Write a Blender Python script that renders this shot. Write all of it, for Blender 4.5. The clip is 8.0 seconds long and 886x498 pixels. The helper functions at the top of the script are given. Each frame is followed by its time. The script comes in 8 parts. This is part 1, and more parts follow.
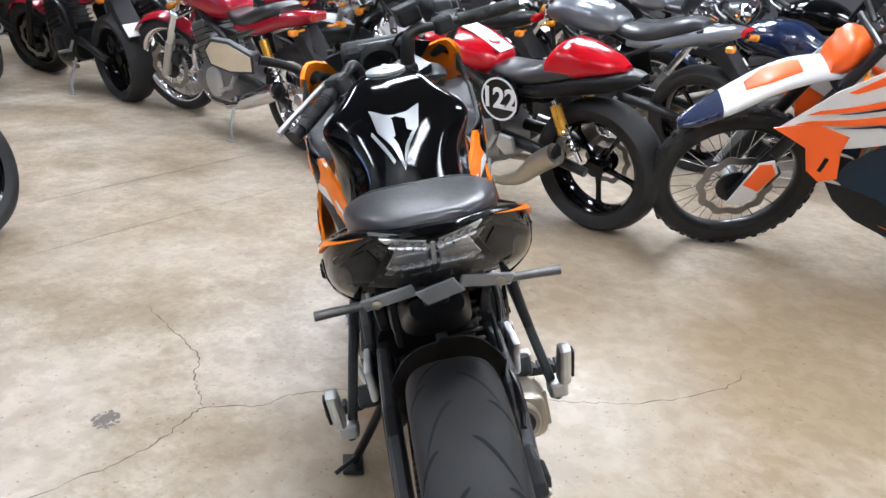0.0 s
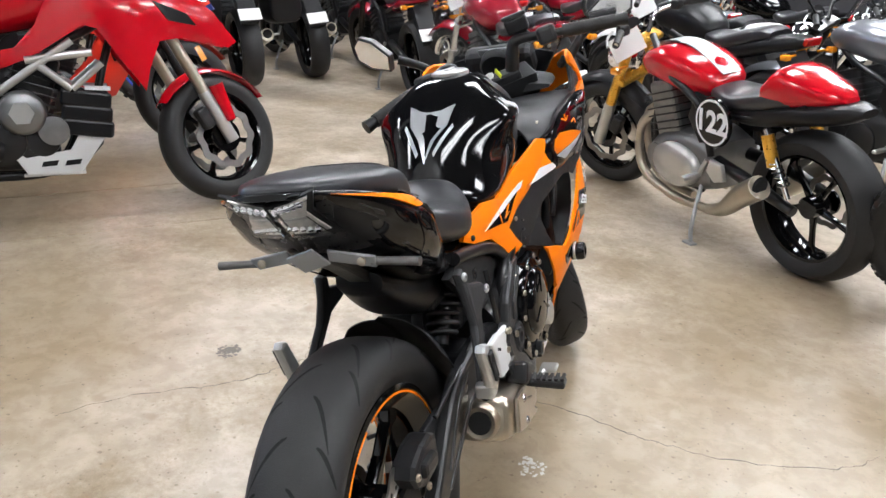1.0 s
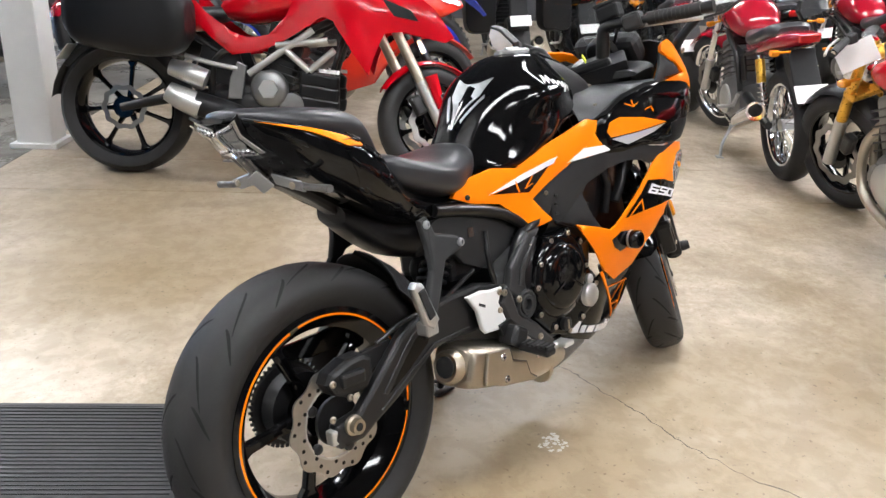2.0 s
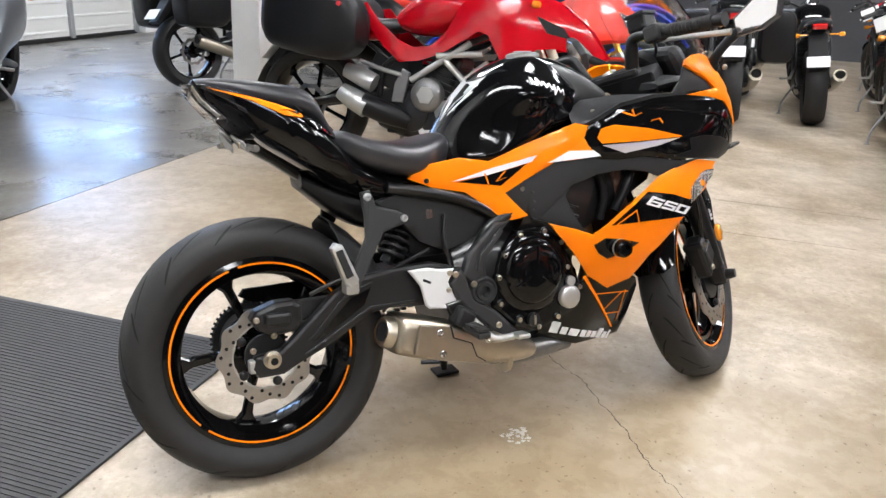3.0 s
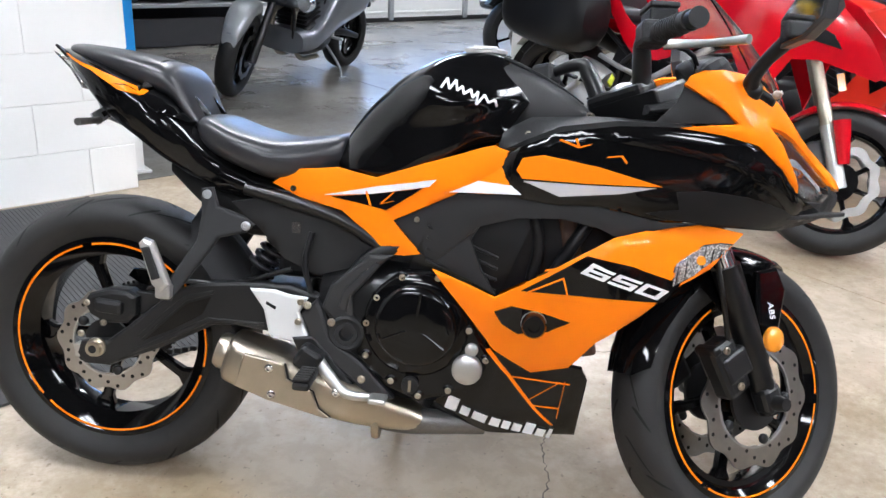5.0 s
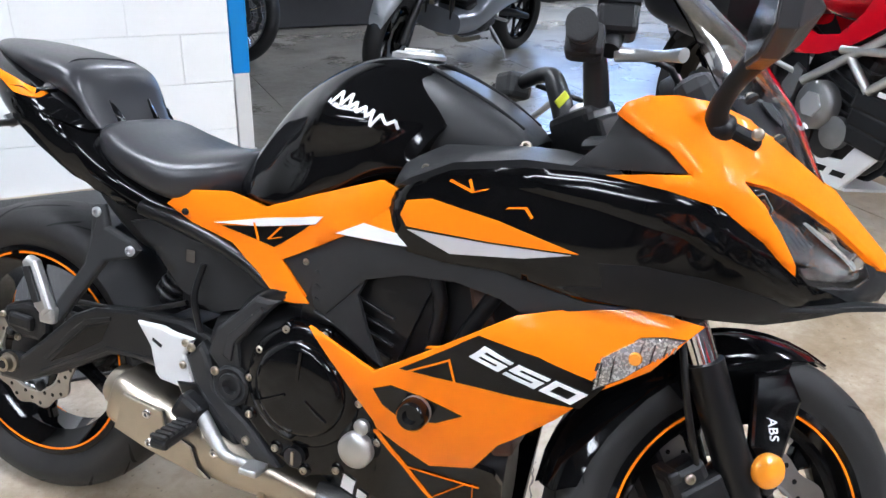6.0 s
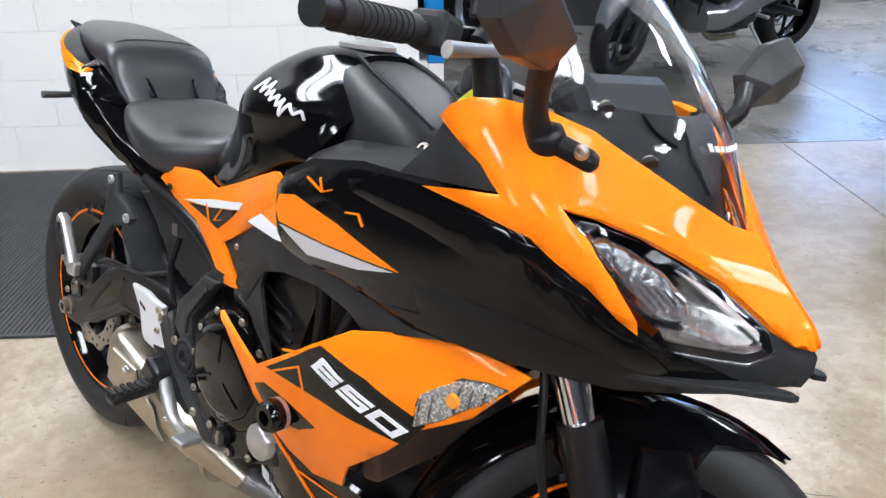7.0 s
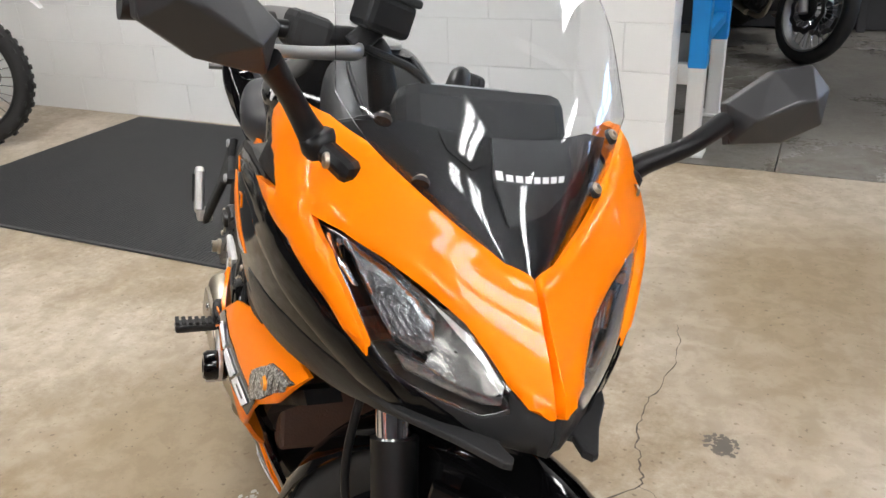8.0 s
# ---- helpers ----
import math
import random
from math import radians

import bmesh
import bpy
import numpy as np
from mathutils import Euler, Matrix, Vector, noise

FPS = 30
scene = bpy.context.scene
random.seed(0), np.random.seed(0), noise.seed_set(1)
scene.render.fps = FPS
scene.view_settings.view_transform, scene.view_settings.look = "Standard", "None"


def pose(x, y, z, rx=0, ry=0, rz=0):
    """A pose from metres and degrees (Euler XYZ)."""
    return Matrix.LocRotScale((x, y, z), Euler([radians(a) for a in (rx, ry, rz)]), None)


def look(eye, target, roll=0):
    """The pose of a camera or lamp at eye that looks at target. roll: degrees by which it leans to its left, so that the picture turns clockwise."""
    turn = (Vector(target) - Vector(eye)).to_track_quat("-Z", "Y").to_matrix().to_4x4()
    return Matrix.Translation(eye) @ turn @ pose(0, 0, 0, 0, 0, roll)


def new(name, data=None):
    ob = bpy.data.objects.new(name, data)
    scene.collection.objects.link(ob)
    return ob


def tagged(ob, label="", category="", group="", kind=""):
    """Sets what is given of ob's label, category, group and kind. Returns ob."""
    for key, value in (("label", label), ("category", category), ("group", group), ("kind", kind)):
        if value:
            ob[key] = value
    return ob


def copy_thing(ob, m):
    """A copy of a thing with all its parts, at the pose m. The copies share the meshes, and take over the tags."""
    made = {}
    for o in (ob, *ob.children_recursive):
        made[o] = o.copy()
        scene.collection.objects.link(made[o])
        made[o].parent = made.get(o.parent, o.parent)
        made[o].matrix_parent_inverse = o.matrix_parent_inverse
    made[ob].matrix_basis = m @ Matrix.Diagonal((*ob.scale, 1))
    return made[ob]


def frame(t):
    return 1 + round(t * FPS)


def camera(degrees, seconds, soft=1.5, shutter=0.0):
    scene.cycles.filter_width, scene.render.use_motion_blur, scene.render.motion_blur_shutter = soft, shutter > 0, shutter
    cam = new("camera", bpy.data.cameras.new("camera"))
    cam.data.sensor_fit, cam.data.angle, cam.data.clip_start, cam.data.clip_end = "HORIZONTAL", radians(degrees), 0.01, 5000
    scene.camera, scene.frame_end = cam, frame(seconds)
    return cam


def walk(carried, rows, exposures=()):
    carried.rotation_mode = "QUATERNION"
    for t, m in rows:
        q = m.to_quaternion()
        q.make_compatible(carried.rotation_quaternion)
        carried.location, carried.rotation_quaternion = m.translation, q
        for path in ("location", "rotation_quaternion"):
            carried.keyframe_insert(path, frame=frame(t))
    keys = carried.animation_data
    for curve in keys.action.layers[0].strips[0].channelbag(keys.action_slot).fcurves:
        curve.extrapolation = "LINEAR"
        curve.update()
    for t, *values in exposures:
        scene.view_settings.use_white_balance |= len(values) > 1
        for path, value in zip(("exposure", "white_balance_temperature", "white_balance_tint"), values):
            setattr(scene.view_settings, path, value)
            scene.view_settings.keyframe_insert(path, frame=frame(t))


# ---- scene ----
from mathutils.bvhtree import BVHTree

cam = camera(57.6, 8.0)
PATH = [
    (0, (-1.047, 0.294, 1.222), (0.801, 0.053, 0.496), 2.9),
    (0.3, (-1.111, 0.055, 1.201), (0.765, 0.108, 0.509), 2.2),
    (0.5, (-1.12, -0.03, 1.241), (0.736, 0.141, 0.515), 3.3),
    (1, (-1.057, -0.39, 1.241), (0.713, 0.191, 0.511), 3.0),
    (1.5, (-0.999, -0.759, 1.226), (0.6, 0.198, 0.5), 2.6),
    (2, (-0.86, -1.063, 1.196), (0.514, 0.199, 0.476), 2.1),
    (2.2, (-0.755, -1.185, 1.184), (0.518, 0.181, 0.466), 2.0),
    (3.3, (-0.228, -1.702, 1.159), (0.483, 0.04, 0.48), 3.3),
    (3.5, (-0.085, -1.715, 1.15), (0.525, 0.062, 0.464), 3.4),
    (4, (0.231, -1.686, 1.154), (0.593, 0.152, 0.454), 3.7),
    (4.5, (0.565, -1.63, 1.168), (0.672, 0.234, 0.451), 3.6),
    (4.7, (0.676, -1.575, 1.171), (0.679, 0.288, 0.443), 3.6),
    (5.8, (1.152, -1.067, 1.196), (0.619, 0.675, 0.369), 2.1),
    (6, (1.266, -0.995, 1.194), (0.606, 0.701, 0.366), 1.5),
    (6.5, (1.494, -0.837, 1.173), (0.536, 0.711, 0.344), 0.4),
    (7, (1.696, -0.608, 1.172), (0.429, 0.691, 0.331), -1.1),
    (7.5, (1.884, -0.353, 1.161), (0.333, 0.6, 0.33), -2.0),
    (8, (2.01, -0.112, 1.167), (0.284, 0.462, 0.335), -2.4),
]
walk(cam, [(t, look(eye, target, roll)) for t, eye, target, roll in PATH],
     [(0, 0.20, 5700, 10), (1, 0.19, 6000, 10), (1.5, 0.34, 6150, 10), (2, 0.40, 6150, 10), (4, 0.36, 6100, 10), (6, 0.36, 5600, 10), (7, 0.24, 5750, 10), (7.6, 0.08, 6350, 10), (8, -0.08, 6350, 10)])

# ---- light ----
world = bpy.data.worlds.new("hall_air")
scene.world = world
world.use_nodes = True
world.node_tree.nodes["Background"].inputs[0].default_value = (0.9, 0.95, 1.0, 1)
world.node_tree.nodes["Background"].inputs[1].default_value = 0.02
scene.view_settings.exposure = 0.0

# the hall's own axes: U runs along the block wall, N towards the roll-up doors
UX, UY = 0.695, 0.719


def hall(u, n, z=0.0):
    return Vector((u * UX - n * UY, u * UY + n * UX, z))


HALL = Matrix.Rotation(math.atan2(UY, UX), 4, "Z")


# ---- materials ----
def material(name, colour, rough=0.5, metal=0.0, coat=0.0, vary=0.12, scale=12.0, bump=0.0, bump_scale=200.0, random_tone=0.0, spec=0.5):
    """A surface with a broad tone change, fine grain in the gloss and a fine relief."""
    m = bpy.data.materials.new(name)
    m.use_nodes = True
    nt = m.node_tree
    b = nt.nodes["Principled BSDF"]
    b.inputs["Roughness"].default_value = rough
    b.inputs["Metallic"].default_value = metal
    b.inputs["Coat Weight"].default_value = coat
    b.inputs["Coat Roughness"].default_value = 0.03
    b.inputs["Specular IOR Level"].default_value = spec
    tc = nt.nodes.new("ShaderNodeTexCoord")
    n1 = nt.nodes.new("ShaderNodeTexNoise")
    n1.inputs["Scale"].default_value = scale
    n1.inputs["Detail"].default_value = 6
    nt.links.new(tc.outputs["Object"], n1.inputs["Vector"])
    mix = nt.nodes.new("ShaderNodeMix")
    mix.data_type = "RGBA"
    c = Vector(colour)
    lo, hi = c * (1 - vary), c * (1 + vary)
    mix.inputs[6].default_value = (*lo, 1)
    mix.inputs[7].default_value = (*[min(1, v) for v in hi], 1)
    nt.links.new(n1.outputs["Fac"], mix.inputs[0])
    nt.links.new(mix.outputs[2], b.inputs["Base Color"])
    n2 = nt.nodes.new("ShaderNodeTexNoise")
    n2.inputs["Scale"].default_value = scale * 9
    n2.inputs["Detail"].default_value = 4
    nt.links.new(tc.outputs["Object"], n2.inputs["Vector"])
    mr = nt.nodes.new("ShaderNodeMapRange")
    mr.inputs["To Min"].default_value = max(0.02, rough - (0.01 if coat > 0.25 else 0.06))
    mr.inputs["To Max"].default_value = min(1, rough + (0.01 if coat > 0.25 else 0.08))
    nt.links.new(n2.outputs["Fac"], mr.inputs["Value"])
    nt.links.new(mr.outputs[0], b.inputs["Roughness"])
    if bump:
        n3 = nt.nodes.new("ShaderNodeTexNoise")
        n3.inputs["Scale"].default_value = bump_scale
        n3.inputs["Detail"].default_value = 3
        nt.links.new(tc.outputs["Object"], n3.inputs["Vector"])
        bp = nt.nodes.new("ShaderNodeBump")
        bp.inputs["Strength"].default_value = bump
        bp.inputs["Distance"].default_value = 0.002
        nt.links.new(n3.outputs["Fac"], bp.inputs["Height"])
        nt.links.new(bp.outputs[0], b.inputs["Normal"])
    return m


def glow(name, colour, strength):
    m = bpy.data.materials.new(name)
    m.use_nodes = True
    b = m.node_tree.nodes["Principled BSDF"]
    b.inputs["Base Color"].default_value = (*colour, 1)
    b.inputs["Emission Color"].default_value = (*colour, 1)
    b.inputs["Emission Strength"].default_value = strength
    return m


def glassy(name, colour, rough=0.02, ior=1.45):
    m = bpy.data.materials.new(name)
    m.use_nodes = True
    b = m.node_tree.nodes["Principled BSDF"]
    b.inputs["Base Color"].default_value = (*colour, 1)
    b.inputs["Roughness"].default_value = rough
    b.inputs["Transmission Weight"].default_value = 1.0
    b.inputs["IOR"].default_value = ior
    return m


def concrete(name, light, dark, stain, gloss, stain_and_shade=()):
    """Sealed slab: broad cloudy tone, speckle, worn stains, and a sheen that changes over it."""
    m = bpy.data.materials.new(name)
    m.use_nodes = True
    nt = m.node_tree
    b = nt.nodes["Principled BSDF"]
    tc = nt.nodes.new("ShaderNodeTexCoord")

    def noise_at(scale, detail, rough, distort=0.0):
        n = nt.nodes.new("ShaderNodeTexNoise")
        n.inputs["Scale"].default_value = scale
        n.inputs["Detail"].default_value = detail
        n.inputs["Roughness"].default_value = rough
        n.inputs["Distortion"].default_value = distort
        nt.links.new(tc.outputs["Object"], n.inputs["Vector"])
        return n.outputs["Fac"]

    def ramp(fac, a, c, lo=(0, 0, 0), hi=(1, 1, 1)):
        r = nt.nodes.new("ShaderNodeMapRange")
        r.interpolation_type = "SMOOTHSTEP"
        r.inputs["From Min"].default_value, r.inputs["From Max"].default_value = a, c
        nt.links.new(fac, r.inputs["Value"])
        if lo == (0, 0, 0) and hi == (1, 1, 1):
            return r.outputs[0]
        return mixed(r.outputs[0], lo, hi)

    def mixed(fac, a, c, mode="MIX"):
        x = nt.nodes.new("ShaderNodeMix")
        x.data_type, x.blend_type = "RGBA", mode
        for sock, v in ((0, fac), (6, a), (7, c)):
            if isinstance(v, (float, tuple)):
                x.inputs[sock].default_value = v if isinstance(v, float) else (*v, 1)
            else:
                nt.links.new(v, x.inputs[sock])
        return x.outputs[2]

    fine = noise_at(38, 7, 0.8)

    def broken(scale, share):
        """A broad tone whose borders are broken up by the grain."""
        x = nt.nodes.new("ShaderNodeMix")
        x.inputs[0].default_value = share
        nt.links.new(noise_at(scale, 3, 0.5), x.inputs[2])
        nt.links.new(fine, x.inputs[3])
        return x.outputs[0]

    base = mixed(ramp(broken(0.6, 0.45), 0.30, 0.70), light, dark)
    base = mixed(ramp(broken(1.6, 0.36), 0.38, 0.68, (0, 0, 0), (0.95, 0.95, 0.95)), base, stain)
    wear = ramp(broken(5.5, 0.4), 0.36, 0.62, (0.76, 0.73, 0.67), (1.0, 1.0, 1.0))
    base = mixed(0.9, base, wear, "MULTIPLY")
    for px, py, radius, strength in stain_and_shade:
        # a ragged brown patch: old spills, and floor shade painted into the colour
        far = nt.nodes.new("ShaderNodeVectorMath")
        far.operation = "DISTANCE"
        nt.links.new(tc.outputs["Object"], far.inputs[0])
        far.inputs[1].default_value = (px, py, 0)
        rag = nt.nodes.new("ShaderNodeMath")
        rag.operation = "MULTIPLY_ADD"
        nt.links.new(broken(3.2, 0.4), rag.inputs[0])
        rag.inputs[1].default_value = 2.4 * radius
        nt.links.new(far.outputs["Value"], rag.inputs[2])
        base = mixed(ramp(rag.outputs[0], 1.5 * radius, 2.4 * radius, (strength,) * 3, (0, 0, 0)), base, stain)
    mottle = ramp(noise_at(13, 6, 0.65, 0.4), 0.40, 0.60, (0.82, 0.80, 0.76), (1.0, 1.0, 1.0))
    base = mixed(0.85, base, mottle, "MULTIPLY")
    pits = ramp(noise_at(60, 2, 0.4), 0.66, 0.74, (1.0, 1.0, 1.0), (0.55, 0.52, 0.47))
    base = mixed(0.8, base, pits, "MULTIPLY")
    spots = ramp(noise_at(15, 1, 0.3), 0.64, 0.82, (0, 0, 0), (0.6, 0.6, 0.6))
    base = mixed(spots, base, stain)
    nt.links.new(base, b.inputs["Base Color"])
    sheen = ramp(broken(1.7, 0.35), 0.3, 0.7, (gloss[0],) * 3, (gloss[1],) * 3)
    nt.links.new(sheen, b.inputs["Roughness"])
    bp = nt.nodes.new("ShaderNodeBump")
    bp.inputs["Strength"].default_value = 0.05
    bp.inputs["Distance"].default_value = 0.002
    nt.links.new(noise_at(34, 4, 0.6), bp.inputs["Height"])
    nt.links.new(bp.outputs[0], b.inputs["Normal"])
    return m


ORANGE = material("orange_paint", (1.0, 0.225, 0.0), 0.42, coat=0.24, vary=0.03, spec=0.08)
BLACK_GLOSS = material("black_gloss_paint", (0.003, 0.003, 0.0033), 0.07, coat=0.14, vary=0.1, spec=0.25)
BLACK_SATIN = material("black_satin_plastic", (0.009, 0.009, 0.0098), 0.34, vary=0.2, bump=0.12, bump_scale=700, spec=0.22)
TAIL_SATIN = material("satin_tail_plastic", (0.012, 0.012, 0.0125), 0.28, vary=0.2, bump=0.12, bump_scale=700, spec=0.3)
COVER_SATIN = material("satin_cover_plastic", (0.020, 0.020, 0.021), 0.40, vary=0.2, bump=0.2, bump_scale=900, spec=0.5)
BLACK_MATT = material("black_moulded_plastic", (0.025, 0.025, 0.0258), 0.46, vary=0.2, bump=0.25, bump_scale=900, spec=0.16)
FRAME_SATIN = material("satin_frame_casting", (0.026, 0.026, 0.027), 0.42, vary=0.2, bump=0.15, bump_scale=500, spec=0.35)
FRAME_BLACK = material("black_frame_paint", (0.005, 0.005, 0.0055), 0.34, coat=0.2, vary=0.2, spec=0.35)
DARK_METAL = material("dark_cast_metal", (0.014, 0.014, 0.0148), 0.36, metal=0.3, vary=0.25, bump=0.2, bump_scale=350)
RUBBER = material("tyre_rubber", (0.021, 0.0204, 0.0204), 0.52, vary=0.2, scale=25, bump=0.3, bump_scale=500, spec=0.28)
# near-black that paints the shade inside tread grooves, slots, bores and holes
GROOVE_SHADE = material("groove_and_hole_shade", (0.002, 0.002, 0.002), 0.9, vary=0.2)
VINYL = material("black_seat_vinyl", (0.026, 0.026, 0.029), 0.31, vary=0.10)
STEEL = material("brushed_steel", (0.46, 0.41, 0.33), 0.32, metal=1.0, vary=0.12, scale=30, bump=0.15, bump_scale=300)
CHROME = material("chrome", (0.72, 0.72, 0.74), 0.08, metal=1.0, vary=0.04)
SILVER = material("silver_cast_alloy", (0.52, 0.52, 0.51), 0.36, metal=0.85, vary=0.1, bump=0.2, bump_scale=400)
GREY_ALLOY = material("grey_alloy_paint", (0.36, 0.37, 0.38), 0.35, metal=0.4, vary=0.1)
WHITE_PLASTIC = material("white_plastic", (0.72, 0.72, 0.72), 0.4, vary=0.05)
WHITE_DECAL = material("white_decal", (0.8, 0.8, 0.82), 0.35, vary=0.03)
SILVER_DECAL = material("silver_decal", (0.62, 0.62, 0.66), 0.3, metal=0.3, vary=0.05)
GUARD_WHITE = material("pale_heel_guard", (0.62, 0.62, 0.62), 0.42, vary=0.05)
RED = material("red_paint", (0.50, 0.002, 0.010), 0.2, coat=0.5, vary=0.03, spec=0.3)
DARK_RED = material("deep_red_paint", (0.30, 0.004, 0.016), 0.22, coat=0.5, vary=0.05, spec=0.3)
VERMILION = material("vermilion_paint", (0.78, 0.035, 0.015), 0.28, coat=0.9, vary=0.05)
BLUE = material("blue_plastic", (0.01, 0.045, 0.55), 0.35, coat=0.4, vary=0.06)
NAVY_SATIN = material("dark_blue_plastic", (0.012, 0.028, 0.055), 0.42, vary=0.2, spec=0.3)
NAVY = material("navy_paint", (0.008, 0.018, 0.06), 0.22, coat=1.0, vary=0.1)
GREY_PAINT = material("silver_grey_paint", (0.20, 0.21, 0.235), 0.3, metal=0.5, coat=0.8, vary=0.08)
DIRT_ORANGE = material("bright_orange_plastic", (0.95, 0.13, 0.008), 0.38, coat=0.3, vary=0.04)
YELLOW = material("yellow_paint", (0.85, 0.52, 0.01), 0.35, coat=0.4, vary=0.06)
GOLD = material("gold_anodised", (0.75, 0.42, 0.06), 0.28, metal=0.9, vary=0.06)
AMBER = material("amber_lens", (0.75, 0.26, 0.012), 0.15, coat=0.8, vary=0.1)
RED_LENS = material("red_lens", (0.5, 0.01, 0.012), 0.15, coat=0.8, vary=0.1)
DISC_STEEL = material("worn_disc_steel", (0.40, 0.38, 0.355), 0.30, metal=1.0, vary=0.2, scale=40)
ENGINE_GREY = material("grey_cast_alloy", (0.22, 0.22, 0.22), 0.38, metal=0.8, vary=0.2, scale=20, bump=0.3, bump_scale=300)
DULL_DISC = material("dull_disc_steel", (0.24, 0.23, 0.22), 0.34, metal=1.0, vary=0.15, scale=40)
REFLECTOR = material("lamp_reflector", (0.8, 0.8, 0.82), 0.14, metal=1.0, vary=0.1, scale=60)
MIRROR = material("mirror_glass", (0.9, 0.9, 0.9), 0.02, metal=1.0, vary=0.01)
CLEAR = glassy("clear_polycarbonate", (0.96, 0.97, 0.98))
SMOKE = glassy("windscreen_polycarbonate", (0.93, 0.95, 0.97))
FACETS = material("fluted_lamp_reflector", (0.50, 0.50, 0.51), 0.13, metal=0.95, vary=0.40, scale=60, bump=1.0, bump_scale=120)
LAMP_SILVER = material("silvered_lamp_back", (0.72, 0.71, 0.68), 0.30, metal=0.5, vary=0.35, scale=70, bump=1.0, bump_scale=140)
STUB_STEEL = material("worn_grey_steel", (0.16, 0.155, 0.15), 0.38, metal=0.7, vary=0.3, scale=60, bump=0.4, bump_scale=300)
LAMP_BOWL = material("silver_lamp_bowl", (0.30, 0.29, 0.275), 0.24, metal=0.85, vary=0.25, scale=30)
INDICATOR_SILVER = material("indicator_reflector", (0.46, 0.45, 0.43), 0.26, metal=0.7, vary=0.25, scale=30)
LAMP_GREY = material("grey_lamp_bowl", (0.20, 0.19, 0.185), 0.24, metal=0.9, vary=0.2, scale=30)
MIRROR_SHELL = material("satin_mirror_shell", (0.030, 0.030, 0.032), 0.34, vary=0.15, bump=0.1, bump_scale=800)
LIT_PANEL = glow("lit_panel", (1.0, 0.98, 0.95), 43.0)
DAYLIGHT = glow("daylit_frosted_pane", (0.36, 0.58, 1.0), 9.0)
RADIATOR = material("dusty_radiator_core", (0.055, 0.024, 0.013), 0.6, vary=0.3, scale=60, bump=0.4, bump_scale=260)
PAPER = material("white_paper_tag", (0.82, 0.82, 0.8), 0.7, vary=0.03)
NEON = material("yellow_tag_plastic", (0.7, 0.75, 0.02), 0.5, vary=0.05)
# the spots near the parked machines paint their shade into the slab
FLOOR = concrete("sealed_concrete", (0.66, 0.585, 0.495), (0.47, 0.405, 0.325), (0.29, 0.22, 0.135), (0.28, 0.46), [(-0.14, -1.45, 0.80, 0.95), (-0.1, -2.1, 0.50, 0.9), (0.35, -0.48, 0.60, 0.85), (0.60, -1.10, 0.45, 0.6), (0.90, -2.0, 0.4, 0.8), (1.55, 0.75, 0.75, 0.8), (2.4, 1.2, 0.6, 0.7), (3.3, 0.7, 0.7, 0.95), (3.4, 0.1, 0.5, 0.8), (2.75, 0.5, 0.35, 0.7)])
FLOOR_BACK = concrete("worn_grey_concrete", (0.29, 0.277, 0.257), (0.19, 0.18, 0.165), (0.11, 0.104, 0.096), (0.22, 0.38))
CRACK = material("crack_dirt", (0.09, 0.075, 0.06), 0.9, vary=0.3)
MAT_RUBBER = material("ribbed_mat_rubber", (0.034, 0.034, 0.036), 0.5, vary=0.25, scale=5, bump=0.2, bump_scale=300)
BLOCK_PAINT = material("white_block_paint", (0.80, 0.80, 0.79), 0.5, vary=0.05, scale=3, bump=0.5, bump_scale=60)
MORTAR = material("painted_joint", (0.74, 0.74, 0.73), 0.6, vary=0.05)
DARK_WALL = material("dark_wall_paint", (0.05, 0.05, 0.055), 0.7, vary=0.2, scale=2)
CEILING = material("grey_roof_deck", (0.11, 0.11, 0.115), 0.7, vary=0.1, scale=1)
DOOR_WHITE = material("white_door_steel", (0.74, 0.74, 0.72), 0.4, vary=0.05, scale=2)
POST_WHITE = material("white_post_paint", (0.78, 0.78, 0.77), 0.4, vary=0.05)
POST_BLUE = material("blue_post_paint", (0.012, 0.25, 0.68), 0.38, vary=0.06)


# ---- mesh helpers ----
def obj(name, bm, mat, parent=None, label="", smooth=50):
    me = bpy.data.meshes.new(name)
    bmesh.ops.recalc_face_normals(bm, faces=bm.faces)
    if smooth:
        for e in bm.edges:
            if len(e.link_faces) == 2:
                e.smooth = e.calc_face_angle(3.2) < radians(smooth)
    bm.to_mesh(me)
    bm.free()
    me.materials.append(mat)
    ob = new(name, me)
    if mat.name in ("clear_polycarbonate", "windscreen_polycarbonate"):
        ob.visible_shadow = False
    if parent:
        ob.parent = parent
    if label:
        tagged(ob, label)
    return ob


def part(name, bm, mat, parent, label="", smooth=50):
    return obj(name, bm, mat, parent, label, smooth)


def thing(name, m, label, category, group=""):
    ob = new(name)
    ob.empty_display_size = 0.1
    ob.matrix_basis = m
    return tagged(ob, label, category, group)


def join(*bms):
    """One bmesh out of several."""
    out = bms[0]
    for b in bms[1:]:
        me = bpy.data.meshes.new("tmp")
        b.to_mesh(me)
        out.from_mesh(me)
        bpy.data.meshes.remove(me)
        b.free()
    return out


def moved(bm, m):
    bm.transform(m)
    return bm


def box(sx, sy, sz, at=(0, 0, 0), turn=(0, 0, 0), bevel=0.004):
    bm = bmesh.new()
    bmesh.ops.create_cube(bm, size=1, matrix=Matrix.Diagonal((sx, sy, sz, 1)))
    if bevel:
        bmesh.ops.bevel(bm, geom=bm.edges[:], offset=min(bevel, 0.45 * min(sx, sy, sz)), segments=2, affect="EDGES", profile=0.5)
    bm.transform(pose(*at, *turn))
    return bm


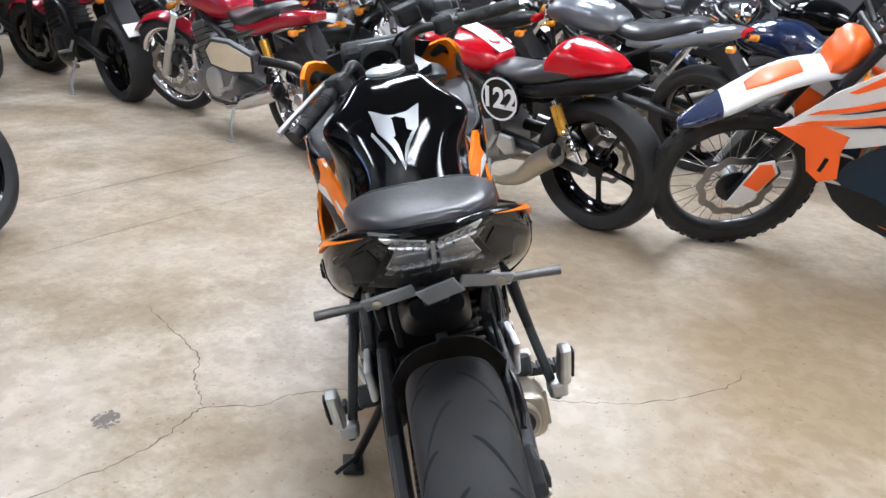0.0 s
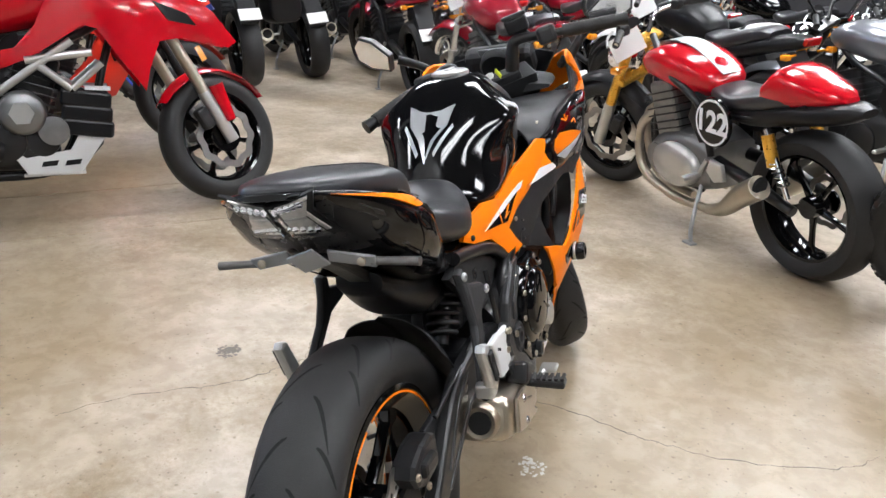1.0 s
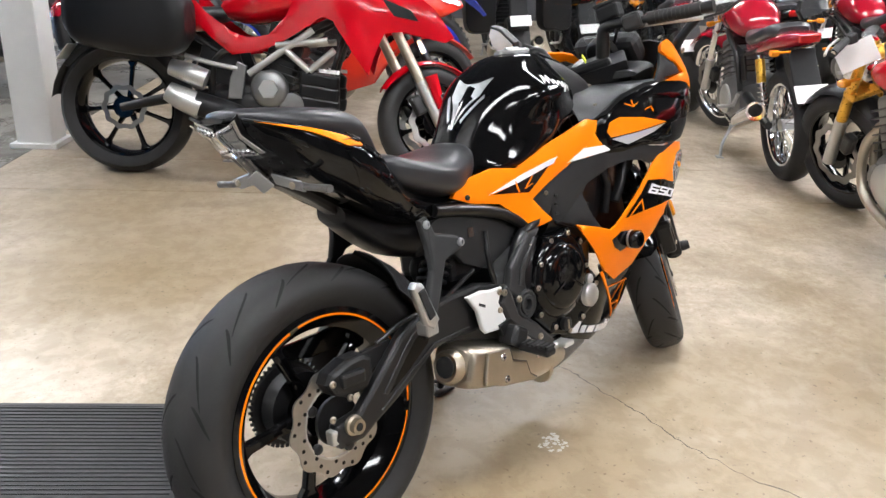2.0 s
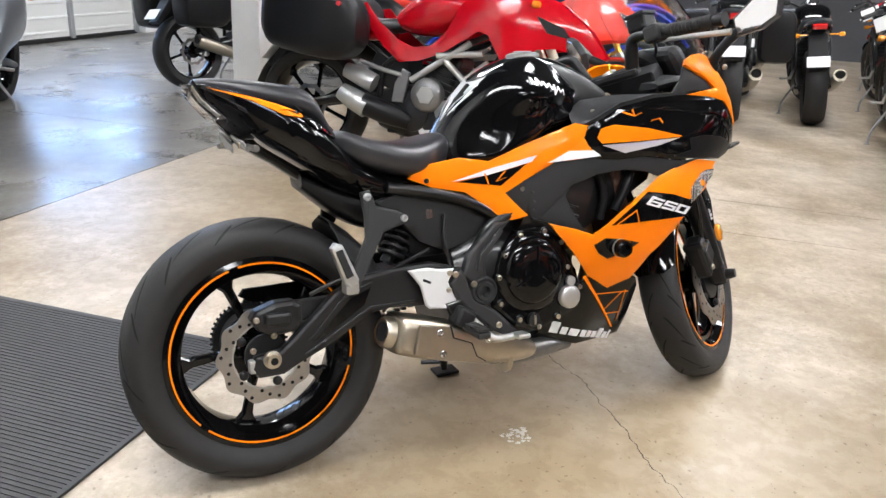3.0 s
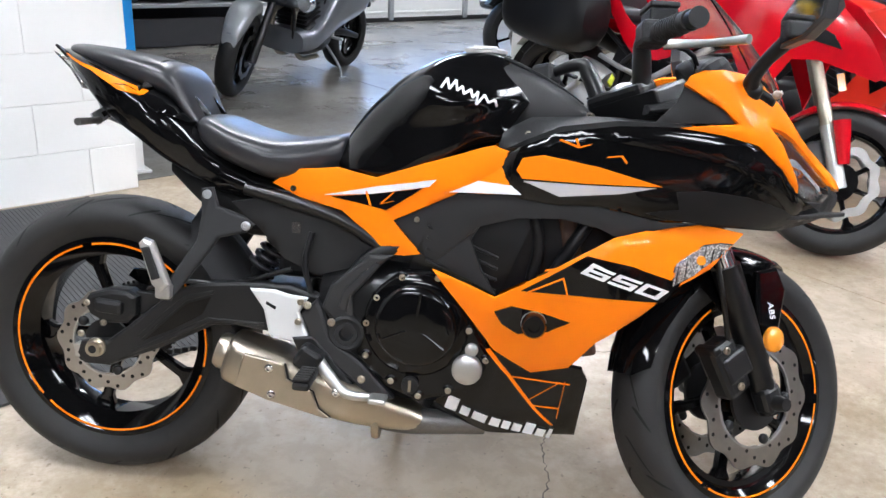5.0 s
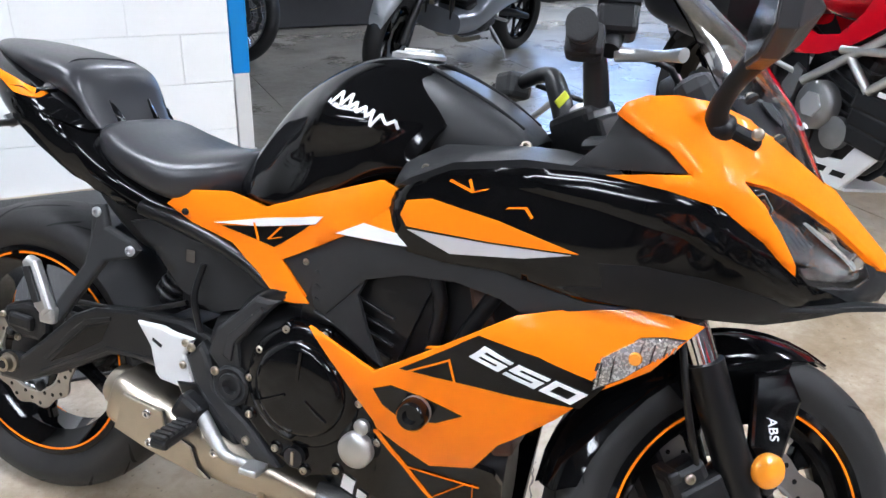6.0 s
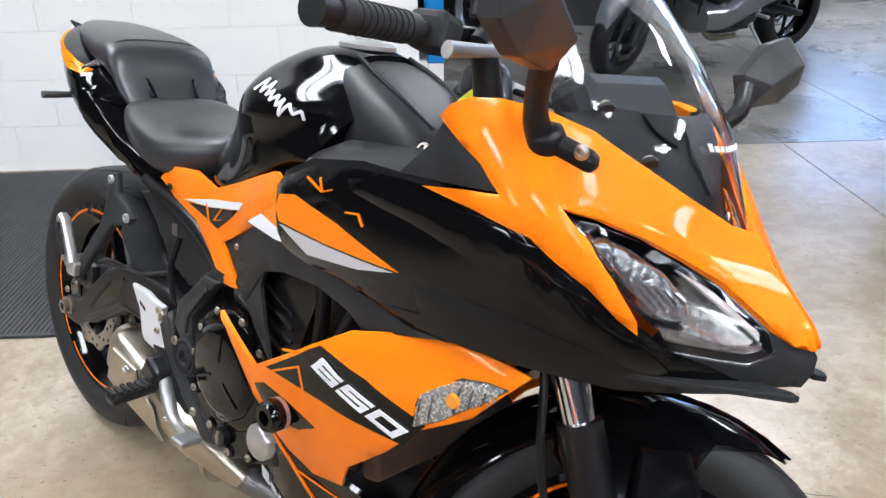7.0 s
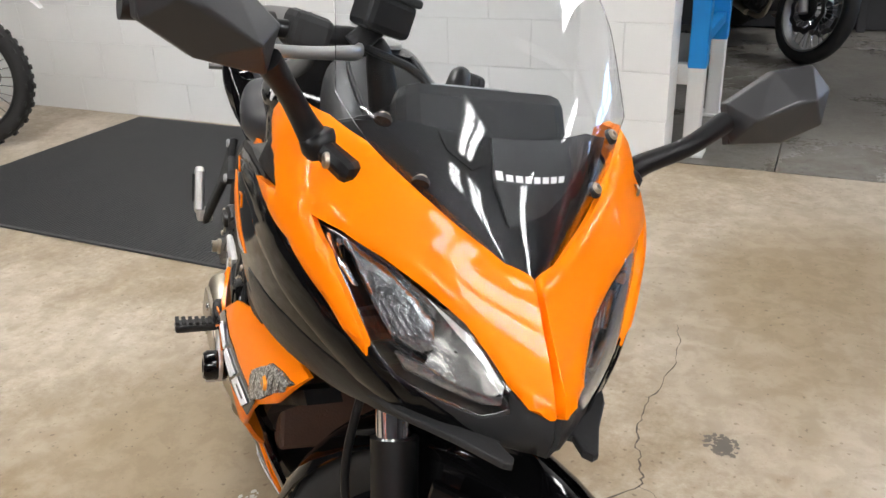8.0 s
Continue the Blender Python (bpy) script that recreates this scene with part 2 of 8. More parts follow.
def rounded(bm):
    for f in bm.faces:
        f.smooth = True
    return bm


def lathe(profile, at=(0, 0, 0), seg=40, closed=False, turn=(0, 0, 0)):
    """Turns (radius, y) points round the y axis."""
    bm = bmesh.new()
    rings = []
    for r, y in profile:
        rings.append([bm.verts.new((r * math.cos(2 * math.pi * k / seg), y, r * math.sin(2 * math.pi * k / seg))) for k in range(seg)])
    pairs = list(zip(rings, rings[1:])) + ([(rings[-1], rings[0])] if closed else [])
    for a, b in pairs:
        for k in range(seg):
            bm.faces.new((a[k], a[(k + 1) % seg], b[(k + 1) % seg], b[k]))
    if not closed:
        for ring in (rings[0], rings[-1]):
            bm.faces.new(ring)
    bmesh.ops.remove_doubles(bm, verts=bm.verts, dist=1e-6)
    bm.transform(pose(*at, *turn))
    return rounded(bm)


def disc(r, y0, y1, at=(0, 0, 0), seg=32, bevel=0.003, turn=(0, 0, 0)):
    s = 1 if y1 > y0 else -1
    b = min(bevel, abs(y1 - y0) * 0.4, r * 0.4)
    return lathe([(r - b, y0), (r, y0 + s * b), (r, y1 - s * b), (r - b, y1)], at, seg, False, turn)


def spline(points, steps=6):
    """A smooth curve through the points."""
    p = [np.array(q, float) for q in points]
    p = [2 * p[0] - p[1]] + p + [2 * p[-1] - p[-2]]
    out = []
    for i in range(1, len(p) - 2):
        for k in range(steps):
            t = k / steps
            out.append(0.5 * (2 * p[i] + (p[i + 1] - p[i - 1]) * t + (2 * p[i - 1] - 5 * p[i] + 4 * p[i + 1] - p[i + 2]) * t * t
                              + (3 * p[i] - p[i - 1] - 3 * p[i + 1] + p[i + 2]) * t ** 3))
    out.append(p[-2])
    return out


def tube(points, r, seg=10, steps=5, flat=1.0):
    """A round bar along a smooth curve; r may be one radius or one for each point."""
    pts = spline(points, steps) if steps else [np.array(q, float) for q in points]
    if isinstance(r, (int, float)):
        rr = [r] * len(pts)
    else:
        rr = [float(v[0]) for v in spline([(a,) for a in r], steps)] if steps else list(r)
    bm = bmesh.new()
    rings, up = [], None
    for i, p in enumerate(pts):
        d = Vector(pts[min(i + 1, len(pts) - 1)] - pts[max(i - 1, 0)]).normalized()
        if up is None:
            up = Vector((0, 0, 1)) if abs(d.z) < 0.9 else Vector((1, 0, 0))
        side = d.cross(up).normalized()
        up = side.cross(d).normalized()
        rings.append([bm.verts.new(Vector(p) + side * (rr[i] * flat * math.cos(2 * math.pi * k / seg)) + up * (rr[i] * math.sin(2 * math.pi * k / seg))) for k in range(seg)])
    for a, b in zip(rings, rings[1:]):
        for k in range(seg):
            bm.faces.new((a[k], a[(k + 1) % seg], b[(k + 1) % seg], b[k]))
    bm.faces.new(rings[0]), bm.faces.new(rings[-1])
    return rounded(bm)


def plate(outline, y0, y1, bevel=0.004):
    """A flat piece cut to an (x, z) outline, from y0 to y1, with eased edges."""
    bm = bmesh.new()
    a = [bm.verts.new((x, y0, z)) for x, z in outline]
    b = [bm.verts.new((x, y1, z)) for x, z in outline]
    n = len(outline)
    bm.faces.new(a), bm.faces.new(b)
    for k in range(n):
        bm.faces.new((a[k], a[(k + 1) % n], b[(k + 1) % n], b[k]))
    bmesh.ops.recalc_face_normals(bm, faces=bm.faces)
    if bevel:
        rim = [e for e in bm.edges if e.verts[0].co.y == e.verts[1].co.y]
        bmesh.ops.bevel(bm, geom=rim, offset=min(bevel, abs(y1 - y0) * 0.4), segments=2, affect="EDGES", profile=0.5)
    return bm


def body(sections, ring=28, steps=6, cap=True):
    """A lofted hull along x. Sections: x, z low, z high, half width, squareness (2 round, 4 boxy), height of the widest place (0 to 1)."""
    rows = spline(sections, steps)
    bm = bmesh.new()
    rings = []
    for x, z0, z1, w, e, k in rows:
        zm = z0 + (z1 - z0) * k
        r = []
        for i in range(ring):
            a = 2 * math.pi * i / ring
            c, s = math.cos(a), math.sin(a)
            y = w * math.copysign(abs(c) ** (2 / e), c)
            h = (z1 - zm) if s > 0 else (zm - z0)
            r.append(bm.verts.new((x, y, zm + h * math.copysign(abs(s) ** (2 / e), s))))
        rings.append(r)
    for a, b in zip(rings, rings[1:]):
        for k in range(ring):
            bm.faces.new((a[k], a[(k + 1) % ring], b[(k + 1) % ring], b[k]))
    if cap:
        bm.faces.new(rings[0]), bm.faces.new(rings[-1])
    return rounded(bm)


def inside(p, poly):
    hit, j = False, len(poly) - 1
    for i in range(len(poly)):
        (xi, yi), (xj, yj) = poly[i], poly[j]
        if (yi > p[1]) != (yj > p[1]) and p[0] < (xj - xi) * (p[1] - yi) / (yj - yi) + xi:
            hit = not hit
        j = i
    return hit


def panel(outline, surf, off=0.0, depth=0.006, step=0.025, side=-1, round_edge=0.002, both=False, out=None):
    """A shaped skin: an outline in the surface's own two numbers, laid on surf(a, b) -> x, y, z (y outwards), with a thickness."""
    from mathutils.geometry import delaunay_2d_cdt
    edge = []
    for i, p in enumerate(outline):
        q = outline[(i + 1) % len(outline)]
        n = max(1, int(math.hypot(q[0] - p[0], q[1] - p[1]) / step))
        edge += [(p[0] + (q[0] - p[0]) * k / n, p[1] + (q[1] - p[1]) * k / n) for k in range(n)]
    pts = [Vector(p) for p in edge]
    lo = [min(p[i] for p in edge) for i in (0, 1)]
    hi = [max(p[i] for p in edge) for i in (0, 1)]
    ea = np.array(edge)
    for i in range(int((hi[0] - lo[0]) / step) + 1):
        for j in range(int((hi[1] - lo[1]) / step) + 1):
            p = (lo[0] + (i + 0.5) * step, lo[1] + (j + 0.5) * step)
            if inside(p, edge) and np.min(np.hypot(*(ea - p).T)) > 0.45 * step:
                pts.append(Vector(p))
    n = len(edge)
    vs, _, fs, origin, _, _ = delaunay_2d_cdt(pts, [(k, (k + 1) % n) for k in range(n)], [], 1, 1e-7)
    made = []
    for s in ((-1, 1) if both else (side,)):
        bm = bmesh.new()

        def at(a, b):
            x, y, z = surf(a, b)
            return Vector((x, s * y, z))

        front, back = [], []
        for k, v in enumerate(vs):
            h = 0.002
            p = at(v[0], v[1])
            nrm = (at(v[0] + h, v[1]) - at(v[0] - h, v[1])).cross(at(v[0], v[1] + h) - at(v[0], v[1] - h))
            nrm = nrm.normalized() if nrm.length > 1e-12 else Vector((0, s, 0))
            if (nrm.dot(out) < 0) if out else (nrm.y * s < 0):
                nrm = -nrm
            rim = any(o < n for o in origin[k])
            front.append(bm.verts.new(p + nrm * (off - (round_edge if rim else 0))))
            back.append(bm.verts.new(p + nrm * (off - depth)))
        count = {}
        for f in fs:
            bm.faces.new([front[i] for i in f])
            bm.faces.new([back[i] for i in reversed(f)])
            for a, b in zip(f, list(f[1:]) + [f[0]]):
                count[tuple(sorted((a, b)))] = count.get(tuple(sorted((a, b))), 0) + 1
        for (a, b), c in count.items():
            if c == 1:
                bm.faces.new((front[a], front[b], back[b], back[a]))
        made.append(rounded(bm))
    return join(*made)


def leaning(bm, k, z0=0.64):
    """Splays a side piece outwards towards its lower end."""
    for v in bm.verts:
        v.co.y += math.copysign(k * max(0.0, z0 - v.co.z), v.co.y)
    return bm


def bolt(at, r=0.007, side=-1, h=0.005):
    """A socket-head screw whose head faces sideways."""
    return lathe([(r, 0), (r, side * h * 0.7), (r * 0.8, side * h), (r * 0.45, side * h), (r * 0.45, side * h * 0.4)], at, 14)


def letters(text, height, m, mat, parent, name="lettering", label="", shear=0.0, deep=0.0008, bold=0.0):
    cu = bpy.data.curves.new(name, "FONT")
    cu.body, cu.size, cu.extrude, cu.shear, cu.offset = text, height, deep, shear, bold
    cu.align_x, cu.align_y = "CENTER", "CENTER"
    tmp = bpy.data.objects.new("tmp", cu)
    me = bpy.data.meshes.new_from_object(tmp)
    bpy.data.objects.remove(tmp)
    bpy.data.curves.remove(cu)
    me.name = name
    me.materials.clear()
    me.materials.append(mat)
    me.transform(m)
    ob = new(name, me)
    ob.parent = parent
    if label:
        tagged(ob, label)
    return ob


# ---- the hall ----
def structure(name, bm, mat, label, m=None, smooth=0):
    ob = obj(name, bm, mat, None, "", smooth)
    if m is not None:
        ob.matrix_basis = m
    return tagged(ob, label, name.split("_")[0], kind="structure")


def slab(u0, u1, n0, n1, z0, z1, bevel=0.0):
    return box(u1 - u0, n1 - n0, z1 - z0, ((u0 + u1) / 2, (n0 + n1) / 2, (z0 + z1) / 2), bevel=bevel)


WALL_N, WALL_U, DOOR_N = 1.86, 0.76, 6.46
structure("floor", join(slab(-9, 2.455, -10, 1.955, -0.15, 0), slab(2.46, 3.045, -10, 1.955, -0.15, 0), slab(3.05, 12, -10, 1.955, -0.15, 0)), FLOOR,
          "cream sealed concrete slab with saw joints, stains and painted shade", HALL)
structure("floor_back", join(slab(-9, 1.2, 1.962, 6.6, -0.15, 0), slab(1.205, 3.1, 1.962, 6.6, -0.15, 0), slab(3.105, 12, 1.962, 6.6, -0.15, 0)), FLOOR_BACK,
          "worn grey concrete slab before the roll-up doors", HALL)
structure("floor_bed", slab(-9, 12, -10, 6.6, -0.3, -0.151), CRACK, "dark bed under the slab joints", HALL)
structure("wall_east", slab(12, 12.2, -10, 6.8, 0, 5.2), DARK_WALL, "dark far wall", HALL)
structure("wall_south", slab(-9, 12, -10.2, -10, 0, 5.2), DARK_WALL, "dark side wall", HALL)
structure("wall_west", slab(-9.2, -9, -10.2, 6.8, 0, 5.2), DARK_WALL, "dark end wall", HALL)
structure("ceiling", slab(-9.2, 12.2, -10.2, 6.8, 5.2, 5.35), CEILING, "grey steel roof deck", HALL)

# ---- lamps in the roof ----
def roof_lamp(lit, label):
    lamp = thing("ceiling_light", HALL @ pose(0, 0, 4.2), label, "ceiling light", "strip lights under the roof")
    part("housing", box(2.4, 0.66, 0.08, (0, 0, 0.06), bevel=0.01), WHITE_PLASTIC, lamp)
    for y in (-0.16, 0.16):
        strip = part("diffuser", box(2.3, 0.22, 0.02, (0, y, 0.012), bevel=0.003), lit, lamp, "lit white diffuser")
        for k in range(6):
            part("louvre", box(0.025, 0.23, 0.03, (-0.96 + 0.384 * k, y, -0.006), bevel=0.002), WHITE_PLASTIC, strip)
    for x in (-1, 1):
        part("hanger", tube([(x, 0, 0.1), (x, 0, 1.0)], 0.006, 6, 1), STEEL, lamp)
    return lamp


LAMP_SPOTS = [(-5.6, -6.1), (-1.6, -6.1), (2.5, -6.1), (3.6, -6.1), (7.0, -6.1), (-0.8, 0.3), (-3.4, -2.6), (2.8, -2.4), (7.0, -1.6), (3.4, 4.6), (7.0, 4.2)]
first_lamp = roof_lamp(LIT_PANEL, "long white louvred strip light under the roof")
first_lamp.matrix_basis = HALL @ pose(*LAMP_SPOTS[0], 4.2, 0, 0, 90)
for u, n in LAMP_SPOTS[1:]:
    copy_thing(first_lamp, HALL @ pose(u, n, 4.2, 0, 0, 90))

# ---- painted block wall, rack, doors and mats ----
wall = structure("wall_block", slab(-9, WALL_U - 0.004, WALL_N + 0.006, WALL_N + 0.19, 0, 5.2), MORTAR, "white painted concrete block wall", HALL)
BLOCK_W, BLOCK_H = 0.397, 0.203
block_mesh = None
rest = bmesh.new()
for row in range(25):
    for col in range(25):
        u1 = WALL_U - col * BLOCK_W + (0.0 if row % 2 else 0.5 * BLOCK_W)
        u0 = u1 - BLOCK_W
        half = u1 > WALL_U + 0.01
        if half:
            u1 = WALL_U
        z = row * BLOCK_H
        wide = u1 - u0 - 0.005
        at = ((u0 + u1) / 2, WALL_N + 0.098, z + BLOCK_H / 2)
        if row < 9 and col < 14 and not half:
            if block_mesh is None:
                b = box(BLOCK_W - 0.003, 0.1945, BLOCK_H - 0.003, bevel=0.0015)
                first = part("block", b, BLOCK_PAINT, wall, smooth=0)
                block_mesh = first.data
            else:
                first = new("block", block_mesh)
                first.parent = wall
            first.location = at
        elif half and row < 9:
            part("block", box(wide, 0.196, BLOCK_H - 0.005, at, bevel=0.003), BLOCK_PAINT, wall)
        else:
            bmesh.ops.create_cube(rest, size=1, matrix=Matrix.Translation(at) @ Matrix.Diagonal((wide, 0.196, BLOCK_H - 0.005, 1)))
tagged(part("block_rest", rest, BLOCK_PAINT, wall, smooth=0), kind="stuff")

pillar = structure("pillar", join(box(0.20, 0.20, 5.2, (0, 0, 2.6), bevel=0.006), box(0.26, 0.26, 0.03, (0, 0, 0.015), bevel=0.004)), POST_WHITE, "white painted square steel column", HALL @ pose(3.33, 1.95, 0))

# roll-up doors
door_wall = structure("wall_doors", join(slab(8.2, 12, DOOR_N, DOOR_N + 0.2, 0, 5.2), slab(-3.2, 8.2, DOOR_N, DOOR_N + 0.2, 3.6, 5.2)), BLOCK_PAINT, "white wall round the roll-up doors", HALL)
structure("wall_back", slab(-9, -3.2, DOOR_N, DOOR_N + 0.2, 0, 5.2), DARK_WALL, "dark wall beyond the rack", HALL)
for i in range(3):
    u0 = -3.2 + 3.8 * i
    door = tagged(new("door_%d" % (i + 1)), "white ribbed sectional roll-up door, closed", "door", kind="structure")
    door.matrix_basis = HALL @ pose(u0, DOOR_N + 0.06, 0)
    if i == 2:
        for x in (0.64, 1.84, 3.04):
            for z in (1.36, 1.87):
                part("pane", box(1.02, 0.008, 0.36, (x, -0.022, z), bevel=0.002), DAYLIGHT, door, "daylit glazed door pane")
    for k in range(7):
        part("panel", join(box(3.66, 0.05, 0.505, (1.83, 0.02, 0.28 + 0.51 * k), bevel=0.006), *[box(3.66, 0.012, 0.03, (1.83, -0.008, 0.11 + 0.51 * k + 0.17 * j), bevel=0.005) for j in range(3)]), DOOR_WHITE, door, "white ribbed steel panel")
    for k in range(4):
        part("stile", box(0.06, 0.05, 3.55, (0.04 + 1.2 * k, -0.03, 1.80), bevel=0.006), GREY_ALLOY, door, "grey steel stile")
    part("bottom_seal", box(3.66, 0.06, 0.05, (1.83, 0, 0.026), bevel=0.01), RUBBER, door)

# ribbed black mat beside the wall
floor_mat = thing("floor_mat", HALL @ pose(0, 0, 0), "black ribbed rubber mat lying on the concrete", "mat")
part("mat_base", slab(-2.18, 0.53, 0.37, 1.83, 0.0005, 0.006, 0.002), MAT_RUBBER, floor_mat)
ribs = bmesh.new()
for k in range(176):
    x = -2.165 + 0.0153 * k
    bmesh.ops.create_cube(ribs, size=1, matrix=Matrix.Translation((x, 1.10, 0.0072)) @ Matrix.Diagonal((0.008, 1.43, 0.003, 1)))
tagged(part("rib", ribs, MAT_RUBBER, floor_mat, smooth=0), kind="stuff")
part("mat_edge", join(slab(-2.18, 0.53, 0.37, 0.385, 0.006, 0.0095, 0.001), slab(0.515, 0.53, 0.385, 1.83, 0.006, 0.0095, 0.001)), MAT_RUBBER, floor_mat)

# white and blue rack behind the wall's end, with tyres on its low shelf
rack = thing("storage_rack", HALL @ pose(0.835, 2.105, 0), "white and blue steel storage rack holding spare tyres", "rack")
for n in (0.0, 0.70):
    post = part("post", box(0.07, 0.07, 2.6, (0, n, 1.3), bevel=0.006), POST_WHITE, rack, "white rack post")
    part("post_sleeve", box(0.078, 0.078, 2.2, (0, n, 1.49), bevel=0.006), POST_BLUE, post, "blue upper length")
    post2 = part("post", box(0.07, 0.07, 2.6, (-2.6, n, 1.3), bevel=0.006), POST_WHITE, rack, "white rack post")
    part("foot", box(0.12, 0.12, 0.012, (0, n, 0.006), bevel=0.002), POST_WHITE, rack)
    for z in (0.36, 1.45):
        part("beam", box(2.56, 0.05, 0.09, (-1.3, n, z), bevel=0.006), POST_WHITE, rack, "white shelf beam")
part("bracket", box(0.05, 0.70, 0.05, (0, 0.35, 0.50), bevel=0.005), POST_BLUE, rack, "blue cross brace")
part("bracket", box(0.05, 0.70, 0.05, (0, 0.35, 1.30), bevel=0.005), POST_BLUE, rack, "blue cross brace")
for z in (0.40, 1.50):
    part("shelf", box(2.5, 0.68, 0.02, (-1.3, 0.35, z), bevel=0.003), GREY_ALLOY, rack, "grey shelf board")


def loose_tyre(r, w):
    return lathe([(r * 0.68, -w * 0.42), (r * 0.80, -w * 0.5), (r * 0.93, -w * 0.44), (r, -w * 0.18), (r, w * 0.18), (r * 0.93, w * 0.44), (r * 0.80, w * 0.5), (r * 0.68, w * 0.42), (r * 0.70, 0)], seg=40, closed=True)


spare = tagged(obj("spare_tyre", moved(loose_tyre(0.31, 0.16), pose(0, 0, 0, 90, 0, 0)), RUBBER), "black motorcycle tyre lying on the rack's shelf", "tyre", "spare tyres on the rack")
spare.matrix_basis = HALL @ pose(0.30, 2.48, 0.49)
for u, n, z in ((-0.36, 2.48, 0.49), (-1.02, 2.50, 0.49), (0.28, 2.50, 0.65), (-0.38, 2.47, 0.65), (-1.65, 2.48, 0.49), (0.29, 2.49, 1.59), (-0.4, 2.49, 1.59)):
    copy_thing(spare, HALL @ pose(u, n, z, 0, 0, 40 * u))

# low black shelving beyond the rack, with tyres and bins on it
shelving = thing("storage_shelf", HALL @ pose(0, 0, 0), "black steel shelving with a pale lower board, full of tyres", "shelf")
for u in (-2.6, -0.5, 1.55, 3.6):
    for n in (5.45, 6.15):
        part("upright", box(0.06, 0.06, 2.2, (u, n, 1.1), bevel=0.006), DARK_WALL, shelving, "black upright")
part("board", box(6.2, 0.74, 0.03, (0.5, 5.80, 0.36), bevel=0.004), GREY_ALLOY, shelving, "pale lower board")
part("board", box(6.2, 0.74, 0.03, (0.5, 5.80, 1.25), bevel=0.004), DARK_WALL, shelving)
part("back_panel", box(6.2, 0.02, 2.2, (0.5, 6.19, 1.1), bevel=0.003), DARK_WALL, shelving, "black back panel")
part("kick_board", box(6.2, 0.03, 0.24, (0.5, 5.50, 0.13), bevel=0.004), DARK_WALL, shelving, "black front board")
for k in range(7):
    for z in (0.46, 0.62, 1.35)[:2 + k % 2]:
        copy_thing(spare, HALL @ pose(-2.1 + 0.88 * k + 0.1 * (k % 3), 5.80, z, 0, 0, 50 * k))
for k, u in enumerate((-1.65, 0.95, 2.25)):
    crate = tagged(obj("storage_bin", join(box(0.24, 0.5, 0.34, (0, 0, 0.17), bevel=0.02), box(0.26, 0.52, 0.03, (0, 0, 0.33), bevel=0.01)), BLACK_MATT), "black plastic storage bin on the shelf", "bin", "bins on the shelf")
    crate.matrix_basis = HALL @ pose(u - 0.15 + 0.88 * 0.5 * (k % 2), 5.80, 0.376)

# cracks and marks in the slab
def crack(points, wide):
    """A thin ragged line on the floor, a hair above it."""
    bm = bmesh.new()
    rng = random.Random(len(points) * 7)
    pts = spline([(x, y, 0) for x, y in points], 9)
    prev = None
    for i, p in enumerate(pts):
        d = Vector(pts[min(i + 1, len(pts) - 1)] - pts[max(i - 1, 0)]).normalized()
        side = Vector((-d.y, d.x, 0))
        c = Vector(p) + side * rng.uniform(-0.006, 0.006)
        w = wide * rng.uniform(0.35, 1.2) * (1 - 0.7 * abs(2 * i / (len(pts) - 1) - 1) ** 6)
        row = [bm.verts.new(c + side * w / 2 + Vector((0, 0, 0.0006))), bm.verts.new(c - side * w / 2 + Vector((0, 0, 0.0006)))]
        if prev:
            bm.faces.new((prev[0], prev[1], row[1], row[0]))
        prev = row
    return bm


def mark(cx, cy, r, seed, pieces):
    """A patch of small worn flakes."""
    bm = bmesh.new()
    rng = random.Random(seed)
    for k in range(pieces):
        a, d = rng.uniform(0, 6.28), r * rng.random() ** 0.7
        x, y, q = cx + d * math.cos(a), cy + d * math.sin(a) * 0.8, rng.uniform(0.06, 0.2) * r
        n = rng.randint(5, 8)
        ring = [bm.verts.new((x + q * rng.uniform(0.4, 1.2) * math.cos(6.28 * j / n), y + q * rng.uniform(0.4, 1.2) * math.sin(6.28 * j / n), 0.0006 + 0.0001 * (k % 5))) for j in range(n)]
        bm.faces.new(ring)
    return bm


OLD_PAINT = material("worn_pale_flakes", (0.56, 0.54, 0.50), 0.6, vary=0.2)
OIL = material("dark_oil_flakes", (0.14, 0.12, 0.10), 0.5, vary=0.3)
for pts, w in (([(0.347, 1.128), (0.494, 1.028), (0.633, 0.853), (0.723, 0.765), (0.809, 0.719), (0.878, 0.672), (0.890, 0.515), (0.938, 0.451), (0.962, 0.334), (0.963, 0.282), (0.959, 0.188), (0.969, 0.072), (0.933, -0.08), (0.922, -0.178), (0.885, -0.30), (0.867, -0.414), (0.866, -0.59), (0.937, -0.837), (1.041, -0.958)], 0.0045),
               ([(0.878, 0.672), (0.976, 0.704), (1.071, 0.727), (1.172, 0.736), (1.325, 0.83), (1.526, 0.962)], 0.004)):
    structure("floor_crack", crack(pts, w), CRACK, "thin ragged crack in the slab")
structure("floor_mark", mark(0.635, -0.10, 0.045, 3, 46), OLD_PAINT, "small worn pale mark on the slab")
structure("floor_stain", mark(0.832, 0.913, 0.042, 5, 150), OIL, "small dark oil stain on the slab")

# ---- the black and orange sports motorcycle ----
LEAN = pose(0, 0, 0, 0, 0, 0.5) @ pose(0, 0.009, 0, -11.6, 0, 0)
hero = thing("motorcycle", LEAN, "black and orange faired sports motorcycle leaning on its side stand", "motorcycle")
RAKE = Vector((-math.sin(radians(24)), 0, math.cos(radians(24))))
STEER_AT = Vector((1.318, 0, 0.28))
STEER = Matrix.Translation(STEER_AT) @ Matrix.Rotation(radians(33), 4, RAKE) @ Matrix.Translation(-STEER_AT)


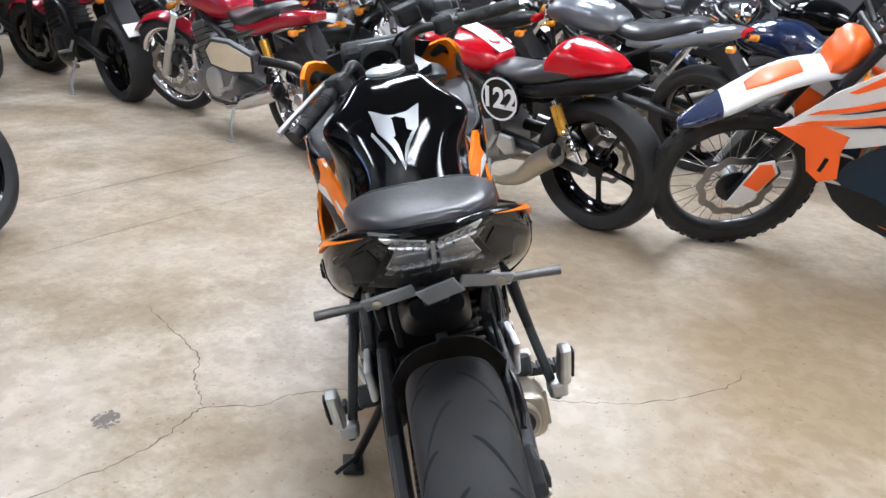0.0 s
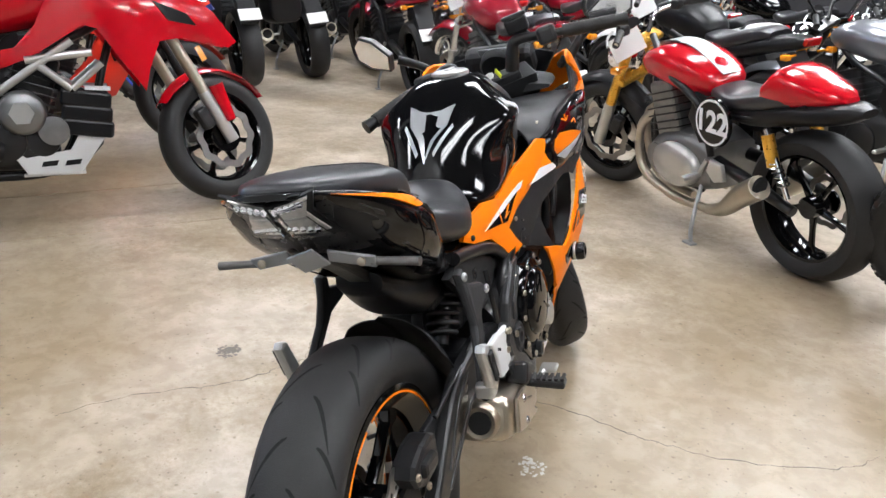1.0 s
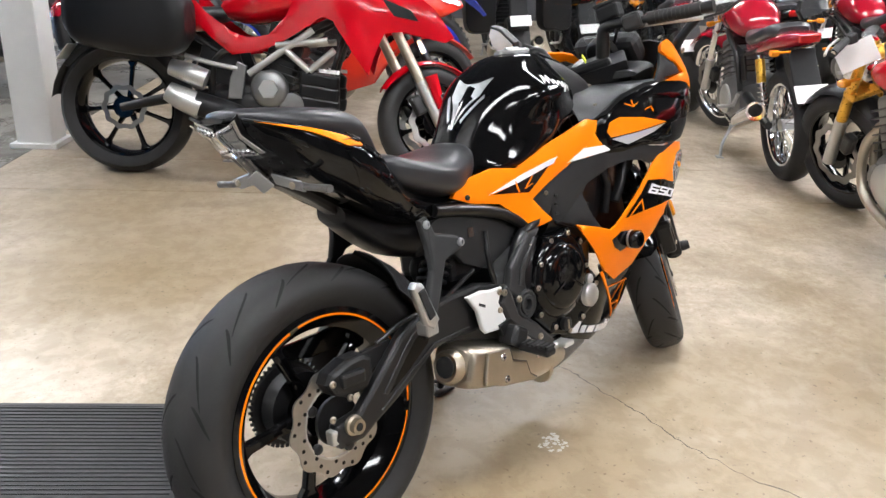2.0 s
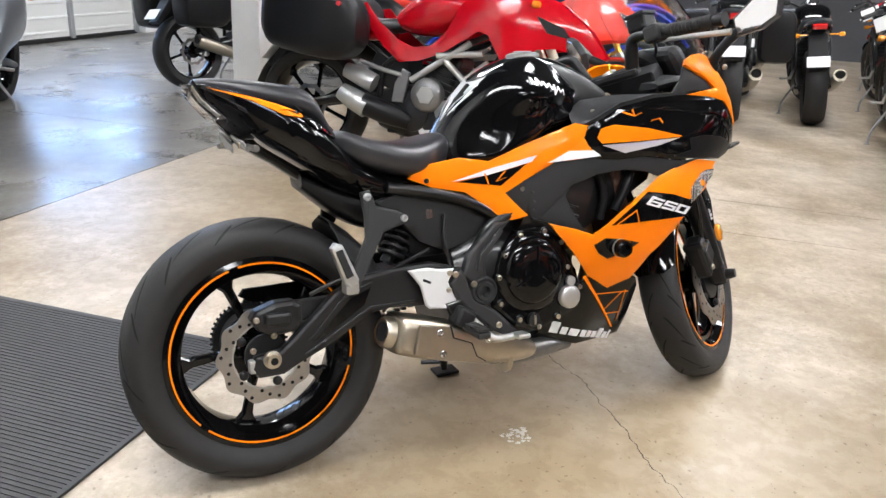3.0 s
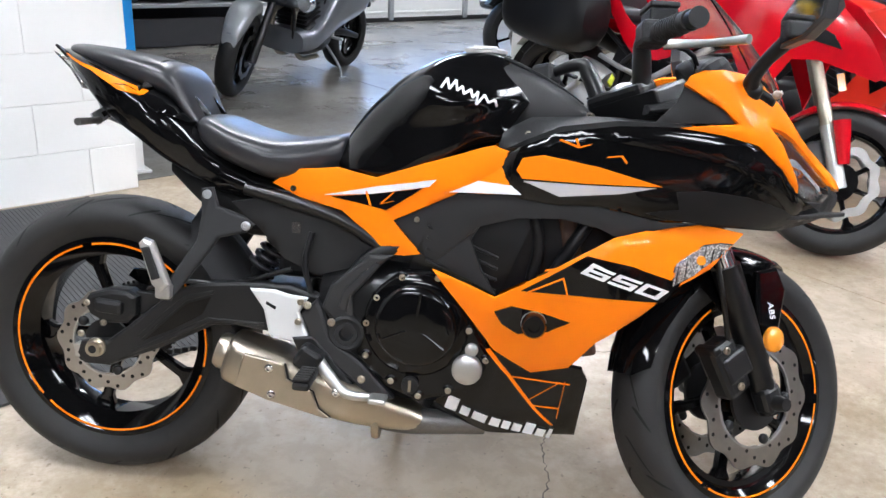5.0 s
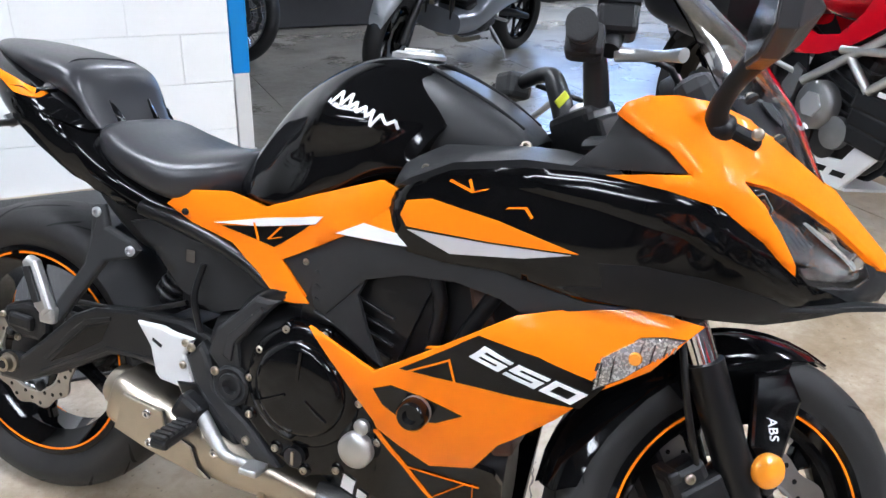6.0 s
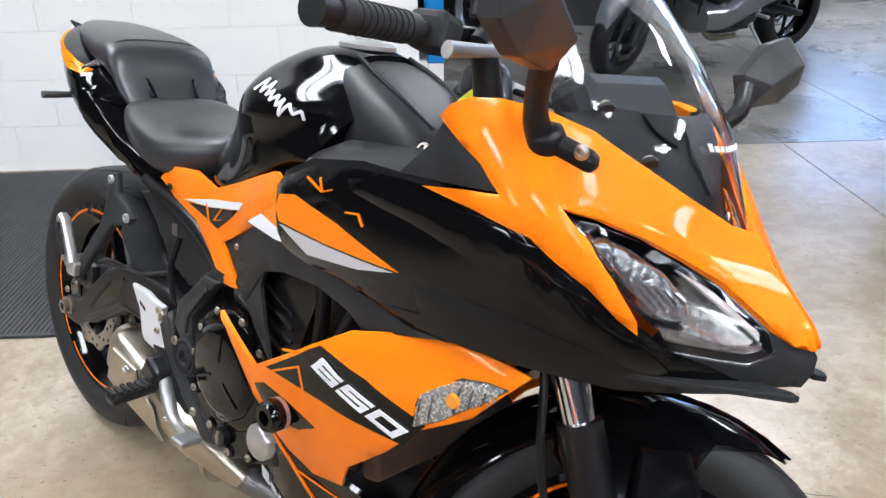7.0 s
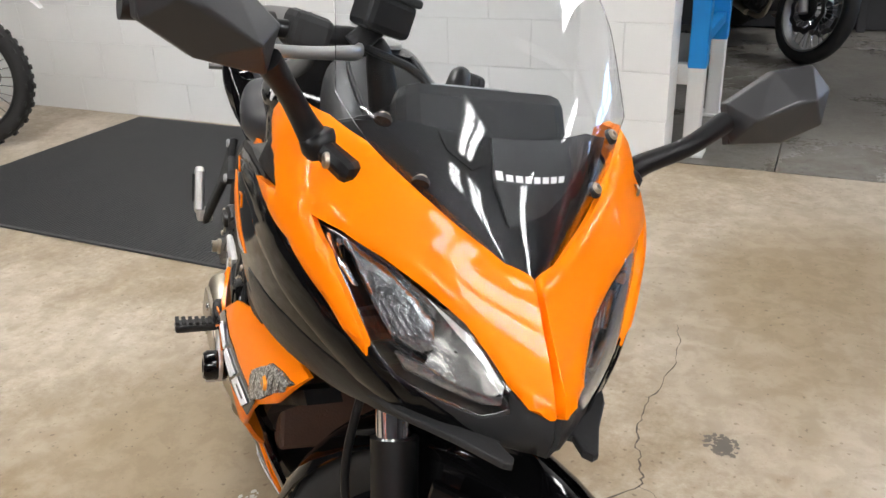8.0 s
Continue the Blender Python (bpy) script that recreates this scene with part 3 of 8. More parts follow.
def steered(bm):
    return moved(bm, STEER)


def tyre_profile(r, w, rim=0.219):
    """Section of a tyre, from one bead round the tread to the other."""
    pts = []
    h = r - rim
    for k in range(-12, 13):
        a = k / 12
        y = w / 2 * math.sin(a * 1.75) / math.sin(1.75) if abs(a) > 2 else w / 2 * math.copysign(min(1, abs(math.sin(a * 1.9))), a)
        z = rim + h * (1 - abs(a) ** 2.6)
        pts.append((z, y * (1 if abs(a) < 0.82 else 1 - (abs(a) - 0.82) * 1.2)))
    return pts


def tread(r, w, count, rim=0.216):
    """Curved sipes drawn as shade-dark strips that lie just proud of the tread."""
    bm = bmesh.new()
    prof = tyre_profile(r, w, rim)

    def on(a):
        i = (a + 1) * 12
        k = int(min(23, max(0, math.floor(i))))
        f = i - k
        return prof[k][0] * (1 - f) + prof[k + 1][0] * f, prof[k][1] * (1 - f) + prof[k + 1][1] * f

    for i in range(count):
        for s in (-1, 1):
            base = 2 * math.pi * (i + (0.5 if s > 0 else 0)) / count
            for lo, hi, sweep, wide in ((0.06, 0.46, 0.30, 0.0060), (0.30, 0.66, 0.18, 0.0052)):
                shift = 0 if lo < 0.1 else math.pi / count * 1.15
                prev = None
                for k in range(9):
                    t = k / 8
                    a = s * (lo + (hi - lo) * t)
                    ang = base + shift + sweep * t ** 1.4
                    rad, y = on(a)
                    wd = wide * math.sin(math.pi * min(0.97, max(0.03, t))) ** 0.5 / rad
                    pair = [bm.verts.new(((rad + 0.0008) * math.cos(ang + e * wd), y * 1.004, (rad + 0.0008) * math.sin(ang + e * wd))) for e in (-1, 1)]
                    if prev:
                        bm.faces.new((prev[0], prev[1], pair[1], pair[0]))
                    prev = pair
    return bm


def rim_mesh(w, rim=0.216):
    h = w / 2
    return lathe([(rim + 0.006, -h), (rim + 0.004, -h + 0.008), (rim - 0.008, -h + 0.014), (rim - 0.026, -h * 0.55), (rim - 0.03, 0), (rim - 0.026, h * 0.55),
                  (rim - 0.008, h - 0.014), (rim + 0.004, h - 0.008), (rim + 0.006, h), (rim - 0.004, h + 0.002), (rim - 0.022, h - 0.02), (rim - 0.038, h * 0.5),
                  (rim - 0.042, 0), (rim - 0.038, -h * 0.5), (rim - 0.022, -h + 0.02), (rim - 0.004, -h - 0.002)], closed=True, seg=72)


def cast_spokes(n, r0, r1, w, y=0.0, thick=0.024, phase=0.0, hub=0.045):
    out = [lathe([(hub, -w), (hub, w)], seg=24)]
    for k in range(n):
        a = 360 * k / n + phase
        b = plate([(r0, -0.017), (r1 * 0.5, -0.0095), (r1 - 0.03, -0.012), (r1, -0.03), (r1, 0.03), (r1 - 0.03, 0.012), (r1 * 0.5, 0.0095), (r0, 0.017)], y - thick / 2, y + thick / 2, 0.006)
        out.append(moved(b, pose(0, 0, 0, 0, a, 0)))
    return out


def wave_disc(r, y, t=0.004, lobes=10, inner=0.70):
    """A petal brake disc with drilled holes seen as dark studs apart."""
    bm = bmesh.new()
    n = lobes * 10
    rings = []
    for rr, yy in ((1, y - t / 2), (1, y + t / 2), (inner, y + t / 2), (inner, y - t / 2)):
        ring = []
        for k in range(n):
            a = 2 * math.pi * k / n
            q = r * (rr + 0.045 * math.cos(lobes * a) * (1 if rr == 1 else 0.7))
            ring.append(bm.verts.new((q * math.cos(a), yy, q * math.sin(a))))
        rings.append(ring)
    for a, b in zip(rings, rings[1:] + rings[:1]):
        for k in range(n):
            bm.faces.new((a[k], a[(k + 1) % n], b[(k + 1) % n], b[k]))
    return bm


def disc_holes(r, y, t=0.0046, lobes=10):
    out = bmesh.new()
    for k in range(lobes * 3):
        a = 2 * math.pi * (k + 0.5) / (lobes * 3)
        rr = r * (0.76 + 0.09 * (k % 3))
        out = join(out, lathe([(0.0042, y - t / 2), (0.0042, y + t / 2)], (rr * math.cos(a), 0, rr * math.sin(a)), 8))
    return out


def arc_band(r0, r1, y, a0, a1, t=0.0012, seg=40):
    """A flat strip round the wheel's axis."""
    bm = bmesh.new()
    prev = None
    for k in range(seg + 1):
        a = radians(a0 + (a1 - a0) * k / seg)
        row = [bm.verts.new((q * math.cos(a), yy, q * math.sin(a))) for q, yy in ((r0, y), (r1, y), (r1, y + t), (r0, y + t))]
        if prev:
            for i in range(4):
                bm.faces.new((prev[i], prev[(i + 1) % 4], row[(i + 1) % 4], row[i]))
        else:
            bm.faces.new(row)
        prev = row
    bm.faces.new(prev)
    return bm




def hero_wheel(name, at, r, w, phase, tape, discs, fix, label):
    """A cast wheel with tyre, tread, tape and discs; fix takes it to its place."""
    put = lambda bm: fix(moved(bm, pose(*at)))
    wheel = part(name, put(rim_mesh(w * 0.80)), BLACK_GLOSS, hero, label, 40)
    part("tyre", put(lathe(tyre_profile(r, w), seg=96, closed=True)), RUBBER, wheel, "black sports tyre with curved sipes", 50)
    for k, b in enumerate(cast_spokes(5, 0.03, 0.186, w * 0.26, phase=phase)):
        part("spoke" if k else "hub", put(b), BLACK_GLOSS, wheel)
    part("tread", put(tread(r, w, 13)), GROOVE_SHADE, wheel)
    for s in (-1, 1):
        for a0, a1 in ((20, 134), (140, 254), (260, 374)):
            part("rim_tape", put(arc_band(0.2055, 0.2095, s * (w * 0.40 + 0.0015) - (0.0012 if s > 0 else 0), a0 + tape, a1 + tape)), ORANGE, wheel, "orange rim stripe")
    for y, rr in discs:
        d = part("brake_disc", put(wave_disc(rr, y)), DISC_STEEL, wheel, "drilled steel petal disc")
        part("disc_edge", put(arc_band(rr * 0.69, rr * 0.72, y - 0.0032, 0, 360, 0.0064, 60)), SILVER, d)
        tagged(part("disc_hole", put(disc_holes(rr, y)), GROOVE_SHADE, d), kind="stuff")
        part("disc_carrier", put(join(lathe([(rr * 0.46, y - 0.004), (rr * 0.46, y + 0.004)], seg=30), *[disc(0.011, y - 0.006, y + 0.006, (rr * 0.62 * math.cos(a), 0, rr * 0.62 * math.sin(a)), 12) for a in [k * math.pi / 2.5 for k in range(5)]])), DARK_METAL, d)
    return wheel


same = lambda bm: bm
hero_wheel("rear_wheel", (0, 0, 0.300), 0.303, 0.156, 32, 88, [(-0.078, 0.108)], same, "gloss black cast rear wheel with an orange rim stripe")
hero_wheel("front_wheel", (1.332, 0, 0.284), 0.294, 0.112, 100, 100, [(-0.066, 0.142), (0.066, 0.142)], steered, "gloss black cast front wheel turned to its stop")


# the side surfaces: width of the bodywork at a place along and up the machine
def lerp(x, table):
    return float(np.interp(x, [a for a, _ in table], [b for _, b in table]))


def eased(z, table):
    """The table's value, smoothed over a few centimetres."""
    return sum(lerp(z + 0.006 * k, table) * (7 - abs(k)) for k in range(-6, 7)) / 49


def nose_front(z):
    return eased(z, [(0.60, 1.43), (0.68, 1.468), (0.73, 1.484), (0.77, 1.438), (0.82, 1.386), (0.88, 1.342), (0.93, 1.305), (1.10, 1.16)])


def nose_wide(z):
    return eased(z, [(0.60, 0.185), (0.66, 0.205), (0.70, 0.217), (0.74, 0.222), (0.79, 0.220), (0.85, 0.217), (0.91, 0.207), (0.95, 0.188), (1.10, 0.12)])


def nose_full(z):
    """How long the nose keeps its width before it turns in to the ridge."""
    return eased(z, [(0.60, 1.9), (0.66, 1.9), (0.736, 2.3), (0.79, 3.4), (0.84, 4.5), (0.90, 3.6), (1.0, 3.2)])


def upper(a, z):
    """Upper fairing: a is the place along the side up to 1.1, then winds round the nose to its ridge at 1.47."""
    w = nose_wide(z)
    if a < 1.1:
        return a, w - max(0, 1.05 - a) ** 1.5 * 0.17 - 0.030 * (max(0, 0.845 - a) / 0.05) ** 2, z
    q = math.sin(min(1, (a - 1.1) / 0.37) * math.pi / 2)
    return 1.1 + (nose_front(z) - 1.1) * q, w * (1 - q ** nose_full(z)), z


def lower(x, z):
    """Lower fairing and belly: full beside the engine, drawn in towards the keel and the radiator."""
    old = lerp(z, [(0.18, 0.10), (0.25, 0.125), (0.35, 0.15), (0.45, 0.195), (0.52, 0.207), (0.68, 0.205)])
    w = lerp(z, [(0.18, 0.112), (0.25, 0.142), (0.35, 0.162), (0.45, 0.202), (0.52, 0.221), (0.58, 0.226), (0.63, 0.221), (0.68, 0.210)])
    y = w - max(0, x - 1.03) ** 1.25 * 0.27 - max(0, 0.84 - x) ** 1.2 * 0.30 - max(0, x - 0.82) * max(0, 0.40 - z) * 1.3
    return x - (w - old) * max(0, x - 0.3) * 0.5, y, z


def flank(x, z):
    """Frame cover and side panels under the tank and seat."""
    return x, lerp(x, [(0.30, 0.105), (0.40, 0.110), (0.55, 0.125), (0.65, 0.138), (0.75, 0.172), (0.83, 0.195), (1.1, 0.212)]) - max(0, z - 0.70) * 0.10, z


def well(x, z):
    """The dark hollow behind the side opening."""
    return x, lerp(x, [(0.6, 0.118), (0.75, 0.135), (0.95, 0.145), (1.2, 0.15)]), z


def shelf_rim(x):
    """Height of the upper fairing's inner rim."""
    return lerp(x, [(0.79, 0.766), (0.838, 0.790), (0.90, 0.818), (1.0, 0.837), (1.12, 0.845)])


# tank, covers, seats and tail
TANK = [[(0.478, 0, 0.757), (0.478, 0.025, 0.757), (0.478, 0.05, 0.748), (0.478, 0.068, 0.735), (0.478, 0.078, 0.718), (0.478, 0.078, 0.702), (0.478, 0.07, 0.692)],
        [(0.505, 0, 0.803), (0.505, 0.03, 0.799), (0.505, 0.06, 0.782), (0.505, 0.083, 0.755), (0.505, 0.100, 0.728), (0.505, 0.106, 0.706), (0.505, 0.095, 0.694)],
        [(0.545, 0, 0.852), (0.545, 0.042, 0.846), (0.545, 0.077, 0.825), (0.545, 0.095, 0.785), (0.545, 0.113, 0.743), (0.545, 0.124, 0.709), (0.545, 0.112, 0.694)],
        [(0.595, 0, 0.900), (0.595, 0.055, 0.892), (0.595, 0.100, 0.868), (0.595, 0.120, 0.825), (0.595, 0.124, 0.770), (0.595, 0.134, 0.714), (0.595, 0.12, 0.698)],
        [(0.65, 0, 0.934), (0.65, 0.065, 0.926), (0.65, 0.115, 0.902), (0.65, 0.152, 0.860), (0.65, 0.143, 0.80), (0.65, 0.142, 0.740), (0.65, 0.125, 0.722)],
        [(0.70, 0, 0.952), (0.70, 0.07, 0.944), (0.70, 0.113, 0.908), (0.70, 0.158, 0.862), (0.70, 0.150, 0.812), (0.70, 0.147, 0.760), (0.70, 0.13, 0.742)],
        [(0.75, 0, 0.957), (0.75, 0.062, 0.949), (0.752, 0.104, 0.910), (0.765, 0.143, 0.869), (0.757, 0.144, 0.83), (0.75, 0.142, 0.784), (0.74, 0.125, 0.765)],
        [(0.805, 0, 0.951), (0.797, 0.048, 0.944), (0.806, 0.074, 0.920), (0.856, 0.079, 0.884), (0.830, 0.114, 0.845), (0.802, 0.134, 0.796), (0.785, 0.12, 0.778)]]


def tank_mesh(steps=6, across=5):
    """The tank: a broad crown with a shoulder crease, hollowed for the knees, drawn to a point on each side ahead."""
    lines = [spline([ring[k] for ring in TANK], steps) for k in range(7)]
    bm = bmesh.new()
    rings = []
    for i in range(len(lines[0])):
        half = spline([line[i] for line in lines], across)
        rings.append([bm.verts.new((p[0], -p[1], p[2])) for p in reversed(half)] + [bm.verts.new((p[0], p[1], p[2])) for p in half[1:]])
    for a, b in zip(rings, rings[1:]):
        for k in range(len(a) - 1):
            bm.faces.new((a[k], a[k + 1], b[k + 1], b[k]))
        bm.faces.new((a[-1], a[0], b[0], b[-1]))
    bm.faces.new(rings[0]), bm.faces.new(rings[-1])
    return rounded(bm)


tank_shape = tank_mesh()
TANK_TREE = BVHTree.FromBMesh(tank_shape)
tank = part("tank", tank_shape, BLACK_GLOSS, hero, "gloss black fuel tank with knee hollows and bright reflections", 60)
part("tank_cover", body([(0.785, 0.79, 0.946, 0.090, 3.0, 0.5), (0.835, 0.795, 0.930, 0.098, 3.2, 0.45), (0.89, 0.80, 0.905, 0.097, 3.4, 0.42), (0.94, 0.81, 0.876, 0.090, 3.4, 0.4), (0.975, 0.82, 0.848, 0.074, 3.0, 0.4)], 36, 6), COVER_SATIN, hero, "satin black cover ahead of the tank", 50)
for s in (-1, 1):
    part("cover_ridge", tube([(0.79, s * 0.052, 0.945), (0.84, s * 0.060, 0.925), (0.90, s * 0.058, 0.897), (0.95, s * 0.050, 0.866)], 0.004, 8), BLACK_SATIN, hero)
part("filler_cap", join(moved(lathe([(0.044, 0), (0.044, 0.006), (0.036, 0.010), (0.012, 0.011)], seg=32), pose(0.75, 0, 0.954, 90, 0, 0)), box(0.05, 0.012, 0.006, (0.75, 0, 0.966))), SILVER, tank, "silver filler cap")
# moulded grey pad low on the tank's back


def tank_back(a, b):
    """The tank's sloping back: a runs up it, b across."""
    x = 0.487 + 0.125 * a
    return x, b, TANK_TREE.ray_cast(Vector((x, b, 1.5)), Vector((0, 0, -1)))[0].z


part("tank_pad", panel([(0.12, 0.0), (0.40, 0.018), (0.62, 0.042), (0.98, 0.052), (0.84, 0.024), (0.80, 0.0), (0.84, -0.024), (0.98, -0.052), (0.62, -0.042), (0.40, -0.018)], tank_back, 0.003, 0.004, 0.05, 1, 0), GREY_ALLOY, tank, "grey shield-shaped pad on the tank's back")
for k in (-1, 1):
    part("pad_rib", panel([(0.20, k * 0.020), (0.62, k * 0.056), (0.66, k * 0.053), (0.24, k * 0.016)], tank_back, 0.003, 0.004, 0.05, 1, 0), GREY_ALLOY, tank)

rider_seat = part("rider_seat", body([(0.185, 0.735, 0.787, 0.085, 3.0, 0.5), (0.215, 0.715, 0.791, 0.118, 3.2, 0.6), (0.28, 0.690, 0.770, 0.138, 3.2, 0.6), (0.36, 0.668, 0.757, 0.138, 3.0, 0.55),
                               (0.43, 0.675, 0.764, 0.112, 2.8, 0.55), (0.478, 0.69, 0.772, 0.080, 2.6, 0.55), (0.492, 0.70, 0.762, 0.058, 2.4, 0.5)], 36, 6), VINYL, hero, "black vinyl rider's seat", 50)
part("pillion_seat", body([(-0.098, 0.893, 0.908, 0.030, 2.4, 0.5), (-0.085, 0.885, 0.915, 0.058, 2.8, 0.5), (-0.03, 0.866, 0.913, 0.092, 3.0, 0.5), (0.05, 0.842, 0.904, 0.112, 3.0, 0.5), (0.12, 0.820, 0.890, 0.115, 3.0, 0.5),
                           (0.148, 0.80, 0.872, 0.112, 2.8, 0.5), (0.172, 0.772, 0.826, 0.105, 2.6, 0.5), (0.195, 0.755, 0.785, 0.092, 2.4, 0.5)], 36, 6), VINYL, hero, "black vinyl pillion pad on the upswept tail", 50)
part("pad_seam", tube([(0.118, -0.112, 0.858), (0.112, -0.08, 0.888), (0.108, 0.0, 0.8935), (0.112, 0.08, 0.888), (0.118, 0.112, 0.858)], 0.0022, 6), VINYL, hero)
TAIL = [(-0.112, 0.894, 0.904, 0.040, 2.6, 0.5), (-0.088, 0.882, 0.903, 0.074, 3.0, 0.62), (-0.050, 0.846, 0.894, 0.112, 3.4, 0.7), (-0.020, 0.812, 0.885, 0.132, 3.6, 0.72), (0.02, 0.770, 0.872, 0.147, 3.6, 0.70), (0.07, 0.735, 0.853, 0.157, 3.4, 0.66),
        (0.13, 0.695, 0.822, 0.155, 3.2, 0.62), (0.18, 0.662, 0.785, 0.141, 2.8, 0.58), (0.24, 0.634, 0.730, 0.118, 2.8, 0.5), (0.32, 0.618, 0.690, 0.108, 2.6, 0.5), (0.40, 0.630, 0.672, 0.098, 2.4, 0.5), (0.43, 0.64, 0.662, 0.09, 2.4, 0.5)]
tail = part("tail_fairing", body(TAIL, 36, 6), BLACK_GLOSS, hero, "gloss black upswept tail fairing", 50)


def tail_side(a, z):
    w = lerp(a, [(r[0], r[3]) for r in TAIL])
    z0, z1 = lerp(a, [(r[0], r[1]) for r in TAIL]), lerp(a, [(r[0], r[2]) for r in TAIL])
    e, k = lerp(a, [(r[0], r[4]) for r in TAIL]), lerp(a, [(r[0], r[5]) for r in TAIL])
    zm = z0 + k * (z1 - z0)
    q = min(0.985, abs(z - zm) / max(0.01, (z1 - zm) if z > zm else (zm - z0)))
    return a, w * (1 - q ** e) ** (1 / e), z


for s in (-1, 1):
    part("tail_flash", panel([(-0.078, 0.892), (-0.03, 0.876), (0.05, 0.848), (0.115, 0.823), (0.10, 0.820), (0.06, 0.829), (0.0, 0.861)], tail_side, 0.006, 0.006, 0.010, s, 0.001), ORANGE, tail, "orange flash")
    part("flash_line", panel([(0.05, 0.838), (0.075, 0.834), (0.09, 0.826), (0.07, 0.836)], tail_side, 0.007, 0.002, 0.01, s, 0), BLACK_GLOSS, tail)
    part("tail_lower", panel([(0.055, 0.822), (0.14, 0.795), (0.205, 0.70), (0.29, 0.645), (0.33, 0.625), (0.24, 0.640), (0.155, 0.685), (0.09, 0.742)], tail_side, 0.004, 0.006, 0.02, s), BLACK_GLOSS, tail, "gloss black lower tail panel")

# tail lamp: a bow-tie lens over bright reflectors
def lamp_face(y, z):
    return -0.120 + (0.900 - z) * 0.84 + abs(y) * 0.16, abs(y), z


LENS = [(0.0, 0.880), (0.030, 0.886), (0.068, 0.899), (0.060, 0.886), (0.050, 0.870), (0.058, 0.850), (0.067, 0.832), (0.040, 0.829), (0.0, 0.830)]
lamp = part("tail_lamp", join(*[panel(LENS, lamp_face, 0.010, 0.003, 0.010, s, 0.001) for s in (-1, 1)]), CLEAR, hero, "clear bow-tie tail lamp lens")
part("lamp_back", join(*[panel([(y * 0.97, 0.865 + (z - 0.865) * 0.95) for y, z in LENS], lamp_face, 0.0, 0.004, 0.012, s, 0) for s in (-1, 1)]), LAMP_SILVER, lamp, "bright fluted lamp back")
part("tail_cheek", join(*[panel([(0.058, 0.862), (0.066, 0.880), (0.080, 0.888), (0.120, 0.862), (0.137, 0.842), (0.137, 0.814), (0.124, 0.785), (0.080, 0.778), (0.0, 0.780), (0.0, 0.826), (0.040, 0.825), (0.069, 0.829), (0.060, 0.850)], lambda y, z: (lamp_face(y, z)[0] + 0.34 * max(0, abs(y) - 0.05), abs(y), z), -0.001, 0.012, 0.012, s, 0.003) for s in (-1, 1)]), TAIL_SATIN, hero, "satin black tail end round the lamp", 50)
for s in (-1, 1):
    part("cheek_panel", panel([(0.084, 0.872), (0.116, 0.852), (0.127, 0.838), (0.127, 0.814), (0.116, 0.794), (0.088, 0.800), (0.078, 0.822), (0.072, 0.846)], lambda y, z: (lamp_face(y, z)[0] + 0.34 * max(0, abs(y) - 0.05), abs(y), z), 0.003, 0.006, 0.012, s, 0.002), BLACK_SATIN, tail, "raised satin panel")
    part("cheek_screw", moved(lathe([(0.007, 0.004), (0.006, -0.004), (0.003, -0.004)], seg=12), Matrix.Translation((0.016, s * 0.106, 0.800)) @ pose(0, 0, 0, 0, 0, 90)), STEEL, tail)
    part("tail_shield", panel([(0.084, 0.836), (0.100, 0.846), (0.140, 0.838), (0.172, 0.825), (0.200, 0.795), (0.216, 0.766), (0.180, 0.772), (0.118, 0.800)], tail_side, 0.008, 0.008, 0.012, s, 0.003), BLACK_GLOSS, tail, "raised gloss black shield", 50)
    # the bright reflection on the gloss shield, laid on as a grey patch
    part("tail_glint", panel([(0.088, 0.838), (0.104, 0.842), (0.112, 0.832), (0.096, 0.826)], tail_side, 0.0135, 0.003, 0.008, s, 0.001), LAMP_GREY, tail, "small grey patch painted for the glint on the shield")
part("lamp_rim", join(*[panel([(y * 1.10 + 0.004, 0.866 + (z - 0.866) * 1.16) for y, z in LENS[1:-1]] + [(0.0, 0.824), (0.0, 0.885)], lamp_face, -0.002, 0.006, 0.012, s, 0.001) for s in (-1, 1)]), BLACK_SATIN, lamp)
for s in (-1, 1):
    for k in range(5):
        for y, z in ((0.009 + 0.0105 * k, 0.876 + 0.0024 * k), (0.009 + 0.0105 * k, 0.843 - 0.0012 * k)):
            x = lamp_face(y, z)[0]
            part("lamp_bulb", moved(lathe([(0.0052, 0.006), (0.0044, 0.0), (0.0016, -0.002)], seg=10), Matrix.Translation((x - 0.003, s * y, z)) @ pose(0, 0, 0, 0, 0, 90)), REFLECTOR, lamp)
    part("lamp_bar", tube([(lamp_face(0.004, 0.860)[0] + 0.002, s * 0.004, 0.860), (lamp_face(0.048, 0.861)[0] + 0.002, s * 0.048, 0.861)], 0.0035, 8, 1), SILVER, lamp)

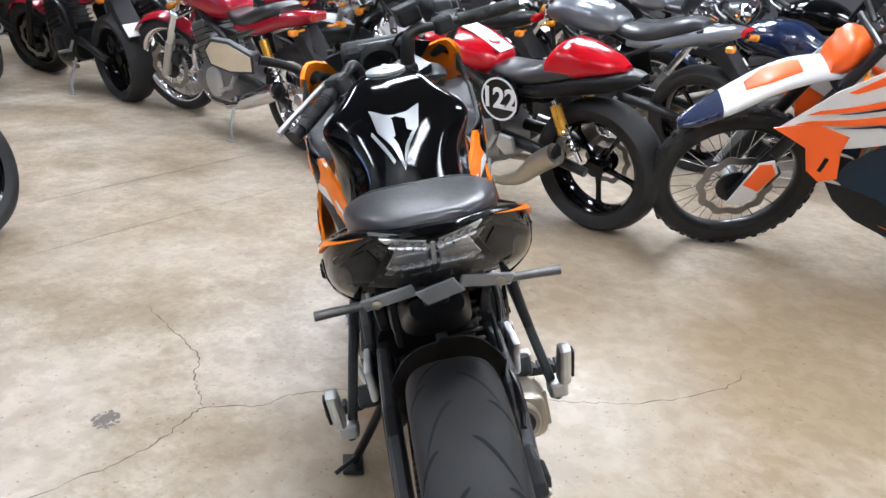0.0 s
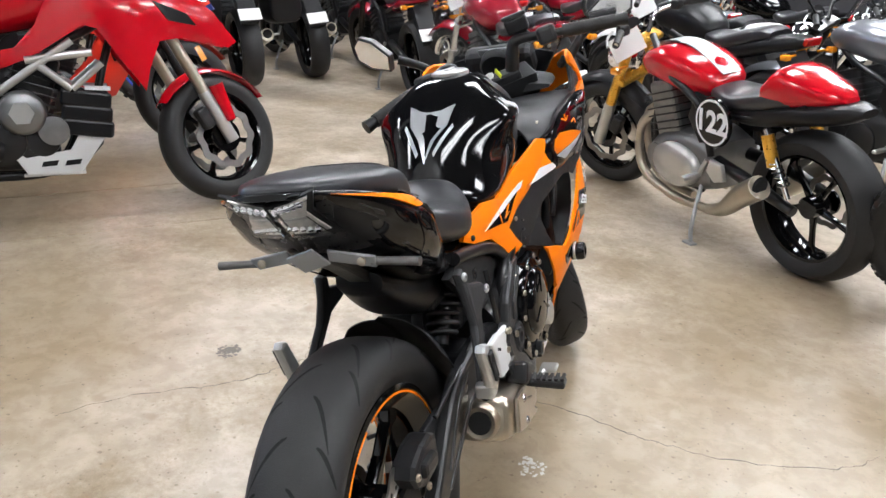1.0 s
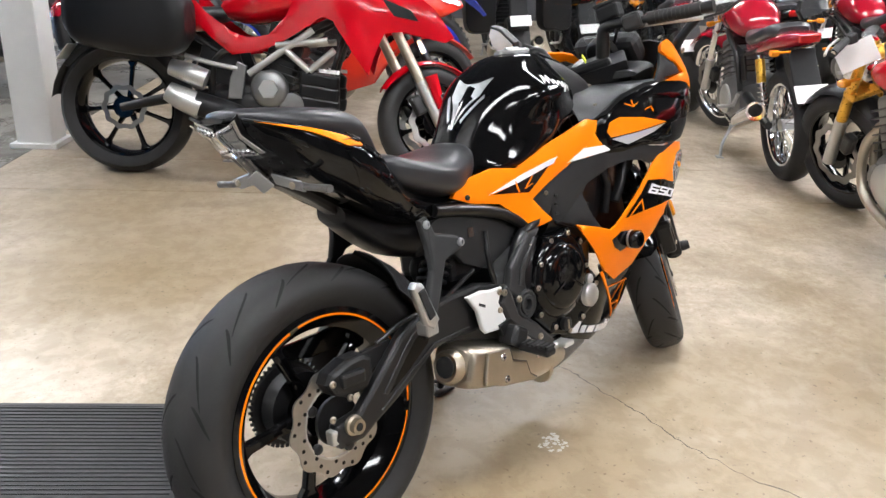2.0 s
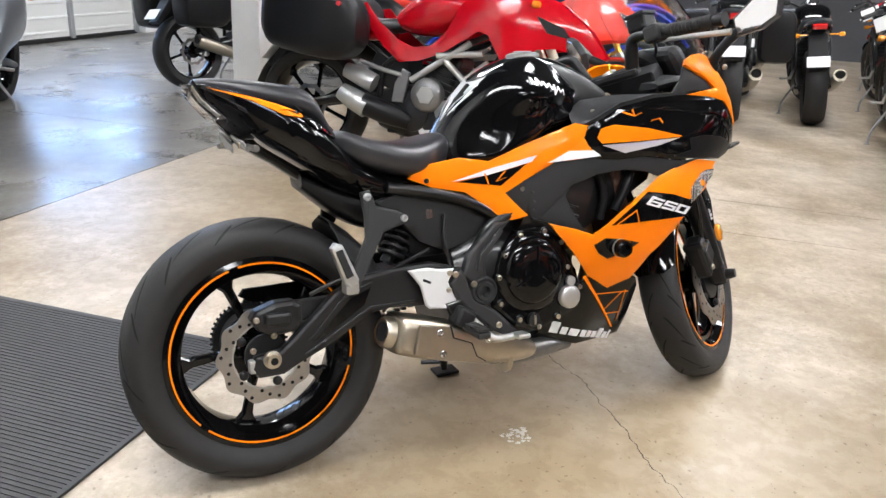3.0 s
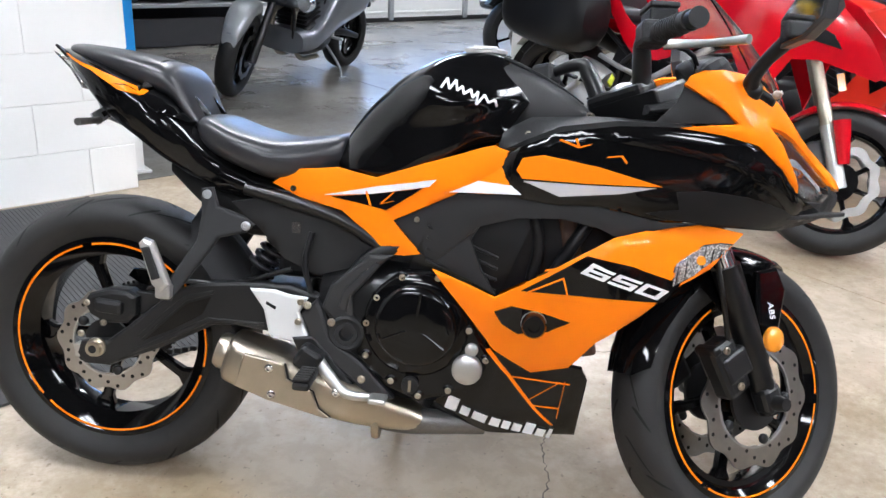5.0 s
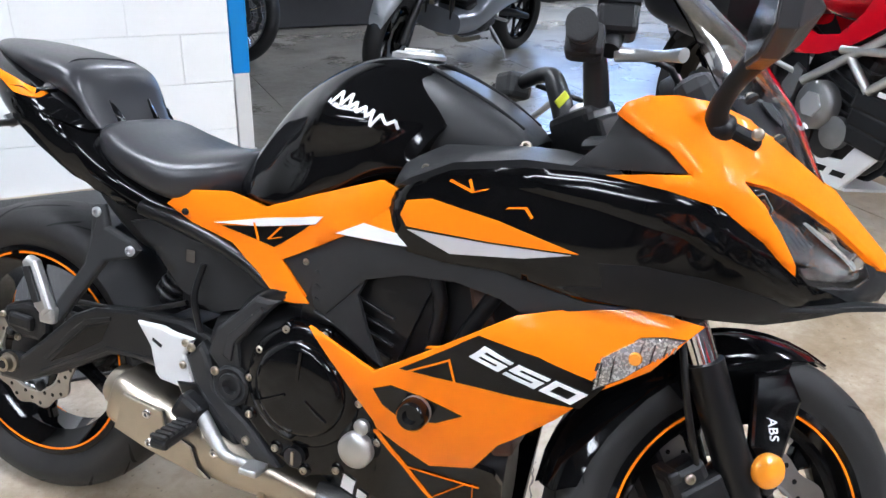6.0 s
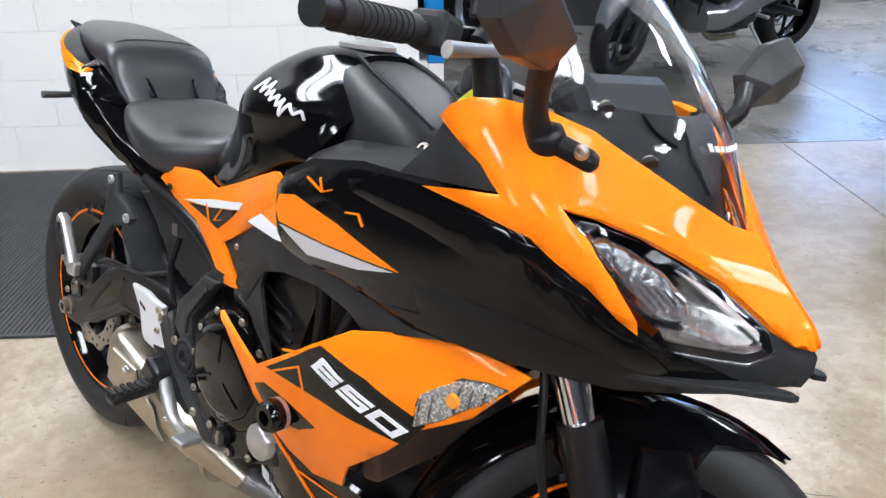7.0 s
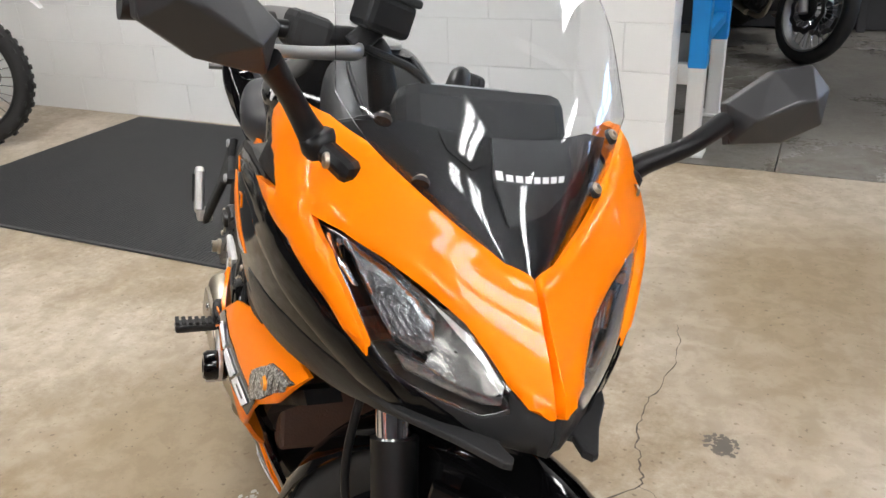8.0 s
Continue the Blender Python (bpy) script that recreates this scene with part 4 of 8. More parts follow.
# number-plate bracket and stub indicators
bracket = part("plate_bracket", plate([(0.0, 0.782), (0.04, 0.79), (0.10, 0.735), (0.165, 0.668), (0.15, 0.66), (0.06, 0.725), (0.0, 0.762)], -0.022, 0.022, 0.006), DARK_METAL, hero, "dark steel number-plate bracket")
part("plate_holder", moved(box(0.004, 0.060, 0.042, bevel=0.002), pose(-0.032, -0.002, 0.776, -22, -35, 0)), GREY_ALLOY, bracket, "grey steel plate holder")
for s in (-1, 1):
    part("bracket_arm", moved(box(0.005, 0.078, 0.026, bevel=0.003), pose(-0.018, s * 0.070, 0.774, s * -13, -30, 0)), GREY_ALLOY, bracket, "grey slotted steel arm")
    part("arm_slot", moved(box(0.0058, 0.030, 0.011, bevel=0.002), pose(-0.0183, s * 0.054, 0.7775, s * -13, -30, 0)), GROOVE_SHADE, bracket)
    part("bracket_link", tube([(-0.012, s * 0.015, 0.778), (-0.013, s * 0.05, 0.774)], 0.005, 8, 1), DARK_METAL, bracket)
    part("indicator", tube([(-0.008, s * 0.098, 0.766), (-0.008, s * 0.12, 0.765), (-0.010, s * 0.178, 0.764)], [0.0075, 0.0065, 0.0075], 12, 3), STUB_STEEL, bracket, "slim stub indicator")
    part("bracket_bolt", moved(lathe([(0.007, 0), (0.007, 0.004), (0.004, 0.005)], seg=14), pose(-0.022, s * 0.088, 0.770, 0, -30, 90)), STEEL, bracket)
part("undertail", body([(0.12, 0.66, 0.70, 0.045, 3, 0.5), (0.19, 0.60, 0.67, 0.058, 3.4, 0.5), (0.26, 0.558, 0.65, 0.066, 3.6, 0.5), (0.34, 0.55, 0.64, 0.066, 3.6, 0.5)], 24, 4), BLACK_SATIN, hero, "black undertail box")

# orange frame cover with its white and black flashes
for s in (-1, 1):
    cover = part("frame_cover", panel([(0.355, 0.671), (0.391, 0.700), (0.44, 0.706), (0.485, 0.712), (0.563, 0.699), (0.68, 0.742), (0.785, 0.780), (0.827, 0.769), (0.797, 0.736), (0.715, 0.680), (0.66, 0.650), (0.602, 0.620), (0.63, 0.59), (0.662, 0.560), (0.63, 0.553), (0.600, 0.552), (0.545, 0.594), (0.499, 0.629), (0.413, 0.647)], flank, 0.012, 0.012, 0.022, s, 0.003), ORANGE, hero, "orange side cover under the tank")
    part("flash_black", panel([(0.478, 0.655), (0.56, 0.668), (0.632, 0.682), (0.660, 0.689), (0.62, 0.660), (0.589, 0.639), (0.53, 0.648)], flank, 0.0135, 0.002, 0.02, s, 0), BLACK_GLOSS, cover, "black flash with orange slashes")
    part("flash_white", panel([(0.462, 0.657), (0.57, 0.684), (0.686, 0.706), (0.672, 0.692), (0.56, 0.668)], flank, 0.0145, 0.002, 0.02, s, 0), WHITE_DECAL, cover, "white flash")
    wing = part("cover_wing", panel([(0.716, 0.688), (0.803, 0.744), (0.815, 0.724), (0.842, 0.712), (0.846, 0.698), (0.770, 0.690)], flank, 0.010, 0.010, 0.02, s, 0.002), ORANGE, hero, "orange and white strip beside the side panel")
    part("wing_flash", panel([(0.712, 0.687), (0.764, 0.713), (0.840, 0.710), (0.847, 0.697), (0.775, 0.692)], flank, 0.0115, 0.002, 0.02, s, 0), WHITE_DECAL, wing, "white flash")
    for p, q in (((0.545, 0.672), (0.555, 0.645)), ((0.60, 0.675), (0.575, 0.650)), ((0.575, 0.650), (0.60, 0.658))):
        part("slash", panel([(p[0], p[1]), (p[0] + 0.004, p[1]), (q[0] + 0.004, q[1]), (q[0], q[1])], flank, 0.0152, 0.002, 0.01, s, 0), ORANGE, cover)
    part("cover_screw", bolt((0.398, s * 0.121, 0.664), 0.006, s), DARK_METAL, cover)
    part("inner_rail", panel([(0.50, 0.622), (0.585, 0.553), (0.655, 0.553), (0.70, 0.50), (0.62, 0.50), (0.47, 0.60)], lambda x, z: (x, 0.105, z), 0, 0.02, 0.03, s), FRAME_BLACK, hero, "black frame rail")
    # matt black side panel with the air opening
    side_panel = part("side_panel", panel([(0.594, 0.618), (0.672, 0.658), (0.72, 0.682), (0.83, 0.698), (0.96, 0.690), (1.10, 0.668), (1.155, 0.672), (1.02, 0.634), (0.985, 0.648), (0.92, 0.658), (0.84, 0.652), (0.77, 0.628), (0.715, 0.572), (0.69, 0.548), (0.663, 0.557), (0.625, 0.592)], flank, 0.006, 0.008, 0.02, s, 0.003), BLACK_MATT, hero, "matt black ribbed side panel")
    part("panel_tip", panel([(0.69, 0.548), (0.715, 0.572), (0.77, 0.628), (0.755, 0.60), (0.78, 0.545), (0.81, 0.502)], flank, 0.003, 0.008, 0.02, s, 0.002), BLACK_MATT, side_panel)
    part("panel_screw", bolt((0.648, s * 0.143, 0.626), 0.0055, s), STEEL, side_panel)
    part("air_well", panel([(0.68, 0.55), (0.77, 0.64), (0.90, 0.67), (1.06, 0.66), (1.04, 0.62), (0.93, 0.56), (0.81, 0.49)], well, 0.0, 0.01, 0.03, s), BLACK_SATIN, hero, "dark hollow behind the side opening")
    part("air_hose", tube([(0.87, s * 0.155, 0.655), (0.885, s * 0.16, 0.60), (0.875, s * 0.155, 0.53)], 0.011, 10), BLACK_SATIN, hero)
    part("air_duct", tube([(0.97, s * 0.16, 0.645), (0.945, s * 0.165, 0.60), (0.92, s * 0.16, 0.55)], 0.013, 10), BLACK_SATIN, hero)

    fairing = part("upper_fairing", panel([(0.790, 0.735), (0.80, 0.762), (0.838, 0.785), (0.90, 0.815), (1.0, 0.833), (1.075, 0.838), (1.127, 0.838), (1.195, 0.834), (1.235, 0.812), (1.264, 0.776), (1.270, 0.745), (1.285, 0.722), (1.36, 0.690), (1.30, 0.678), (1.20, 0.668), (1.155, 0.672), (1.07, 0.676), (0.98, 0.690), (0.90, 0.685), (0.84, 0.690), (0.805, 0.706)], upper, 0.008, 0.010, 0.012, s, 0.003), BLACK_GLOSS, hero, "gloss black upper side fairing", 50)
    part("stripe_orange", panel([(0.832, 0.742), (0.840, 0.764), (0.876, 0.772), (0.975, 0.759), (1.088, 0.734), (0.96, 0.729), (0.842, 0.728)], upper, 0.0095, 0.002, 0.02, s, 0), ORANGE, fairing, "orange side stripe")
    part("stripe_white", panel([(0.843, 0.724), (0.96, 0.726), (1.078, 0.731), (1.016, 0.716), (0.91, 0.702)], upper, 0.0095, 0.002, 0.02, s, 0), SILVER_DECAL, fairing, "silver side stripe")
    for p, q in (((0.90, 0.800), (0.935, 0.789)), ((0.928, 0.805), (0.935, 0.789)), ((0.935, 0.789), (0.955, 0.796)), ((0.985, 0.776), (1.01, 0.780)), ((1.01, 0.780), (1.02, 0.768))):
        part("slash", panel([(p[0], p[1]), (p[0] + 0.003, p[1] + 0.003), (q[0] + 0.003, q[1] + 0.003), (q[0], q[1])], upper, 0.0095, 0.002, 0.01, s, 0), ORANGE, fairing)
    part("fairing_rim", panel([(0.805, 0.775), (0.838, 0.795), (0.90, 0.825), (1.0, 0.843), (1.12, 0.845), (1.127, 0.838), (1.0, 0.833), (0.90, 0.815), (0.838, 0.785)], upper, 0.004, 0.010, 0.02, s, 0.002), BLACK_SATIN, fairing)
    part("fairing_blade", panel([(0.952, 0.812), (1.02, 0.826), (1.09, 0.829), (1.19, 0.824), (1.224, 0.806), (1.250, 0.774), (1.262, 0.735), (1.292, 0.698), (1.280, 0.691), (1.256, 0.701), (1.218, 0.740), (1.177, 0.776), (1.101, 0.794), (1.007, 0.804)], upper, 0.0125, 0.006, 0.012, s, 0.0025), BLACK_GLOSS, fairing, "raised gloss black ridge", 50)
    part("fairing_skirt", panel([(1.063, 0.686), (1.114, 0.677), (1.174, 0.673), (1.232, 0.668), (1.282, 0.676), (1.302, 0.685), (1.245, 0.707), (1.191, 0.727), (1.141, 0.733), (1.108, 0.727), (1.114, 0.696)], upper, 0.0105, 0.004, 0.012, s, 0.0015), BLACK_SATIN, fairing, "satin black lower skirt")
    part("fairing_under", panel([(1.02, 0.634), (1.155, 0.674), (1.36, 0.692), (1.40, 0.680), (1.26, 0.657), (1.144, 0.668)], upper, 0.002, 0.008, 0.02, s, 0.002), BLACK_MATT, fairing, "matt black lower edge of the fairing")
    part("cockpit_cover", panel([(0.79, 0.0), (0.84, 0.0), (0.90, 0.0), (1.0, 0.0), (1.12, 0.0), (1.10, 0.06), (1.02, 0.1), (0.963, 0.1), (0.90, 0.1), (0.85, 0.1), (0.80, 0.1)], lambda x, b: tuple(p * (1 - b * 10) + q * b * 10 for p, q in zip((x, upper(x, shelf_rim(x))[1] - 0.004, shelf_rim(x)), (x, lerp(x, [(0.79, 0.134), (0.85, 0.106), (0.963, 0.068), (1.05, 0.06)]), lerp(x, [(0.79, 0.802), (0.85, 0.836), (0.963, 0.846), (1.05, 0.846)])))), 0.002, 0.008, 0.016, s, 0.002, False, Vector((0, s * 0.3, 1))), COVER_SATIN, hero, "satin black inner cockpit cover")
    part("cover_bolt", moved(bolt((0, 0, 0), 0.010, s, 0.008), Matrix.Translation((0.963, s * 0.076, 0.842)) @ pose(0, 0, 0, 40 * s)), STEEL, hero)
    part("cover_screw", bolt((0.845, s * 0.168, 0.806), 0.006, s), STEEL, hero)
    part("cockpit_triangle", panel([(1.06, 0.842), (1.150, 0.849), (1.200, 0.853), (1.175, 0.879), (1.110, 0.911), (1.096, 0.880)], upper, 0.004, 0.010, 0.016, s, 0.003), BLACK_MATT, hero, "matt black triangle beside the cockpit")
    # orange front cowl with its strip down beside the lamp
    cowl = part("front_cowl", panel([(1.105, 0.838), (1.150, 0.846), (1.197, 0.851), (1.174, 0.876), (1.108, 0.912), (1.118, 0.926), (1.145, 0.936), (1.189, 0.940), (1.24, 0.935), (1.287, 0.920), (1.334, 0.889), (1.373, 0.862), (1.412, 0.838), (1.47, 0.826), (1.47, 0.733), (1.44, 0.731), (1.404, 0.735), (1.384, 0.748), (1.374, 0.766), (1.363, 0.787), (1.341, 0.809), (1.317, 0.828), (1.286, 0.842), (1.256, 0.848), (1.272, 0.822), (1.275, 0.787), (1.273, 0.749), (1.269, 0.736), (1.260, 0.750), (1.252, 0.777), (1.223, 0.817), (1.17, 0.830)], upper, 0.012, 0.012, 0.010, s, 0.003), ORANGE, hero, "glossy orange nose cowl", 50)
    # head lamp
    hl = part("headlamp", panel([(1.262, 0.842), (1.284, 0.838), (1.315, 0.825), (1.338, 0.806), (1.360, 0.785), (1.371, 0.764), (1.381, 0.746), (1.380, 0.730), (1.352, 0.714), (1.314, 0.717), (1.282, 0.720), (1.275, 0.749), (1.277, 0.787), (1.275, 0.820)], upper, 0.004, 0.004, 0.016, s, 0.001), CLEAR, hero, "clear slanted headlamp lens", 50)
    part("lamp_bowl", panel([(1.264, 0.840), (1.315, 0.823), (1.360, 0.783), (1.379, 0.746), (1.378, 0.731), (1.352, 0.716), (1.284, 0.722), (1.277, 0.749), (1.277, 0.820)], upper, -0.034, 0.006, 0.02, s), LAMP_GREY, hl)
    part("lamp_reflector", panel([(1.268, 0.835), (1.285, 0.833), (1.312, 0.819), (1.329, 0.801), (1.335, 0.782), (1.322, 0.758), (1.300, 0.745), (1.284, 0.748), (1.283, 0.787), (1.280, 0.820)], upper, -0.016, 0.004, 0.007, s, 0.003), FACETS, hl, "fluted bright reflector")
    part("lamp_cup", panel([(1.336, 0.799), (1.354, 0.781), (1.364, 0.762), (1.371, 0.745), (1.362, 0.733), (1.335, 0.732), (1.308, 0.738), (1.326, 0.755), (1.339, 0.782)], lambda a, z: (upper(a, z)[0] - 1.5 * (0.03 ** 2 - min(0.03, math.hypot(a - 1.345, z - 0.760)) ** 2) * 12, upper(a, z)[1], z), -0.018, 0.004, 0.006, s, 0.001), LAMP_BOWL, hl, "smooth grey lamp bowl")
    for k in range(6):
        a = 1.290 + 0.007 * k
        part("lamp_rib", panel([(a, 0.758 + 0.003 * k), (a + 0.003, 0.758 + 0.003 * k), (a + 0.001, 0.790 - 0.002 * k), (a - 0.002, 0.790 - 0.002 * k)], upper, -0.010, 0.005, 0.01, s, 0.001), REFLECTOR, hl)
    part("lamp_trim", panel([(1.286, 0.742), (1.304, 0.740), (1.33, 0.730), (1.362, 0.731), (1.373, 0.737), (1.368, 0.726), (1.35, 0.7195), (1.316, 0.7225), (1.288, 0.726)], upper, -0.008, 0.006, 0.008, s, 0.001), FACETS, hl, "bright lower trim")
    part("lamp_brow", panel([(1.339, 0.802), (1.359, 0.783), (1.369, 0.763), (1.377, 0.746), (1.371, 0.737), (1.364, 0.760), (1.352, 0.779)], upper, -0.010, 0.005, 0.008, s, 0.001), LAMP_SILVER, hl)
    part("lamp_blade", panel([(1.266, 0.836), (1.272, 0.836), (1.282, 0.795), (1.278, 0.795)], upper, -0.004, 0.006, 0.008, s, 0.001), CHROME, hl)
    chin = part("chin", panel([(1.272, 0.730), (1.282, 0.718), (1.314, 0.714), (1.352, 0.711), (1.380, 0.725), (1.384, 0.745), (1.404, 0.736), (1.44, 0.733), (1.47, 0.735), (1.47, 0.690), (1.42, 0.690), (1.36, 0.684), (1.30, 0.690)], upper, 0.005, 0.010, 0.016, s, 0.003), BLACK_MATT, hero, "matt black chin under the headlamps", 50)
    part("chin_lip", moved(plate([(1.26, 0.150), (1.33, 0.142), (1.39, 0.112), (1.435, 0.078), (1.480, 0.050), (1.484, 0.042), (1.474, 0.036), (1.448, 0.040), (1.42, 0.0), (1.30, 0.0)], -0.004, 0.004, 0.002), Matrix(((1, 0, 0, 0), (0, 0, s, 0), (0.05, 1, 0, 0.618), (0, 0, 0, 1)))), BLACK_MATT, chin, "pointed black lip")

# lower fairing and belly
    low = part("lower_fairing", panel([(0.692, 0.542), (0.76, 0.522), (0.812, 0.503), (0.91, 0.563), (1.02, 0.634), (1.08, 0.652), (1.144, 0.668), (1.20, 0.664), (1.258, 0.655), (1.205, 0.588), (1.140, 0.548), (1.088, 0.496), (1.008, 0.430), (0.966, 0.366), (0.895, 0.347), (0.82, 0.392), (0.76, 0.465)], lower, 0.008, 0.010, 0.022, s, 0.004), ORANGE, hero, "orange lower side fairing", 50)
    part("flash_black", panel([(0.86, 0.524), (0.975, 0.598), (1.06, 0.585), (1.150, 0.560), (1.120, 0.522), (0.98, 0.524)], lower, 0.0095, 0.002, 0.02, s, 0), BLACK_GLOSS, low, "black flash behind the number")
    part("slider_recess", panel([(0.815, 0.478), (0.845, 0.493), (0.90, 0.485), (0.955, 0.470), (0.915, 0.448), (0.86, 0.438), (0.83, 0.455)], lower, 0.0098, 0.003, 0.015, s, 0), BLACK_GLOSS, low, "black recess for the crash bobbin")
    for p, q in (((0.87, 0.520), (0.935, 0.553)), ((0.935, 0.553), (0.945, 0.520)), ((0.90, 0.565), (0.93, 0.572))):
        part("slash", panel([(p[0], p[1]), (p[0] + 0.002, p[1] + 0.004), (q[0] + 0.002, q[1] + 0.004), (q[0], q[1])], lower, 0.011, 0.002, 0.01, s, 0), ORANGE, low)
    rim = [(1.132, 0.552), (1.138, 0.596), (1.160, 0.614), (1.184, 0.630), (1.214, 0.635), (1.238, 0.634), (1.206, 0.604), (1.172, 0.576)]
    mid = (1.180, 0.602)
    ind = part("front_indicator", panel(rim, lower, 0.013, 0.005, 0.012, s, 0.002), CLEAR, low, "clear front indicator lens")
    part("indicator_gasket", panel([(mid[0] + 1.04 * (a - mid[0]), mid[1] + 1.04 * (c - mid[1])) for a, c in rim], lower, 0.0078, 0.002, 0.012, s, 0), BLACK_MATT, ind, "black rubber gasket")
    part("indicator_bowl", panel([(mid[0] + 0.95 * (a - mid[0]), mid[1] + 0.95 * (c - mid[1])) for a, c in rim], lower, 0.0095, 0.002, 0.012, s, 0), INDICATOR_SILVER, ind)
    for k in range(18):
        # upright prisms of the reflector
        x = 1.138 + 0.0051 * k + 0.0008 * ((k * 7) % 3)
        lo = lerp(x, [(1.132, 0.556), (1.172, 0.580), (1.210, 0.606), (1.252, 0.634)])
        hi = lerp(x, [(1.138, 0.592), (1.160, 0.609), (1.184, 0.625), (1.252, 0.631)])
        if hi - lo > 0.010 and abs(x - 1.174) > 0.007:
            part("indicator_prism", panel([(x, lo), (x + 0.0026, lo + 0.002), (x + 0.0046 - 0.0004 * (k % 4), hi - 0.001 * (k % 3)), (x + 0.002, hi - 0.002)], lower, 0.0118, 0.0015 + 0.0008 * (k % 3), 0.02, s, 0), (INDICATOR_SILVER, LAMP_GREY)[k % 3 == 0], ind)
    part("indicator_bulb", moved(lathe([(0.008, -0.004), (0.0095, 0.001), (0.006, 0.004), (0.002, 0.005)], seg=16), Matrix.Translation((1.176, s * (lower(1.176, 0.604)[1] + 0.009), 0.604)) @ pose(0, 0, 0, 0, 0, 0)), AMBER, ind)
    slider = part("crash_bobbin", moved(lathe([(0.012, 0), (0.012, s * 0.02), (0.021, s * 0.022), (0.023, s * 0.026), (0.023, s * 0.052), (0.019, s * 0.058), (0.011, s * 0.058), (0.011, s * 0.050)], seg=28), pose(0.885, s * 0.192, 0.462)), BLACK_GLOSS, hero, "gloss black crash bobbin with a bolt in its end")
    part("bobbin_ring", moved(lathe([(0.0235, s * 0.030), (0.0238, s * 0.033), (0.0235, s * 0.036)], seg=28), pose(0.885, s * 0.192, 0.462)), SILVER, slider)
    belly = part("belly_pan", panel([(0.70, 0.237), (0.742, 0.300), (0.80, 0.365), (0.832, 0.388), (0.895, 0.345), (0.955, 0.366), (0.995, 0.360), (1.01, 0.335), (1.006, 0.186), (0.82, 0.196)], lower, 0.004, 0.012, 0.022, s, 0.004), BLACK_GLOSS, hero, "black belly pan")
    part("belly_edge", panel([(0.812, 0.395), (0.86, 0.335), (0.915, 0.265), (0.955, 0.222), (0.950, 0.222), (0.909, 0.263), (0.854, 0.332), (0.804, 0.392)], lower, 0.0065, 0.003, 0.012, s, 0), ORANGE, belly, "orange pinstripe")
    for p, q in (((0.855, 0.335), (0.975, 0.325)), ((0.90, 0.285), (0.955, 0.328)), ((0.965, 0.33), (0.96, 0.24)), ((0.91, 0.27), (0.96, 0.265))):
        part("slash", panel([(p[0], p[1]), (p[0] + 0.001, p[1] + 0.0020), (q[0] + 0.001, q[1] + 0.0020), (q[0], q[1])], lower, 0.0065, 0.002, 0.01, s, 0), ORANGE, belly)
    part("inner_apron", panel([(0.955, 0.366), (1.005, 0.443), (1.092, 0.518), (1.205, 0.588), (1.19, 0.60), (1.08, 0.53), (0.99, 0.46), (0.94, 0.38)], lambda x, z: (x, lower(x, z)[1] - 0.03, z), 0, 0.05, 0.02, s), BLACK_SATIN, hero, "dark inner apron")
part("belly_keel", body([(0.66, 0.20, 0.26, 0.09, 3, 0.5), (0.80, 0.195, 0.30, 0.105, 3, 0.5), (0.92, 0.195, 0.33, 0.075, 3, 0.5), (0.985, 0.195, 0.34, 0.045, 3, 0.5)], 20, 3), BLACK_SATIN, hero)

# raised lettering as plain bars, the number and the brake letters
def side_digit(text, base, s):
    """A square slanted digit of even strokes on the lower fairing."""
    strokes = {"6": [(1, 1, 0, 1), (0, 1, 0, 0), (0, 0, 1, 0), (1, 0, 1, 0.5), (1, 0.5, 0, 0.5)], "5": [(1, 1, 0, 1), (0, 1, 0, 0.5), (0, 0.5, 1, 0.5), (1, 0.5, 1, 0), (1, 0, 0, 0)], "0": [(0, 0, 0, 1), (0, 1, 1, 1), (1, 1, 1, 0), (1, 0, 0, 0)]}[text]
    made = []
    for a, b, c, d in strokes:
        flat = b == d
        u0, u1 = min(a, c) * 0.034, max(a, c) * 0.034
        v0, v1 = min(b, d) * 0.0225, max(b, d) * 0.0225
        w, h = 0.0044, 0.0030
        cell = [(u0 - w, v0 - h), (u1 + w, v0 - h), (u1 + w, v0 + h), (u0 - w, v0 + h)] if flat else [(u0 - w, v0), (u0 + w, v0), (u0 + w, v1), (u0 - w, v1)]
        made.append(panel([(base[0] + u + 0.75 * v, base[1] - 0.30 * u + 0.62 * v) for u, v in cell], lower, 0.0125 + (0.0003 if flat else 0), 0.002, 0.01, s, 0))
    return join(*made)


for s in (-1, 1):
    for k, text in enumerate("650"):
        part("side_number", side_digit(text, (0.972 + 0.0495 * k, 0.569 - 0.0140 * k), s), WHITE_DECAL, hero, "white square digit of the model number")


def tank_side(x, z):
    return x, -TANK_TREE.ray_cast(Vector((x, -1.0, z)), Vector((0, 1, 0)))[0].y, z


